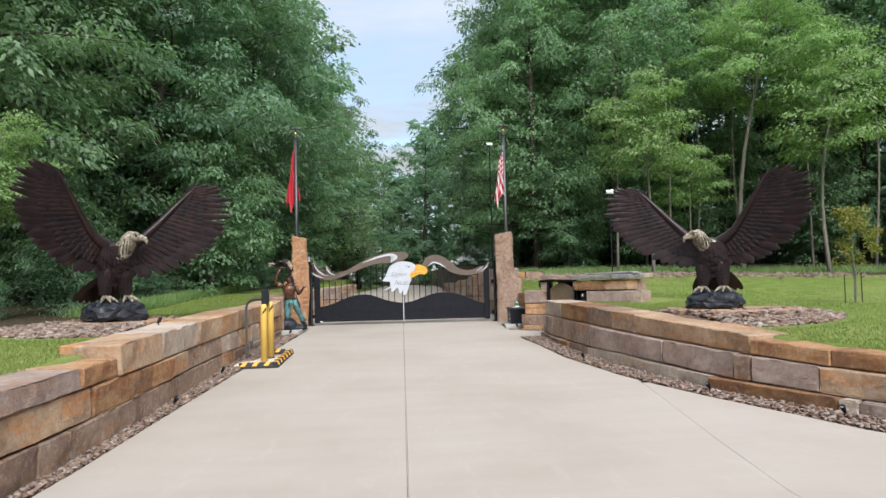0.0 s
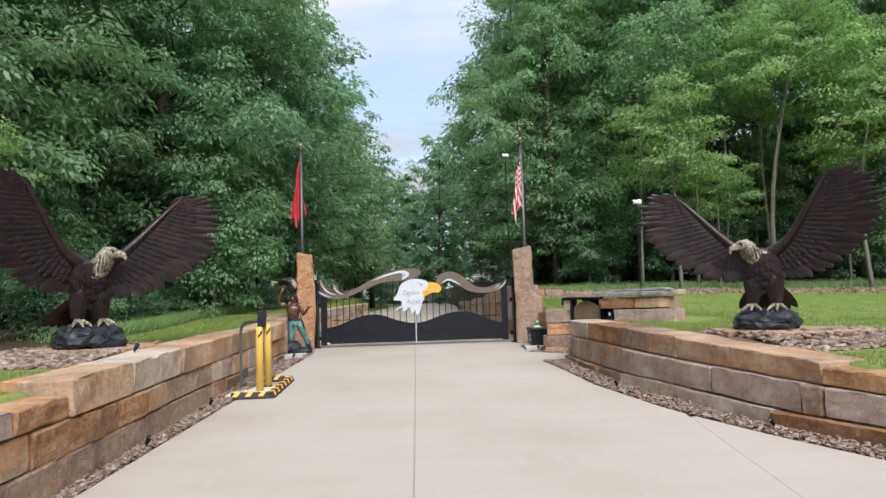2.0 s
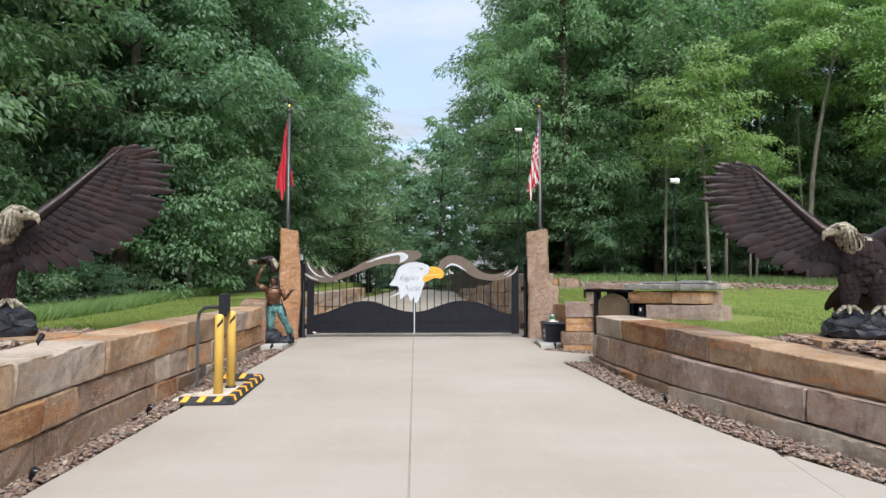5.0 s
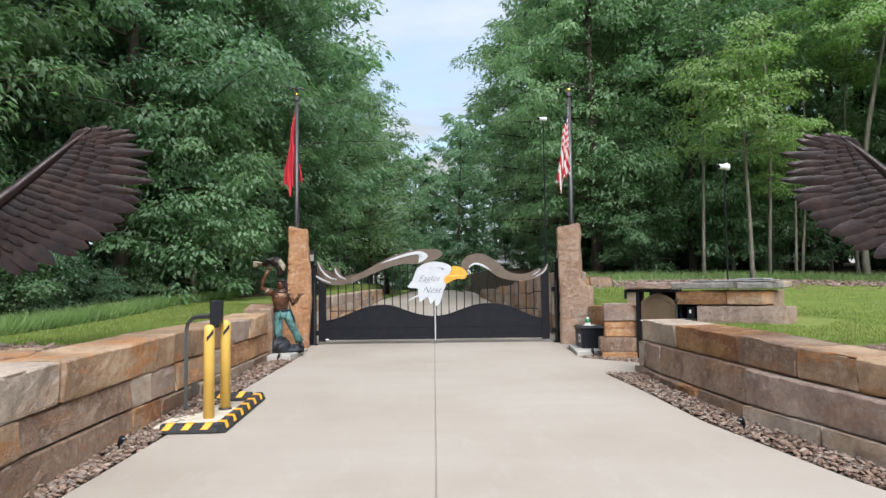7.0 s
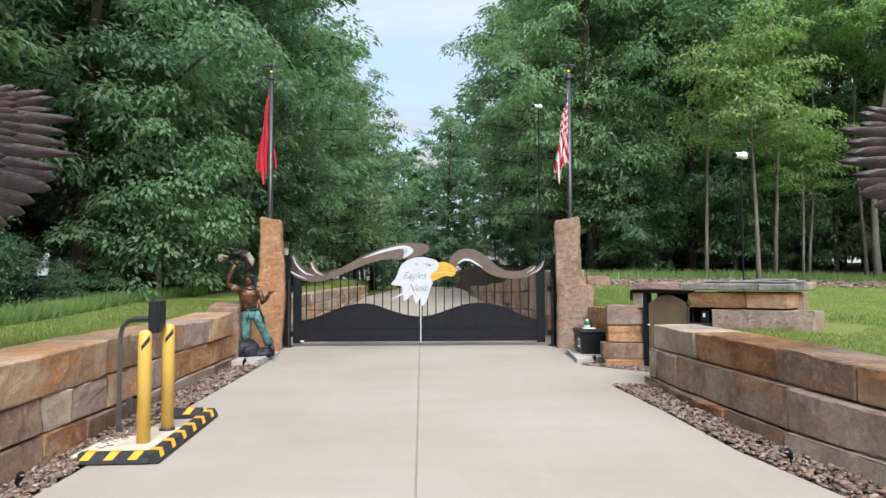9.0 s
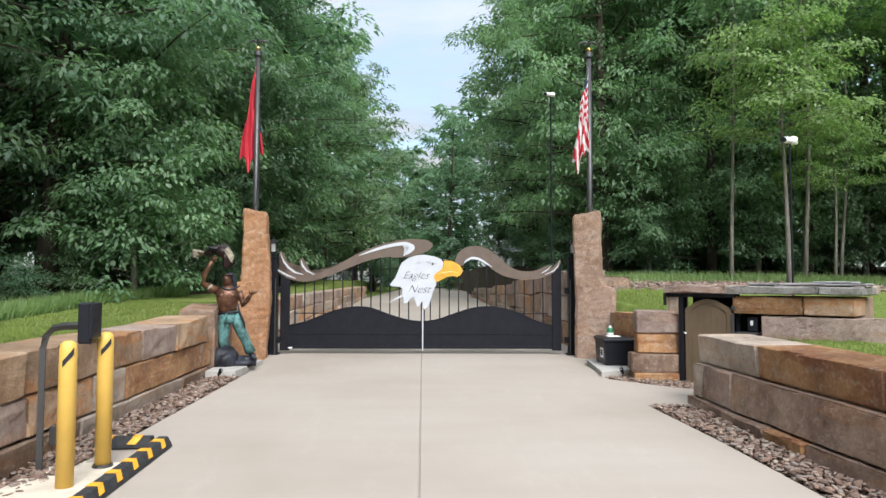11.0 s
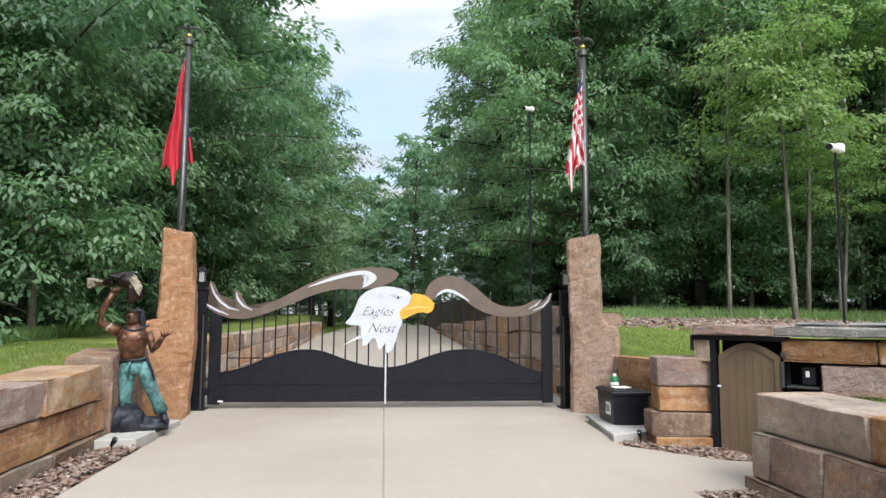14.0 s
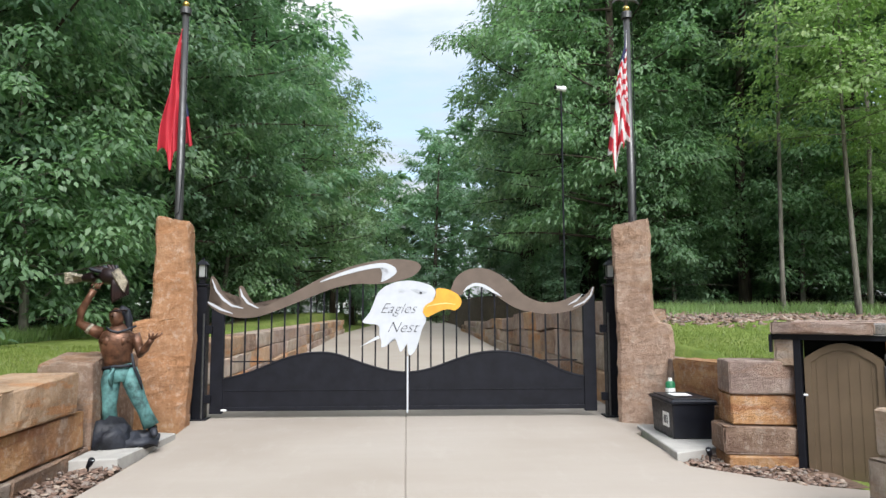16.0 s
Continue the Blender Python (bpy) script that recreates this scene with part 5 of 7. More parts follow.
# ---- cast bronze statues ----
def tube_ellipse(bm, path, rad_a, rad_b, sides=10, mat=0, axis=(1, 0, 0)):
    """Tube with an elliptical section: rad_a along the given axis, rad_b across it."""
    pts = [Vector(p) for p in path]
    ax = Vector(axis)
    rings = []
    for i, p in enumerate(pts):
        d = (pts[min(i + 1, len(pts) - 1)] - pts[max(i - 1, 0)]).normalized()
        a = (ax - d * ax.dot(d))
        if a.length < 0.05:
            a = d.cross(Vector((0, 1, 0.1)))
        a.normalize()
        b = d.cross(a)
        rings.append([bm.verts.new(p + a * math.cos(2 * math.pi * k / sides) * rad_a[i] + b * math.sin(2 * math.pi * k / sides) * rad_b[i]) for k in range(sides)])
    for r0, r1 in zip(rings[:-1], rings[1:]):
        for k in range(sides):
            bm.faces.new((r0[k], r0[(k + 1) % sides], r1[(k + 1) % sides], r1[k])).material_index = mat
    bm.faces.new(rings[0][::-1]).material_index = mat
    bm.faces.new(rings[-1]).material_index = mat


ROUND_TIP = ((0.0, 0.55), (0.3, 0.9), (0.62, 1.0), (0.85, 0.82), (0.95, 0.5), (1.0, 0.12))
FINGER_TIP = ((0.0, 0.7), (0.3, 1.0), (0.52, 1.0), (0.68, 0.74), (0.84, 0.52), (0.95, 0.34), (1.0, 0.06))


def feather(bm, root, tip, width, mat=0, thick=0.012, droop=(0, 0, 0), prof=ROUND_TIP):
    """One cast feather: a long blade with a raised shaft and a shaped tip."""
    r, t = Vector(root), Vector(tip)
    d = t - r
    side = d.cross(Vector((0, 1, 0))).normalized()
    rows = []
    for u, w in prof:
        c = r + d * u + Vector(droop) * u * u
        h = side * width * 0.5 * w
        rows.append((bm.verts.new(c - h), bm.verts.new(c + Vector((0, -thick, 0))), bm.verts.new(c + h), bm.verts.new(c + Vector((0, thick * 0.7, 0)))))
    for a, b in zip(rows[:-1], rows[1:]):
        for k in range(4):
            bm.faces.new((a[k], a[(k + 1) % 4], b[(k + 1) % 4], b[k])).material_index = mat
    bm.faces.new(rows[0][::-1]).material_index = mat
    bm.faces.new(rows[-1]).material_index = mat


def raised_wing(bm, s, scale, tilt, lower=0):
    """One wing raised beside the body; s is +1 or -1. Long flight feathers fan from the wrist, rows of coverts lie over them."""
    # arm line and the fan of feather tips, outwards and up from the shoulder
    arm = lerp([0, 0.25, 0.5, 0.75, 1.0], [0.10, 0.34, 0.52, 0.68, 0.82])
    arm_z = lerp([0, 0.25, 0.5, 0.75, 1.0], [0.74, 0.90, 1.18, 1.46, 1.70])

    def at(x, y, z):
        cup = -0.16 * max(0.0, x - 0.1) ** 1.5
        if lower:
            dx, dz = x - 0.1, z - 0.74
            along, across = dx * 0.61 + dz * 0.79, dx * 0.79 - dz * 0.61
            across *= 0.84
            dx, dz = along * 0.61 + across * 0.79, along * 0.79 - across * 0.61
            c, n = math.cos(radians(lower)), math.sin(radians(lower))
            x, z = 0.1 + dx * c + dz * n, 0.74 + dz * c - dx * n
        return Vector((s * x * scale, y + cup + tilt * x, 0.74 + (z - 0.74) * scale))
    tips_x = lerp([0, 0.08, 0.16, 0.25, 0.34, 0.43, 0.52, 0.6, 0.68, 0.78, 0.89, 1], [0.92, 1.12, 1.30, 1.47, 1.56, 1.58, 1.55, 1.42, 1.27, 0.98, 0.62, 0.30])
    tips_z = lerp([0, 0.08, 0.16, 0.25, 0.34, 0.43, 0.52, 0.6, 0.68, 0.78, 0.89, 1], [1.86, 1.94, 1.91, 1.76, 1.56, 1.36, 1.15, 0.93, 0.75, 0.52, 0.36, 0.36])
    n = 25
    for i in range(n):
        u = i / (n - 1)
        a = 1.0 - 0.96 * u if u > 0.35 else 1.0 - 0.55 * u
        finger = u < 0.42
        ragged = (0.045 if finger else 0.02) * math.sin(i * 2.3)
        grow = 1.0 if finger else 0.97
        tx, tz = arm(a) + (tips_x(u) - arm(a)) * grow + ragged, arm_z(a) + (tips_z(u) - arm_z(a)) * grow + ragged * 0.5
        feather(bm, at(arm(a), 0.03 + 0.0016 * i, arm_z(a) - 0.02), at(tx, 0.02 + 0.006 * (i % 3), tz), 0.135 if finger else 0.155, thick=0.013 if finger else 0.009,
                prof=FINGER_TIP if finger else ROUND_TIP)
    for f, w, off, k in ((0.60, 0.078, -0.004, 26), (0.40, 0.07, -0.016, 24), (0.23, 0.06, -0.027, 22)):
        for i in range(k):
            u = i / (k - 1)
            a = 1.0 - 0.95 * u
            rx, rz = arm(a), arm_z(a) - 0.01
            q = 0.1 + 0.88 * u
            ff = f * (1 + 0.05 * math.sin(i * 1.9))
            feather(bm, at(rx, off + 0.02, rz), at(rx + (tips_x(q) - rx) * ff, off + 0.012 + 0.003 * (i % 2), rz + (tips_z(q) - rz) * ff), w, thick=0.006)
    pts = [at(arm(u), 0.0, arm_z(u)) for u in (0, 0.15, 0.3, 0.5, 0.7, 0.85, 1.0)] + [at(0.9, 0.02, 1.83)]
    tube(bm, pts, [0.10, 0.085, 0.062, 0.052, 0.045, 0.036, 0.026, 0.010], 9)


def eagle_statue(m, head_turn, head_up, label, wings, seed, hackles):
    """A bronze eagle with raised wings on a cast rock, one mesh."""
    bm = bmesh.new()
    # body, breast and thighs
    tube_ellipse(bm, [(0, 0.10, 0.18), (0, 0.08, 0.28), (0, 0.04, 0.42), (0, 0.0, 0.58), (0, -0.04, 0.70), (0, -0.07, 0.77), (0, -0.09, 0.80)],
                 [0.05, 0.10, 0.155, 0.195, 0.185, 0.13, 0.07], [0.06, 0.12, 0.17, 0.185, 0.17, 0.13, 0.07], 14)
    for sx in (-1, 1):
        tube_ellipse(bm, [(sx * 0.10, 0.0, 0.46), (sx * 0.135, -0.03, 0.32), (sx * 0.145, -0.03, 0.20), (sx * 0.15, -0.05, 0.08)], [0.09, 0.09, 0.07, 0.045], [0.11, 0.10, 0.075, 0.045], 10)
        tube(bm, [(sx * 0.15, -0.04, 0.16), (sx * 0.155, -0.06, 0.03)], [0.04, 0.036], 8, 1)
        for k, ang in enumerate((-38, 0, 38, 180)):
            dx, dy = math.sin(radians(ang)), -math.cos(radians(ang))
            L = 0.15 if ang != 180 else 0.10
            q = Vector((sx * 0.155, -0.06, 0.02))
            tube(bm, [q, q + Vector((dx * L * 0.5, dy * L * 0.5, 0.035)), q + Vector((dx * L, dy * L, 0.0)), q + Vector((dx * (L + 0.05), dy * (L + 0.05), -0.035))], [0.03, 0.028, 0.022, 0.005], 6, 1)
    # tail
    for k in range(9):
        x = (k - 4) * 0.065
        feather(bm, (x * 0.5, 0.14, 0.34), (x * 1.45, 0.60 - abs(x) * 0.25, 0.0 + abs(x) * 0.2), 0.11, droop=(0, 0, -0.05))
    # overlapping feathers on breast, flanks and thighs
    for row in range(8):
        z = 0.72 - row * 0.058
        rr = lerp([0.2, 0.32, 0.45, 0.58, 0.72], [0.08, 0.115, 0.155, 0.185, 0.16])(z)
        cy = lerp([0.2, 0.42, 0.72], [0.10, 0.04, -0.045])(z)
        for k in range(15):
            a = radians(-105 + 15 * k + (7.5 if row % 2 else 0))
            c = Vector((math.sin(a) * rr, cy - math.cos(a) * rr * 0.95, z))
            jig = 0.02 * math.sin(k * 5.1 + row * 2.7)
            feather(bm, c + Vector((0, 0, 0.03)), c + Vector((math.sin(a) * 0.010 + jig, -math.cos(a) * 0.010, -0.10 + jig)), 0.075, 0, 0.005)
    for sx in (-1, 1):
        for row in range(5):
            z = 0.38 - row * 0.055
            for k in range(8):
                a = radians(-110 + 31 * k + (15 if row % 2 else 0))
                rr = 0.092 - row * 0.010
                c = Vector((sx * (0.13 + row * 0.004) + math.sin(a) * rr, -0.03 - math.cos(a) * rr, z))
                feather(bm, c + Vector((0, 0, 0.03)), c + Vector((math.sin(a) * 0.006, -math.cos(a) * 0.006, -0.085)), 0.06, 0, 0.004)
    for s, sc, tilt, lower in wings:
        raised_wing(bm, s, sc, tilt, lower)
    # head and hackles turn on the neck
    h = bmesh.new()
    low = 0.02 - hackles * 0.04
    tube_ellipse(h, [(0, 0.17, low - 0.03), (0, 0.10, low), (0, 0.025, -0.06), (0, -0.03, 0.02), (0, -0.06, 0.09), (0, -0.09, 0.125), (0, -0.15, 0.125), (0, -0.195, 0.105), (0, -0.215, 0.095)],
                 [0.10, 0.148, 0.128, 0.112, 0.10, 0.09, 0.075, 0.055, 0.04], [0.10, 0.15, 0.13, 0.112, 0.10, 0.085, 0.07, 0.055, 0.04], 14, 1, (1, 0, 0))
    tube_ellipse(h, [(0, -0.18, 0.105), (0, -0.24, 0.105), (0, -0.285, 0.085), (0, -0.305, 0.045), (0, -0.30, 0.015)], [0.045, 0.04, 0.03, 0.018, 0.004], [0.05, 0.045, 0.035, 0.02, 0.004], 8, 1)
    for sx in (-1, 1):
        tube(h, [(sx * 0.03, -0.205, 0.152), (sx * 0.065, -0.16, 0.165), (sx * 0.08, -0.09, 0.16)], [0.012, 0.02, 0.01], 6, 1)
        bmesh.ops.create_uvsphere(h, u_segments=8, v_segments=6, radius=0.018, matrix=Matrix.Translation((sx * 0.066, -0.165, 0.135)))
    for row in range(hackles):
        for k in range(18):
            a = radians(k * 20 + (10 if row % 2 else 0))
            rr = 0.098 + row * 0.011
            z = 0.06 - row * 0.04
            c = Vector((math.sin(a) * rr, -0.045 + row * 0.030 - math.cos(a) * rr, z))
            feather(h, c + Vector((0, 0, 0.03)), c + Vector((math.sin(a) * 0.012, -math.cos(a) * 0.012, -0.075)), 0.05, 1 if row < hackles - 1 or k % 2 else 0, 0.006)
    bmesh.ops.transform(h, matrix=Matrix.Translation((0.12 * math.sin(radians(head_turn)), -0.05 - 0.12 * math.cos(radians(head_turn)), 0.765)) @ Matrix.Rotation(radians(head_turn), 4, "Z") @ Matrix.Rotation(radians(head_up), 4, "X"), verts=h.verts)
    tmp = bpy.data.meshes.new("head")
    h.to_mesh(tmp)
    h.free()
    bm.from_mesh(tmp)
    bpy.data.meshes.remove(tmp)
    # cast rock under the feet
    r = bmesh.ops.create_icosphere(bm, subdivisions=4, radius=1.0)
    for v in r["verts"]:
        p = v.co.copy()
        k = 1 / max(abs(p.x), abs(p.y), abs(p.z)) ** 0.55
        q = Vector((p.x * 0.40 * k, p.y * 0.36 * k, p.z * 0.15 * k))
        taper = 1.0 - 0.16 * (q.z / 0.15)
        q.x *= taper
        q.y *= taper
        q += noise.noise_vector(p * 2.3 + Vector((seed, 0, 0))) * 0.06 + noise.noise_vector(p * 6 + Vector((seed, 0, 0))) * 0.035
        q.z = max(-0.15, min(0.165, q.z))
        v.co = q + Vector((0, 0.02, -0.145))
        for f in v.link_faces:
            f.material_index = 2
    me = bpy.data.meshes.new("eagle_statue")
    bmesh.ops.recalc_face_normals(bm, faces=bm.faces)
    bm.to_mesh(me)
    bm.free()
    for mt in (BRONZE_DARK, BRONZE_PALE, ROCK_DARK):
        me.materials.append(mt)
    idx = np.empty(len(me.polygons), dtype=np.int32)
    me.polygons.foreach_get("material_index", idx)
    me.polygons.foreach_set("use_smooth", idx != 2)
    me.set_sharp_from_angle(angle=radians(42))
    ob = new("eagle_statue", me)
    ob.matrix_world = m
    return tagged(ob, label, "statue", "eagle statues")


PAD_R, PAD_L = 0.99, 1.05
eagle_statue(pose(5.16, 10.22, PAD_R + 0.27, 0, 0, -33), -62, 4, "bronze eagle statue with raised wings on a black rock", [(-1, 0.99, 0.02, 11), (1, 0.92, -0.02, 0)], 3, 3)
eagle_statue(pose(-3.88, 10.42, PAD_L + 0.29, 0, 0, 43) @ Matrix.Diagonal((1, 1, 1.06, 1)), 55, 0, "bronze eagle statue with raised wings and pale gilded head", [(-1, 0.91, -0.02, 0), (1, 1.08, 0.02, 14)], 8, 4)


def bronze_figure(m):
    """Standing figure with one arm raised to a bird, kept as one plain mesh on a rock."""
    bm = bmesh.new()
    # rock foot: a tall lump and a low ledge
    for cx, cy, rx, ry, h, seed in ((-0.07, -0.06, 0.22, 0.2, 0.31, 2.0), (0.16, 0.02, 0.27, 0.20, 0.15, 7.0)):
        r = bmesh.ops.create_icosphere(bm, subdivisions=3, radius=1.0)
        for v in r["verts"]:
            p = v.co.copy()
            q = Vector((cx + p.x * rx, cy + p.y * ry, max(0.0, p.z + 0.25) * h * 0.8)) + noise.noise_vector(p * 2.4 + Vector((seed, 0, 0))) * 0.06 + noise.noise_vector(p * 6 + Vector((seed, 0, 0))) * 0.03
            q.z = max(-0.02, q.z)
            v.co = q
            for f in v.link_faces:
                f.material_index = 2
    # trousers
    tube_ellipse(bm, [(-0.075, 0.03, 0.80), (-0.10, 0.01, 0.68), (-0.095, -0.01, 0.53), (-0.10, 0.0, 0.42), (-0.09, 0.02, 0.24)], [0.095, 0.10, 0.082, 0.072, 0.085], [0.10, 0.10, 0.085, 0.08, 0.085], 12, 1)
    tube_ellipse(bm, [(0.065, 0.03, 0.80), (0.12, 0.01, 0.66), (0.19, -0.02, 0.50), (0.25, -0.01, 0.37), (0.325, 0.0, 0.20)], [0.095, 0.095, 0.08, 0.068, 0.085], [0.10, 0.10, 0.085, 0.075, 0.085], 12, 1)
    tube_ellipse(bm, [(-0.01, 0.02, 0.68), (-0.015, 0.02, 0.77), (-0.03, 0.02, 0.85)], [0.15, 0.165, 0.15], [0.11, 0.12, 0.11], 14, 1)
    tube(bm, [(-0.05, -0.10, 0.84), (-0.075, -0.125, 0.74), (-0.06, -0.12, 0.64)], [0.03, 0.034, 0.012], 6, 1)
    for x in (0.33,):
        tube(bm, [(x, 0.05, 0.17), (x + 0.03, -0.05, 0.15), (x + 0.06, -0.13, 0.12)], [0.05, 0.045, 0.025], 8, 2)
    tube(bm, [(-0.18, -0.02, 0.82), (-0.05, -0.115, 0.845), (0.08, -0.10, 0.85), (0.13, 0.0, 0.85)], [0.016, 0.018, 0.018, 0.016], 6, 2)
    tube(bm, [(0.12, -0.09, 0.98), (0.15, -0.10, 0.84), (0.21, -0.09, 0.70), (0.235, -0.07, 0.60)], [0.012, 0.018, 0.018, 0.008], 6, 2)
    # torso with chest and shoulder
    tube_ellipse(bm, [(-0.035, 0.02, 0.83), (-0.045, 0.01, 0.92), (-0.05, 0.0, 1.02), (-0.05, -0.01, 1.10), (-0.045, 0.0, 1.18), (-0.045, 0.02, 1.24), (-0.045, 0.02, 1.30)], [0.14, 0.135, 0.165, 0.185, 0.185, 0.10, 0.052], [0.095, 0.09, 0.11, 0.125, 0.11, 0.085, 0.055], 14, 0)
    for x in (-0.13, 0.03):
        tube_ellipse(bm, [(x - 0.06, -0.075, 1.12), (x, -0.105, 1.11), (x + 0.06, -0.08, 1.12)], [0.03, 0.055, 0.03], [0.02, 0.03, 0.02], 8, 0)
    # head thrown back, long hair and headband
    tube_ellipse(bm, [(-0.045, 0.02, 1.27), (-0.06, -0.005, 1.335), (-0.07, -0.02, 1.395), (-0.06, 0.0, 1.455)], [0.05, 0.07, 0.07, 0.035], [0.06, 0.082, 0.082, 0.04], 12, 0)
    tube_ellipse(bm, [(-0.085, -0.095, 1.375), (-0.095, -0.12, 1.385), (-0.09, -0.10, 1.41)], [0.012, 0.016, 0.01], [0.012, 0.016, 0.01], 6, 0)
    tube_ellipse(bm, [(-0.04, 0.04, 1.475), (0.01, 0.06, 1.43), (0.04, 0.075, 1.34), (0.05, 0.07, 1.22), (0.04, 0.06, 1.10)], [0.03, 0.052, 0.045, 0.035, 0.015], [0.04, 0.05, 0.045, 0.035, 0.015], 9, 2)
    tube(bm, [(-0.125, -0.06, 1.42), (-0.05, -0.085, 1.44), (0.02, -0.05, 1.44), (0.03, 0.03, 1.43)], [0.010, 0.012, 0.012, 0.010], 6, 4)
    tube(bm, [(-0.15, -0.05, 1.26), (-0.10, -0.10, 1.225), (-0.02, -0.115, 1.205), (0.07, -0.09, 1.235), (0.14, -0.03, 1.27)], [0.010, 0.013, 0.014, 0.013, 0.010], 7, 2)
    # raised arm with a band
    tube(bm, [(-0.21, 0.0, 1.19), (-0.30, -0.02, 1.235), (-0.42, -0.03, 1.31), (-0.41, -0.04, 1.43), (-0.34, -0.04, 1.57), (-0.29, -0.05, 1.66)], [0.068, 0.06, 0.045, 0.045, 0.034, 0.036], 10, 0)
    tube(bm, [(-0.305, -0.02, 1.235), (-0.335, -0.02, 1.255)], [0.064, 0.060], 10, 3)
    for k in range(4):
        tube(bm, [(-0.30 + 0.02 * k, -0.06, 1.67), (-0.31 + 0.028 * k, -0.06, 1.71), (-0.29 + 0.028 * k, -0.04, 1.735)], [0.014, 0.012, 0.008], 5, 0)
    # bent arm with an open palm
    tube(bm, [(0.12, 0.0, 1.18), (0.165, -0.01, 1.07), (0.195, -0.03, 0.965), (0.25, -0.08, 1.03), (0.30, -0.12, 1.10), (0.32, -0.13, 1.13)], [0.062, 0.052, 0.043, 0.042, 0.03, 0.034], 10, 0)
    for k in range(4):
        tube(bm, [(0.315, -0.13, 1.12), (0.30 + 0.035 * k, -0.15, 1.17), (0.295 + 0.045 * k, -0.15, 1.20)], [0.014, 0.012, 0.008], 5, 0)
    # bird held aloft: fanned tail, body, head bent down, wings half folded
    tube_ellipse(bm, [(-0.42, 0.0, 1.785), (-0.32, 0.0, 1.80), (-0.20, 0.0, 1.82), (-0.09, 0.0, 1.80), (-0.02, 0.0, 1.72), (0.02, 0.0, 1.62)], [0.035, 0.065, 0.095, 0.095, 0.075, 0.03], [0.05, 0.07, 0.09, 0.09, 0.07, 0.03], 10, 4)
    for k in range(6):
        feather(bm, (-0.36, -0.03 + 0.005 * k, 1.79), (-0.60, -0.02 + 0.004 * k, 1.835 - 0.022 * k), 0.05, 3, 0.008)
    for k in range(8):
        feather(bm, (-0.10 + 0.012 * k, -0.075, 1.78), (-0.10 + 0.022 * k, -0.05, 1.52 + 0.012 * k), 0.05, 4, 0.010)
    for k in range(7):
        feather(bm, (-0.13 + 0.01 * k, -0.04, 1.84), (-0.36 + 0.045 * k, -0.02, 1.885 + 0.012 * min(k, 4)), 0.055, 4 if k % 3 else 2, 0.010)
    for k in range(5):
        feather(bm, (-0.06 - 0.012 * k, -0.085, 1.89 - 0.01 * k), (0.045 - 0.006 * k, -0.085, 1.72 - 0.022 * k), 0.05, 3, 0.008)
    me = bpy.data.meshes.new("figure_statue")
    bmesh.ops.recalc_face_normals(bm, faces=bm.faces)
    bm.to_mesh(me)
    bm.free()
    for mt in (BRONZE_BROWN, TEAL_PATINA, ROCK_DARK, BRONZE_PALE, BRONZE_DARK):
        me.materials.append(mt)
    me.polygons.foreach_set("use_smooth", np.ones(len(me.polygons), dtype=bool))
    ob = new("figure_statue", me)
    ob.matrix_world = m
    return tagged(ob, "brown bronze figure with teal trousers raising a bird", "statue")


bronze_figure(pose(-2.20, 17.22, 0.42, 0, 0, 8) @ Matrix.Diagonal((0.9, 0.9, 0.9, 1)))


def low_slab(name, loop, z0, z1, mat, label, category):
    """A flat slab with bevelled edges over a plan outline."""
    bm = bmesh.new()
    a = [bm.verts.new((x, y, z0)) for x, y in loop]
    f = bm.faces.new(a)
    e = bmesh.ops.extrude_face_region(bm, geom=[f])
    vs = [v for v in e["geom"] if isinstance(v, bmesh.types.BMVert)]
    bmesh.ops.translate(bm, vec=(0, 0, z1 - z0), verts=vs)
    bmesh.ops.bevel(bm, geom=list(bm.edges), offset=0.008, segments=1, affect="EDGES")
    bmesh.ops.recalc_face_normals(bm, faces=bm.faces)
    me = bpy.data.meshes.new(name)
    bm.to_mesh(me)
    bm.free()
    me.materials.append(mat)
    return tagged(new(name, me), label, category)


low_slab("statue_plinth", [(-2.36, 16.55), (-1.97, 16.6), (-1.86, 17.9), (-2.40, 18.1)], 0.27, 0.425, KERB_CONCRETE, "low grey concrete plinth under the bronze figure", "plinth")
low_slab("concrete_pad", [(3.02, 16.5), (3.5, 16.72), (3.86, 16.9), (3.86, 18.2), (3.24, 18.1)], 0.25, 0.40, KERB_CONCRETE, "low grey concrete pad beside the gate pillar", "pad")
low_slab("flagstone", [(4.45, 9.9), (4.9, 9.35), (5.95, 9.3), (6.25, 10.1), (5.75, 11.0), (4.7, 11.0)], PAD_R - 0.12, PAD_R, STONE_TAN, "flat tan flagstone under the eagle statue", "flagstone")
low_slab("flagstone", [(-4.75, 10.0), (-4.2, 9.5), (-3.35, 9.7), (-3.05, 10.5), (-3.3, 11.2), (-4.4, 11.1)], PAD_L - 0.12, PAD_L, STONE_TAN, "flat tan flagstone under the eagle statue", "flagstone")


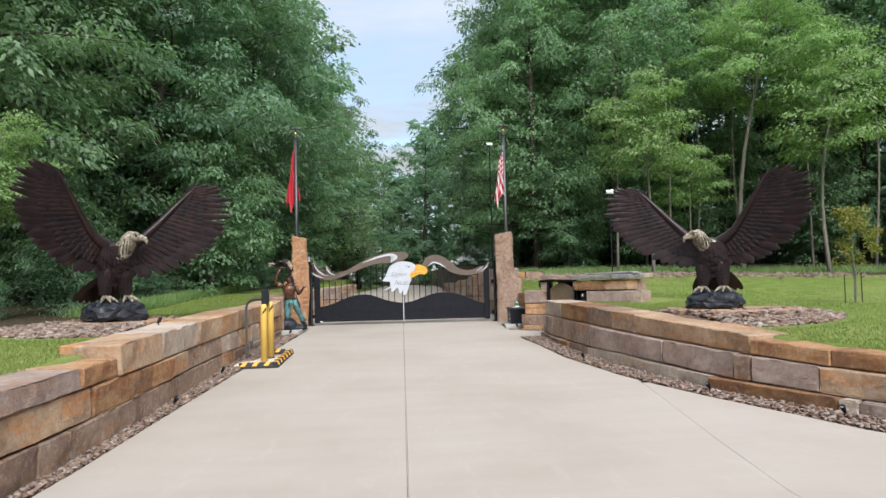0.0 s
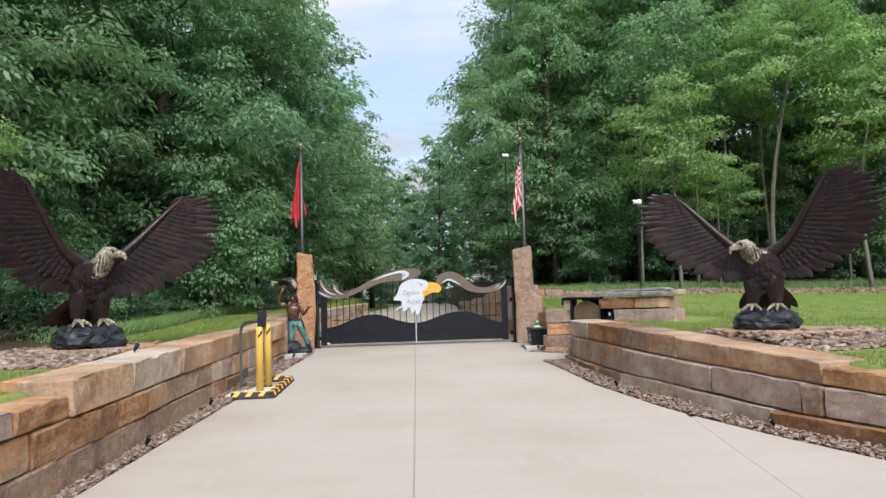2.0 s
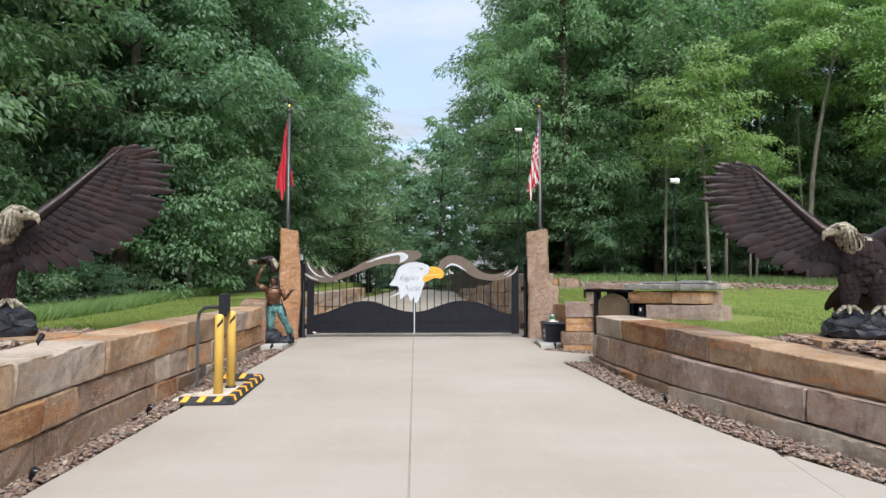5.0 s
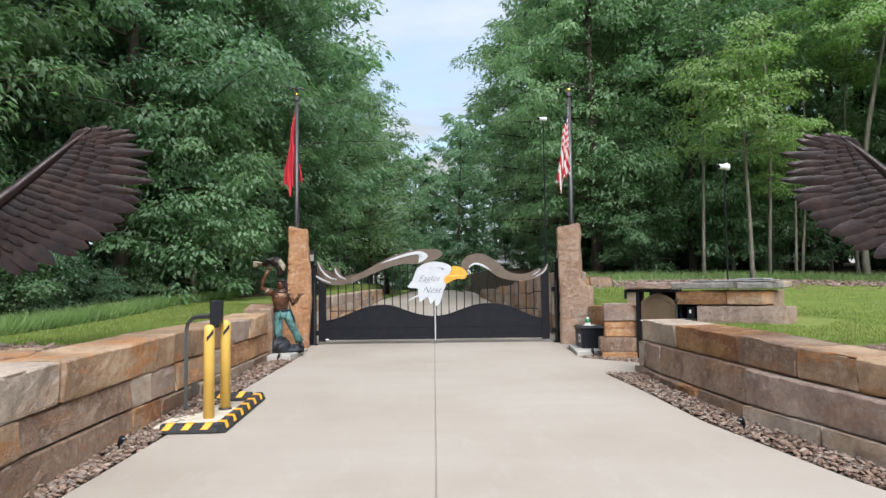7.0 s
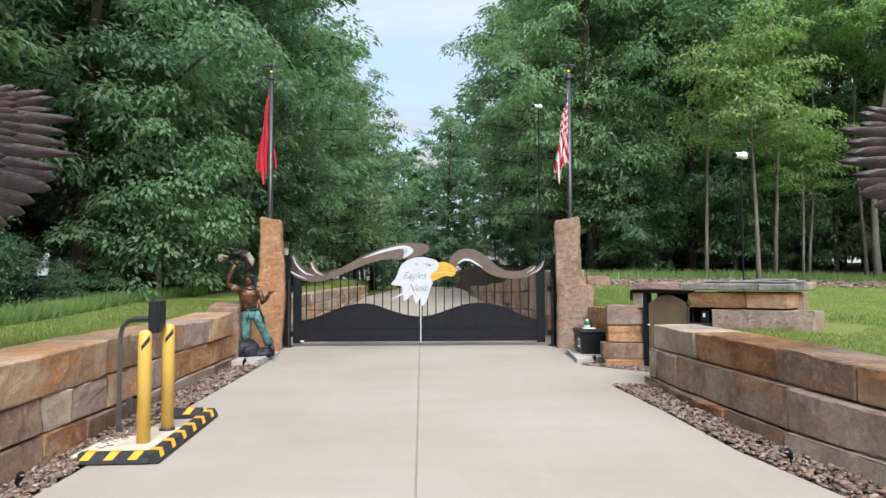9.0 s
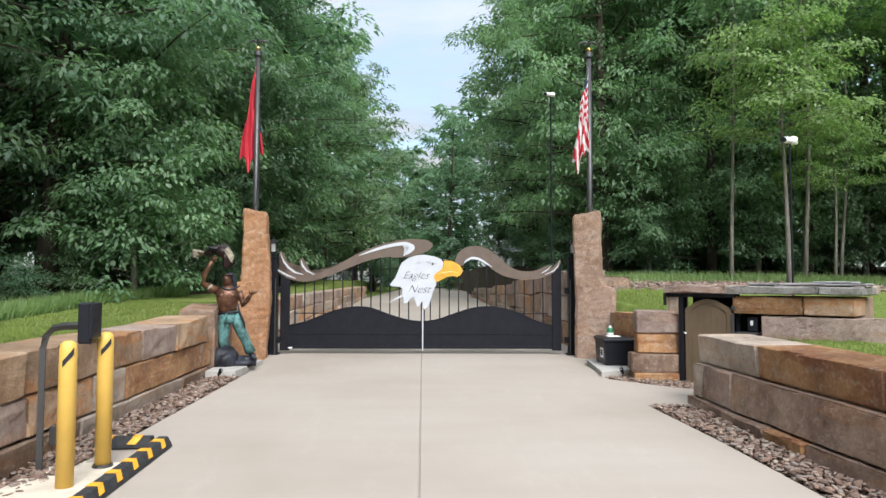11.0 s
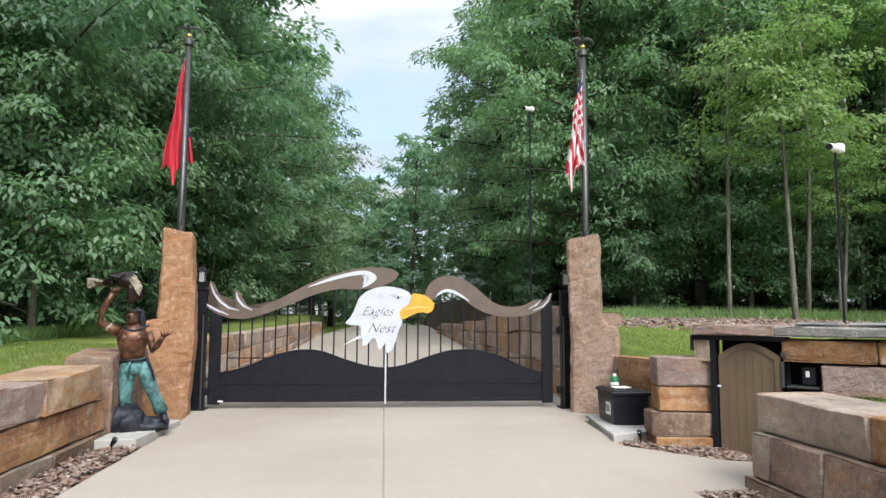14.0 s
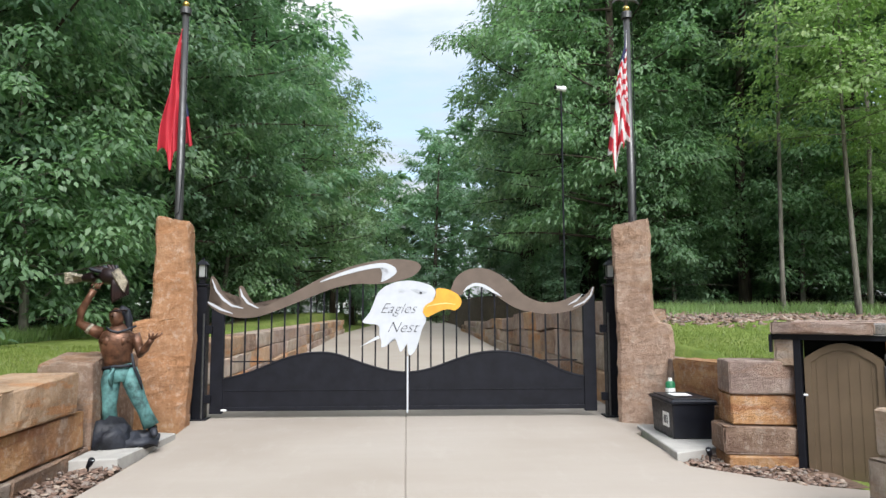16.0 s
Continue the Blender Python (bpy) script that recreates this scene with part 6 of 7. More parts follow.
# ---- bollards, kerb and keypad ----
def bollard(x, y, label):
    z = drive_z(y) + 0.012
    b = thing("bollard", pose(x, y, z), label, "bollard", "yellow bollards")
    bmesh_part("sleeve", lambda bm: tube(bm, [(0, 0, 0), (0, 0, 0.93), (0, 0, 0.975), (0, 0, 0.995)], [0.057, 0.057, 0.05, 0.025], 20), YELLOW_PLASTIC, b, "", True)
    bmesh_part("foot_ring", lambda bm: tube(bm, [(0, 0, -0.012), (0, 0, 0.014)], [0.075, 0.07], 18), GUNMETAL, b)
    for a0 in (20, 140, 260):
        def band(bm):
            prev = None
            for i in range(9):
                u = i / 8
                a = radians(a0 + 70 * u)
                lo, hi = 0.82 + 0.085 * u, 0.865 + 0.085 * u
                cur = [bm.verts.new((r * math.cos(a), r * math.sin(a), z_)) for r, z_ in ((0.0565, lo), (0.0595, lo), (0.0595, hi), (0.0565, hi))]
                if prev:
                    for k in range(4):
                        bm.faces.new((prev[k], prev[(k + 1) % 4], cur[(k + 1) % 4], cur[k]))
                else:
                    bm.faces.new(cur)
                prev = cur
            bm.faces.new(prev[::-1])
        bmesh_part("band", band, INK, b, "slanting black band")
    return b


bollard(-2.00, 11.98, "yellow plastic-sleeved bollard with black slanting bands")
bollard(-1.97, 12.50, "yellow plastic-sleeved bollard with black slanting bands")
low_slab("footing", [(-2.42, 11.56), (-1.80, 11.56), (-1.76, 12.9), (-2.38, 12.9)], 0.12, 0.222, PALE_PAD, "pale concrete footing under the bollards", "footing")


def rubber_kerb(p0, p1, n, label):
    """A wheel-stop kerb with a trapezoid section and slanting yellow marks."""
    a, b = Vector((*p0, 0)), Vector((*p1, 0))
    d = b - a
    L = d.length
    turn = math.degrees(math.atan2(d.y, d.x))
    zz, ze = drive_z(p0[1]), drive_z(p1[1])
    pitch = -math.degrees(math.atan2(ze - zz, L))
    k = thing("rubber_kerb", pose(a.x, a.y, zz + 0.006, 0, pitch, turn), label, "kerb", "rubber kerbs")

    def body(bm):
        sec = [(-0.075, 0), (0.075, 0), (0.068, 0.03), (0.038, 0.085), (-0.038, 0.085), (-0.068, 0.03)]
        r0 = [bm.verts.new((0.0, y, z)) for y, z in sec]
        r1 = [bm.verts.new((L, y, z)) for y, z in sec]
        for i in range(6):
            bm.faces.new((r0[i], r0[(i + 1) % 6], r1[(i + 1) % 6], r1[i]))
        bm.faces.new(r0[::-1])
        bm.faces.new(r1)
        bmesh.ops.recalc_face_normals(bm, faces=bm.faces)
        bmesh.ops.bevel(bm, geom=list(bm.edges), offset=0.006, segments=1, affect="EDGES")
    bmesh_part("body", body, SAFETY_BLACK, k)
    for i in range(n):
        x = L * (i + 0.5) / n
        for s in (-1, 1):
            def mark(bm):
                sh = 0.035 * s
                pts = [(x - 0.035 - sh * 0.2, s * 0.0345, 0.0875), (x + 0.035 - sh * 0.2, s * 0.0345, 0.0875), (x + 0.035 + sh, s * 0.069, 0.034), (x - 0.035 + sh, s * 0.069, 0.034)]
                nrm = Vector((0, s * 0.055, 0.035)).normalized()
                lo = [bm.verts.new(Vector(p) - nrm * 0.002) for p in pts]
                hi = [bm.verts.new(Vector(p) + nrm * 0.003) for p in pts]
                bm.faces.new(hi)
                bm.faces.new(lo[::-1])
                for q in range(4):
                    bm.faces.new((lo[q], lo[(q + 1) % 4], hi[(q + 1) % 4], hi[q]))
            bmesh_part("marking", mark, SAFETY_YELLOW, k, "orange-yellow reflective marking")
        bmesh_part("marking", lambda bm: box(bm, x, 0, 0.0865, 0.07, 0.066, 0.005), SAFETY_YELLOW, k, "orange-yellow reflective marking")
    return k


rubber_kerb((-2.32, 11.50), (-1.76, 11.50), 3, "black rubber kerb with orange-yellow markings")
rubber_kerb((-1.755, 11.44), (-1.70, 13.02), 6, "black rubber kerb with orange-yellow markings")
rubber_kerb((-2.24, 13.0), (-1.79, 13.02), 2, "black rubber kerb with orange-yellow markings")

key = thing("keypad_pedestal", pose(-2.37, 12.38, 0.17), "dark grey gooseneck pedestal with a gate keypad", "keypad pedestal")
bmesh_part("gooseneck", lambda bm: tube(bm, [(0, 0, 0), (0, 0, 0.95), (0.02, 0, 1.03), (0.075, -0.01, 1.09), (0.15, -0.015, 1.105), (0.27, -0.02, 1.11)], 0.028, 4), GUNMETAL, key, "square steel tube bent over at the top")
bmesh_part("keypad_box", lambda bm: box(bm, 0.33, -0.03, 1.13, 0.10, 0.12, 0.30, 0.012), PLASTIC_BLACK, key, "black keypad housing")
bmesh_part("side_hood", lambda bm: box(bm, 0.385, -0.04, 1.15, 0.03, 0.16, 0.26, 0.006), PLASTIC_BLACK, key)
bmesh_part("base_plate", lambda bm: box(bm, 0, 0, 0.012, 0.14, 0.14, 0.016, 0.003), GUNMETAL, key)
bmesh_part("junction_box", lambda bm: box(bm, 0.07, 0.06, 0.30, 0.05, 0.05, 0.14, 0.006), GUNMETAL, key)


# ---- storage box, stacked stones and utility enclosure ----
tote = thing("storage_box", pose(3.50, 17.46, 0.402, 0, 0, -4) @ Matrix.Diagonal((1, 1, 0.92, 1)), "black plastic storage box with white labels on a concrete pad", "storage box")


def tote_body(bm):
    vs = box(bm, 0, 0, 0.19, 0.44, 0.68, 0.38, 0.012)
    for v in vs:
        k = 0.93 + 0.07 * min(1, max(0, v.co.z / 0.38))
        v.co.x *= k
        v.co.y *= k


bmesh_part("body", tote_body, PLASTIC_BLACK, tote)
bmesh_part("lid", lambda bm: (box(bm, 0, 0, 0.40, 0.48, 0.72, 0.05, 0.014), box(bm, 0, 0, 0.43, 0.41, 0.64, 0.02, 0.008)), PLASTIC_BLACK, tote, "overhanging black lid")
bmesh_part("side_label", lambda bm: box(bm, -0.2145, -0.12, 0.19, 0.006, 0.19, 0.16, 0.001), LABEL_WHITE, tote, "square white label")
bmesh_part("label_print", lambda bm: [box(bm, -0.2185, -0.12 + 0.045 * i, 0.19, 0.003, 0.022, 0.09) for i in (-1, 0, 1)], INK, tote, "unreadable print bars")
bmesh_part("lid_label", lambda bm: box(bm, 0.0, 0.06, 0.4415, 0.20, 0.22, 0.004, 0.001), LABEL_WHITE, tote, "white paper label")

can = thing("spray_can", pose(3.60, 17.98, 0.78), "tall green and white can standing behind the storage box", "can")
bmesh_part("body", lambda bm: tube(bm, [(0, 0, -0.378), (0, 0, 0.10), (0, 0, 0.125)], [0.055, 0.055, 0.04], 14), GREEN_CAN, can, "", True)
bmesh_part("wrap", lambda bm: tube(bm, [(0, 0, -0.09), (0, 0, 0.05)], [0.057, 0.057], 14), LABEL_WHITE, can, "white wrap label")
bmesh_part("cap", lambda bm: tube(bm, [(0, 0, 0.12), (0, 0, 0.16)], [0.025, 0.02], 10), LABEL_WHITE, can)

stack = thing("stone_stack", Matrix(), "stack of four rough sandstone blocks beside the utility door", "stone stack")
for z0, h, x0, x1, y, st in ((0.20, 0.205, 3.40, 4.04, 16.30, "r"), (0.415, 0.24, 3.38, 4.04, 16.34, "b"), (0.665, 0.265, 3.48, 4.04, 16.38, "r"), (0.94, 0.30, 3.47, 4.04, 16.38, "m")):
    lay_block(stack, (x0, y), (x1, y - 0.13), z0, z0, h, h, 0.42, st, 1, 0.0, 0.012)
back_wall = thing("wall_back", Matrix(), "short wall of grey and rust stones behind the storage box", "stone wall", kind="structure")
for p0, p1, z0, h, st in (((3.66, 18.05), (3.86, 17.1), 0.3, 0.86, "r"), ((3.84, 17.09), (3.80, 16.38), 0.3, 0.86, "r"), ((3.70, 18.75), (3.66, 18.06), 0.3, 0.5, "g"), ((3.70, 18.75), (3.66, 18.06), 0.81, 0.33, "m"), ((3.74, 19.5), (3.70, 18.76), 0.3, 0.5, "g"), ((3.74, 19.5), (3.70, 18.76), 0.81, 0.33, "t")):
    lay_block(back_wall, p0, p1, z0, z0, h, h, 0.35, st, 1)

ENC = pose(4.02, 16.18, 0, 0, 0, math.degrees(math.atan2(-1.88, 1.75)))      # x along the front, y into the bank
enc = thing("utility_enclosure", ENC, "low stone utility enclosure with slab roof and brown arched door", "enclosure")


def enc_block(x0, x1, z0, h, st, depth=0.5, y=0.0, amp=0.018):
    verts, faces = rough_block(wall_rng, x1 - x0, depth, h, amp=amp)
    me = mesh_of("stone_slab", [v + Vector((x0, y, z0)) for v in verts], faces, STONES[st])
    return part("stone_slab", me, None, enc)


enc_block(1.02, 2.38, 0.92, 0.29, "m")
enc_block(0.68, 1.50, 1.235, 0.215, "r")
enc_block(1.51, 2.06, 1.235, 0.215, "t")
enc_block(1.3, 2.04, 0.92, 0.53, "b", 0.5, 0.51)
enc_block(-0.20, 0.0, 1.20, 0.27, "g", 0.25, -0.02)
enc_block(1.05, 2.3, 0.30, 0.60, "b", 0.4, 0.06)
for x0, x1, y0, z, h, st in ((-0.20, 0.62, -0.10, 1.485, 0.105, "m"), (0.60, 1.68, -0.06, 1.48, 0.10, "s"), (1.69, 2.14, -0.04, 1.475, 0.10, "s"), (-0.2, 0.9, 0.62, 1.48, 0.12, "m"), (0.92, 2.05, 0.62, 1.48, 0.11, "g")):
    enc_block(x0, x1, z, h, st, 0.74, y0, 0.014)
for x0, x1, y0, z in ((1.25, 1.75, 0.15, 1.592), (1.72, 2.16, 0.1, 1.585), (1.5, 1.95, 0.4, 1.61), (0.7, 1.1, 0.5, 1.592)):
    verts, faces = rough_block(wall_rng, x1 - x0, 0.4, 0.03, nx=4, amp=0.008)
    part("roof_slate", mesh_of("roof_slate", [v + Vector((x0, y0, z)) for v in verts], faces, SLATE), None, enc, "loose dark slate")
bmesh_part("lintel", lambda bm: box(bm, 0.26, 0.05, 1.465, 0.94, 0.16, 0.065, 0.004), BLACK_METAL, enc, "black steel lintel")
bmesh_part("jamb", lambda bm: box(bm, 0.005, 0.02, 0.83, 0.06, 0.10, 1.26, 0.004), BLACK_METAL, enc)
bmesh_part("jamb", lambda bm: box(bm, 0.70, 0.14, 0.83, 0.04, 0.06, 1.24, 0.004), BLACK_METAL, enc)
bmesh_part("interior_back", lambda bm: box(bm, 0.6, 0.62, 0.83, 1.4, 0.04, 1.24), BLACK_METAL, enc)
bmesh_part("packing", lambda bm: box(bm, 1.45, 0.33, 1.19, 0.8, 0.34, 0.54), ROCK_DARK, enc, "dark packing behind the slabs")
bmesh_part("drip_edge", lambda bm: box(bm, -0.20, -0.06, 1.40, 0.02, 0.06, 0.16, 0.002), BLACK_METAL, enc)


def arch(x0, x1, z0, zs, rise, n=14):
    return [(x0, z0)] + [(x0 + (x1 - x0) * i / n, zs + rise * math.sin(math.pi * i / n)) for i in range(n + 1)] + [(x1, z0)]


door = bmesh_part("door", lambda bm: plate(bm, arch(0.05, 0.66, 0.24, 1.27, 0.14), 0.02, 0.06), DOOR_BROWN, enc, "taupe brown arched door, closed")


def door_rim(bm):
    o, i = arch(0.05, 0.66, 0.24, 1.27, 0.14), arch(0.105, 0.605, 0.24, 1.235, 0.12)
    a = [bm.verts.new((x, 0.008, z)) for x, z in o]
    b = [bm.verts.new((x, 0.008, z)) for x, z in i]
    c = [bm.verts.new((x, 0.0195, z)) for x, z in o]
    d = [bm.verts.new((x, 0.0195, z)) for x, z in i]
    for k in range(len(o) - 1):
        bm.faces.new((a[k], a[k + 1], b[k + 1], b[k]))
        bm.faces.new((a[k], c[k], c[k + 1], a[k + 1]))
        bm.faces.new((b[k], b[k + 1], d[k + 1], d[k]))


bmesh_part("door_frame_rim", door_rim, DOOR_BROWN, door)
for i in range(6):
    bmesh_part("door_bead", lambda bm: box(bm, 0.145 + 0.084 * i, 0.0185, 0.77, 0.004, 0.0045, 0.98, 0.001), DOOR_BROWN, door)
bmesh_part("hinge_plate", lambda bm: box(bm, 0.045, 0.005, 0.95, 0.05, 0.012, 0.02, 0.003), CAMERA_WHITE, door, "bright metal latch")
bmesh_part("latch_hardware", lambda bm: (box(bm, 0.675, 0.02, 1.10, 0.03, 0.05, 0.26, 0.006), box(bm, 0.69, 0.02, 1.3, 0.05, 0.06, 0.06, 0.01)), GUNMETAL, door)
ctl = thing("control_box", ENC @ pose(0.88, 0.10, 1.0, 0, 0, 0), "black control box with a white switch on a small shelf", "control box")
bmesh_part("shelf", lambda bm: box(bm, -0.02, -0.03, -0.012, 0.28, 0.22, 0.02, 0.003), GUNMETAL, ctl)
bmesh_part("housing", lambda bm: box(bm, 0.02, 0.03, 0.095, 0.13, 0.12, 0.18, 0.01), PLASTIC_BLACK, ctl)
bmesh_part("switch_plate", lambda bm: box(bm, 0.01, -0.033, 0.115, 0.035, 0.008, 0.06, 0.003), LABEL_WHITE, ctl, "white switch plate")


# ---- camera masts and spot lights ----
def camera_mast(x, y, z_top, label, r=0.03):
    z = ground_z(x, y)
    m = thing("camera_mast", pose(x, y, z - 0.05), label, "camera mast", "camera masts")
    h = z_top - z + 0.05
    bmesh_part("pole", lambda bm: tube(bm, [(0, 0, 0), (0, 0, h - 0.05)], r, 10), BLACK_METAL, m)
    bmesh_part("housing", lambda bm: (tube(bm, [(-0.14, -0.1, h - 0.01), (-0.04, -0.03, h + 0.0), (0.10, 0.05, h + 0.02)], [0.042, 0.046, 0.042], 10), tube(bm, [(0.05, 0, h - 0.05), (0.05, 0, h + 0.04), (0.05, 0, h + 0.06)], [0.06, 0.06, 0.025], 12)), CAMERA_WHITE, m, "white camera housings", True)
    bmesh_part("lens", lambda bm: tube(bm, [(-0.165, -0.118, h - 0.012), (-0.138, -0.098, h - 0.01)], [0.035, 0.04], 10), PLASTIC_BLACK, m)
    return m


camera_mast(3.97, 23.9, 6.36, "slim black mast with a small white camera", 0.02)
camera_mast(5.68, 16.34, 3.62, "slim dark mast with a white security camera", 0.014)


def spot_light(x, y, z, turn, label="small dark landscape spot light on a spike in the gravel"):
    s = thing("spot_light", pose(x, y, z, 0, 0, turn) @ Matrix.Diagonal((0.68, 0.68, 0.68, 1)), label, "spot light", "landscape lights")
    bmesh_part("spike", lambda bm: tube(bm, [(0, 0, -0.06), (0, 0, 0.07)], [0.008, 0.012], 6), BLACK_METAL, s)
    bmesh_part("barrel", lambda bm: tube(bm, [(0, 0.015, 0.055), (0, -0.02, 0.10), (0, -0.06, 0.16), (0, -0.065, 0.165)], [0.022, 0.034, 0.04, 0.034], 10), BLACK_METAL, s, "", True)
    bmesh_part("lens", lambda bm: tube(bm, [(0, -0.058, 0.157), (0, -0.062, 0.163)], [0.034, 0.03], 10), GLASS, s)
    return s


for x, y, turn in ((-2.45, 10.85, 60), (-2.50, 8.6, 60), (-2.15, 16.45, 60), (3.30, 11.05, -60), (3.98, 8.1, -60), (4.62, 6.55, -60), (3.28, 16.4, -40)):
    spot_light(x, y, drive_z(y) + 0.02, turn)
spot_light(-3.05, 9.75, ground_z(-3.05, 9.75) + 0.02, 150)
spot_light(4.75, 9.1, ground_z(4.75, 9.1) + 0.0, 180)


# ---- gravel ----
def chips(name, places, size, label, mat=GRAVEL, seed=3, zlift=0.0):
    """Loose angular stones joined into one sheet of stuff."""
    rng = np.random.default_rng(seed)
    ico = np.array([(-1, -1, -0.6), (1, -1, -0.5), (1, 1, -0.6), (-1, 1, -0.5), (-0.7, -0.6, 0.6), (0.75, -0.7, 0.45), (0.6, 0.8, 0.6), (-0.8, 0.6, 0.4)], dtype=float)
    quads = np.array([(3, 2, 1, 0), (4, 5, 6, 7), (0, 1, 5, 4), (1, 2, 6, 5), (2, 3, 7, 6), (3, 0, 4, 7)])
    vs, fs = [], []
    for k, (x, y, z) in enumerate(places):
        s = size * rng.uniform(0.5, 1.25) * np.array([rng.uniform(0.8, 1.5), rng.uniform(0.6, 1.0), rng.uniform(0.3, 0.6)])
        p = (ico + rng.normal(0, 0.16, ico.shape)) * s
        a, t = rng.uniform(0, 6.28), rng.normal(0, 0.35)
        ca, sa, ct, st = math.cos(a), math.sin(a), math.cos(t), math.sin(t)
        p = p @ np.array([[ct, 0, st], [0, 1, 0], [-st, 0, ct]]).T
        p = p @ np.array([[ca, -sa, 0], [sa, ca, 0], [0, 0, 1]]).T
        vs.append(p + np.array([x, y, z + zlift]))
        fs.append(quads + 8 * k)
    v, f = np.concatenate(vs), np.concatenate(fs)
    me = bpy.data.meshes.new(name)
    me.vertices.add(len(v)); me.vertices.foreach_set("co", v.reshape(-1))
    me.loops.add(f.size); me.loops.foreach_set("vertex_index", f.reshape(-1).astype(np.int32))
    me.polygons.add(len(f)); me.polygons.foreach_set("loop_start", np.arange(0, f.size, 4, dtype=np.int32))
    me.materials.append(mat)
    me.update(calc_edges=True)
    return tagged(new(name, me), label, "gravel", kind="stuff")


def soil_strip(name, xl, xr, y0, y1, zf, n=40):
    verts, faces = [], []
    for i in range(n + 1):
        y = y0 + (y1 - y0) * i / n
        for k in range(4):
            u = k / 3
            verts.append((xl(y) + (xr(y) - xl(y)) * u, y, zf(y)))
    for i in range(n):
        for k in range(3):
            faces.append((i * 4 + k, i * 4 + k + 1, (i + 1) * 4 + k + 1, (i + 1) * 4 + k))
    return tagged(new(name, mesh_of(name, verts, faces, DIRT)), "brown soil bed under the gravel", "soil", kind="structure")


soil_strip("soil_left", lambda y: left_face(y) - 0.15, lambda y: left_edge(y) - 0.004, -3, 17.6, lambda y: drive_z(y) - 0.022)
soil_strip("soil_right", lambda y: right_edge(y) + 0.004, lambda y: right_face(y) + 0.15, 1, 14.55, lambda y: drive_z(y) - 0.022)
soil_strip("soil_notch", lambda y: 3.0 + max(0, 0.9 * (16.35 - y)), lambda y: 4.2, 15.56, 16.8, lambda y: drive_z(y) - 0.018, 10)
g_rng = np.random.default_rng(12)
pl = []
for k in range(5600):
    y = g_rng.uniform(2.5, 16.6)
    x0, x1 = left_face(y), left_edge(y)
    pl.append((g_rng.uniform(x0 - 0.02, x1 - 0.02), y, drive_z(y) + g_rng.uniform(-0.015, 0.03)))
chips("gravel", pl, 0.026, "brown broken stone gravel along the wall foot")
pl = []
for k in range(5000):
    y = g_rng.uniform(2.5, 14.5)
    x0, x1 = right_edge(y), right_face(y)
    pl.append((g_rng.uniform(x0 + 0.02, x1 + 0.02), y, drive_z(y) + g_rng.uniform(-0.015, 0.03)))
for k in range(420):
    y = g_rng.uniform(15.6, 16.7)
    x0 = 3.0 + max(0, 0.9 * (16.35 - y)) + 0.04
    pl.append((g_rng.uniform(min(x0, 3.9), 4.05), y, drive_z(y) + g_rng.uniform(-0.02, 0.012)))
chips("gravel", pl, 0.026, "brown broken stone gravel along the curved wall foot", seed=4)
for cx, cy, rx, ry, zp, sd in ((5.4, 10.1, 1.5, 1.35, PAD_R, 5), (-3.8, 10.05, 1.4, 1.55, PAD_L, 6)):
    # soil mound under the loose stones
    mv, mf = [], []
    for i in range(9):
        for k in range(28):
            a, r = 2 * math.pi * k / 28, i / 8
            x, y = cx + rx * r * math.cos(a), cy + ry * r * math.sin(a)
            if cx < 0:
                x = min(x, left_face(y) - 0.55)
            else:
                x = max(x, right_face(y) + 0.6)
            g0 = ground_z(x, y)
            mv.append((x, y, g0 - 0.03 + max(0.0, (zp - 0.04 - g0)) * min(1, 2.6 * (1 - r)) + 0.01))
    for i in range(8):
        for k in range(28):
            mf.append((i * 28 + k, i * 28 + (k + 1) % 28, (i + 1) * 28 + (k + 1) % 28, (i + 1) * 28 + k))
    tagged(new("soil_mound", mesh_of("soil_mound", mv, [f[::-1] for f in mf], DIRT, True)), "brown soil mound under the statue gravel", "soil", kind="structure")
    pl = []
    for k in range(5200):
        a, r = g_rng.uniform(0, 6.283), g_rng.uniform(0, 1) ** 0.5
        x, y = cx + rx * r * math.cos(a), cy + ry * r * math.sin(a)
        if not (left_face(y) - 0.6 > x or x > right_face(y) + 0.75):
            continue
        if ((x - cx) / 0.78) ** 2 + ((y - cy - 0.3) / 0.72) ** 2 < 1:
            continue
        heap = (zp - 0.04 - ground_z(x, y)) * min(1, 2.6 * (1 - r)) + 0.03 * (1 - r)
        pl.append((x, y, ground_z(x, y) + max(0.0, heap) * g_rng.uniform(0.75, 1.0) + 0.01))
    chips("gravel", pl, 0.045, "heaped brown and tan gravel round the statue base", seed=sd)


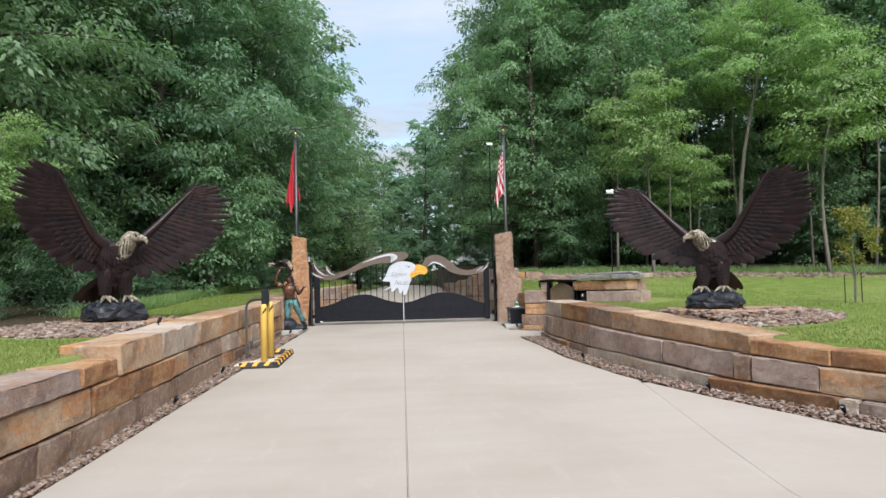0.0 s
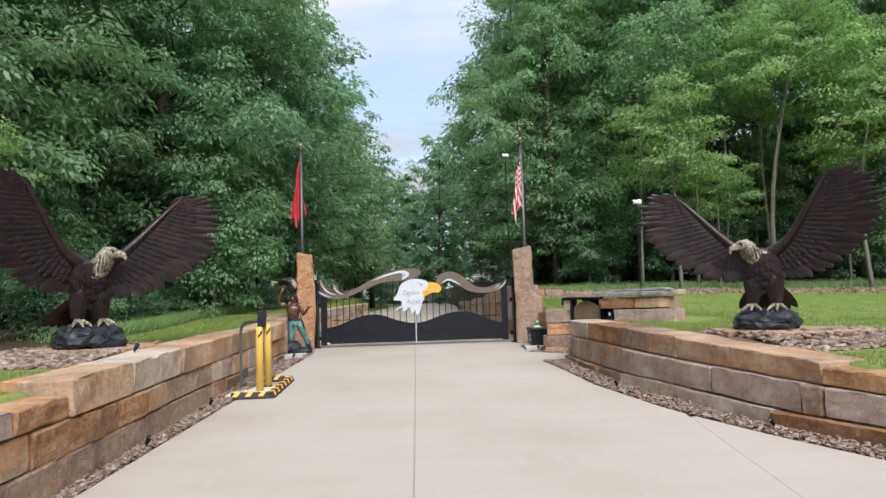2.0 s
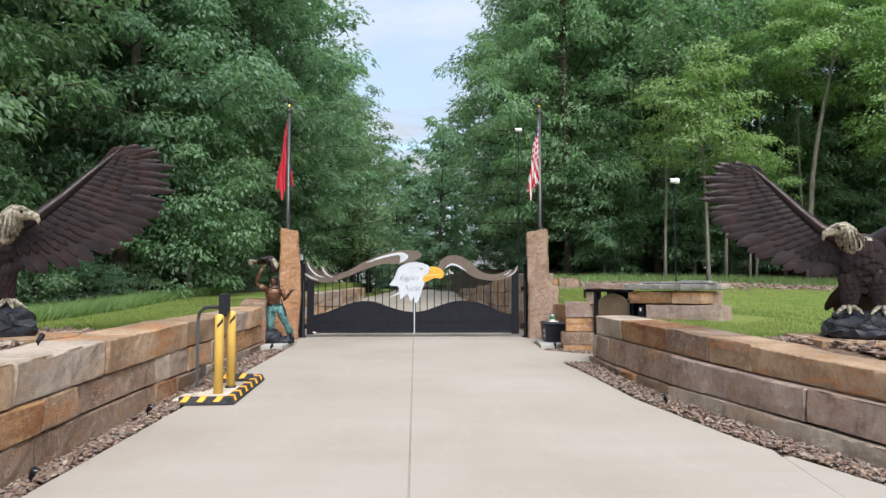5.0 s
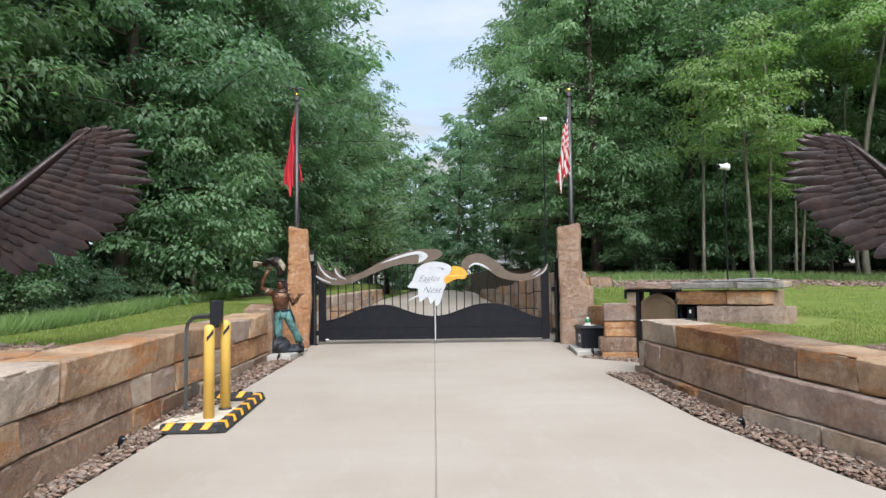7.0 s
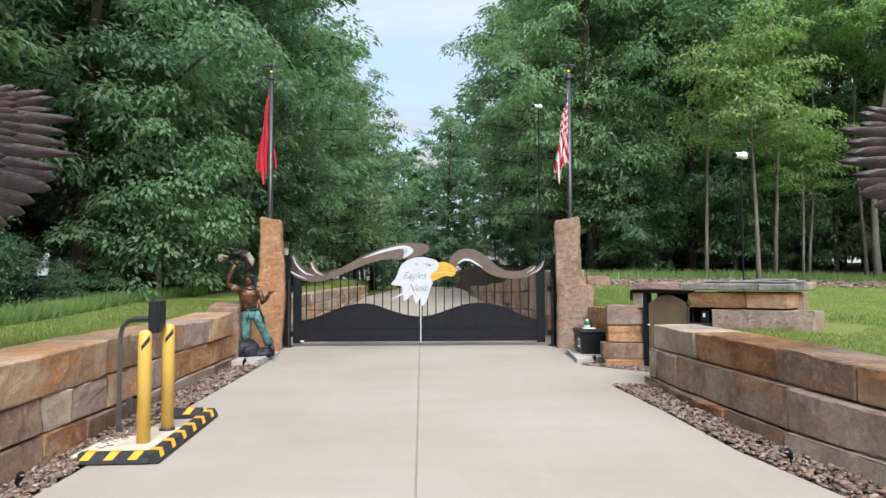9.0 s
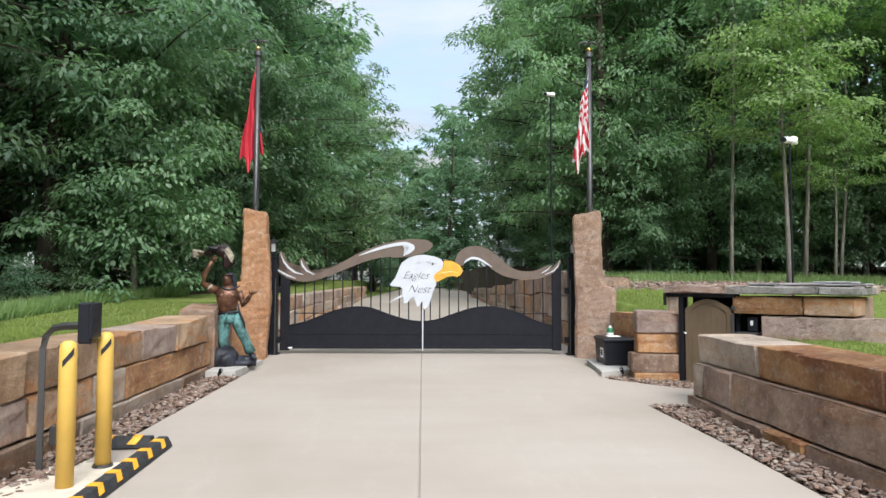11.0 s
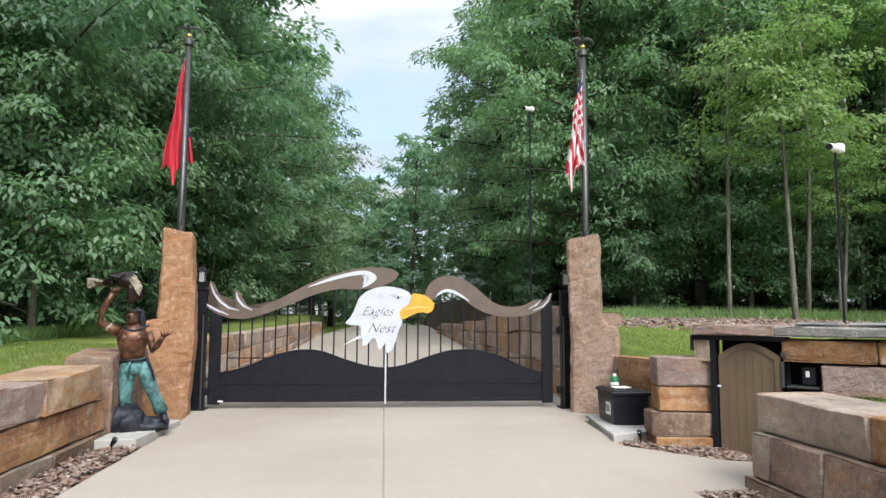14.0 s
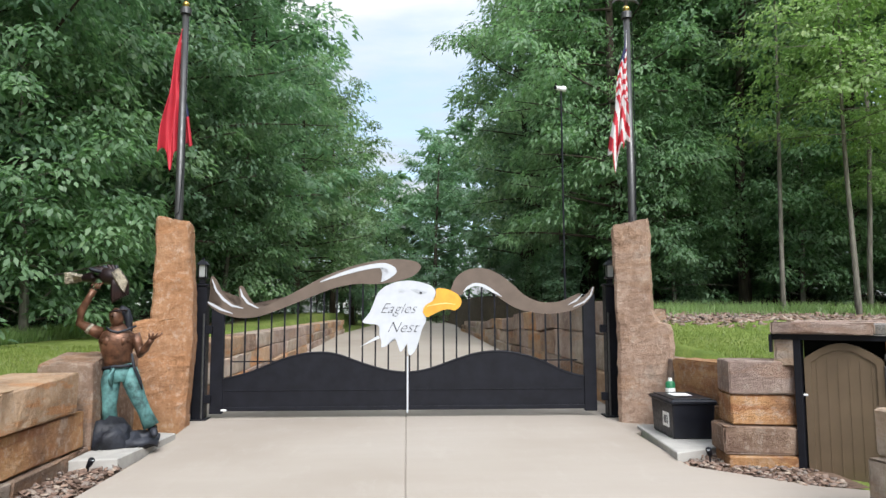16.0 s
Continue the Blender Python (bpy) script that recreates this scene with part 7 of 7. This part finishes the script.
# ---- lawn ----
def blades(name, n, place, height, width, mat, label, seed):
    rng = np.random.default_rng(seed)
    pts = []
    while len(pts) < n:
        p = place(rng)
        if p is not None:
            pts.append(p)
    p = np.array(pts)
    a = rng.uniform(0, 6.283, n)
    h = height * rng.uniform(0.5, 1.4, n)
    lean = rng.normal(0, 0.4, (n, 2)) * h[:, None]
    v = np.empty((n, 3, 3))
    dx, dy = np.cos(a) * width, np.sin(a) * width
    v[:, 0] = p + np.stack([dx, dy, 0 * dx - 0.01], 1)
    v[:, 1] = p - np.stack([dx, dy, 0 * dx + 0.01], 1)
    v[:, 2] = p + np.stack([lean[:, 0], lean[:, 1], h], 1)
    me = bpy.data.meshes.new(name)
    me.vertices.add(n * 3); me.vertices.foreach_set("co", v.reshape(-1))
    me.loops.add(n * 3); me.loops.foreach_set("vertex_index", np.arange(n * 3, dtype=np.int32))
    me.polygons.add(n); me.polygons.foreach_set("loop_start", np.arange(0, n * 3, 3, dtype=np.int32))
    me.materials.append(mat)
    me.update(calc_edges=True)
    return tagged(new(name, me), label, "grass", kind="stuff")


def lawn_spot(rng):
    if rng.random() < 0.45:
        y = rng.uniform(4, 20)
        x = left_face(y) - 0.5 - rng.exponential(1.6)
        if x < np.interp(y, [7, 9, 11, 14, 17, 20, 24], [-6.2, -5.3, -4.8, -4.8, -4.9, -4.9, -3.6]) + 0.3 * rng.normal() or (x + 3.8) ** 2 / 1.9 + (y - 10.0) ** 2 / 2.8 < 1:
            return None
    else:
        y = rng.uniform(5.5, 24)
        x = right_line(y) + 0.55 + rng.exponential(2.4)
        if x > 16 or (x - 5.35) ** 2 / 2.7 + (y - 10.1) ** 2 / 2.6 < 1:
            return None
        ex, ey = x - 3.95, y - 16.05
        u, w = ex * 0.681 - ey * 0.732, ex * 0.732 + ey * 0.681
        if -0.4 < u < 2.75 and -0.1 < w < 1.4:
            return None
        if 16 < y < 19.5 and x < 4.1:
            return None
        if y > np.interp(x, [3, 6, 10, 16], [21.7, 21.4, 21.0, 19.2]) + rng.normal(0, 0.25):
            return None
    return (x, y, ground_z(x, y))


blades("grass", 90000, lawn_spot, 0.032, 0.006, GRASS, "short mown green grass", 2)


def weed_spot(rng):
    if rng.random() < 0.5:
        y = rng.uniform(12.5, 22)
        x = np.interp(y, [7, 9, 11, 14, 17, 20, 24], [-6.2, -5.3, -4.8, -4.8, -4.9, -4.9, -3.6]) - abs(rng.normal(0.1, 0.3))
    else:
        x = rng.uniform(4.2, 20)
        y = np.interp(x, [3, 6, 10, 16, 24], [23.6, 23.4, 23.0, 20.8, 16.0]) + rng.normal(0.6, 0.5)
    return (x, y, ground_z(x, y))


blades("weeds", 24000, weed_spot, 0.19, 0.010, LEAF_BRIGHT, "tall weeds and wild grass along the wood edge", 9)


# ---- rubble bank at the top of the lawn ----
bank = thing("rubble_bank_wall", Matrix(), "low row of rust sandstone blocks on the bank", "stone wall", kind="structure")
for x0, x1, st in ((3.95, 4.75, "r"), (4.77, 5.35, "b")):
    zb = ground_z((x0 + x1) / 2, 22.2) - 0.1
    lay_block(bank, (x0, 22.2), (x1, 22.15), zb, zb, 0.34, 0.32, 0.45, st, 1)
pl = []
for k in range(2600):
    x = g_rng.uniform(4.0, 15)
    y = np.interp(x, [3, 6, 10, 16], [22.6, 22.3, 21.9, 20.1]) + g_rng.normal(0.3, 0.7)
    pl.append((x, y, ground_z(x, y) + 0.01))
chips("rubble", pl, 0.05, "scattered brown rubble and leaf litter on the bank", seed=15)
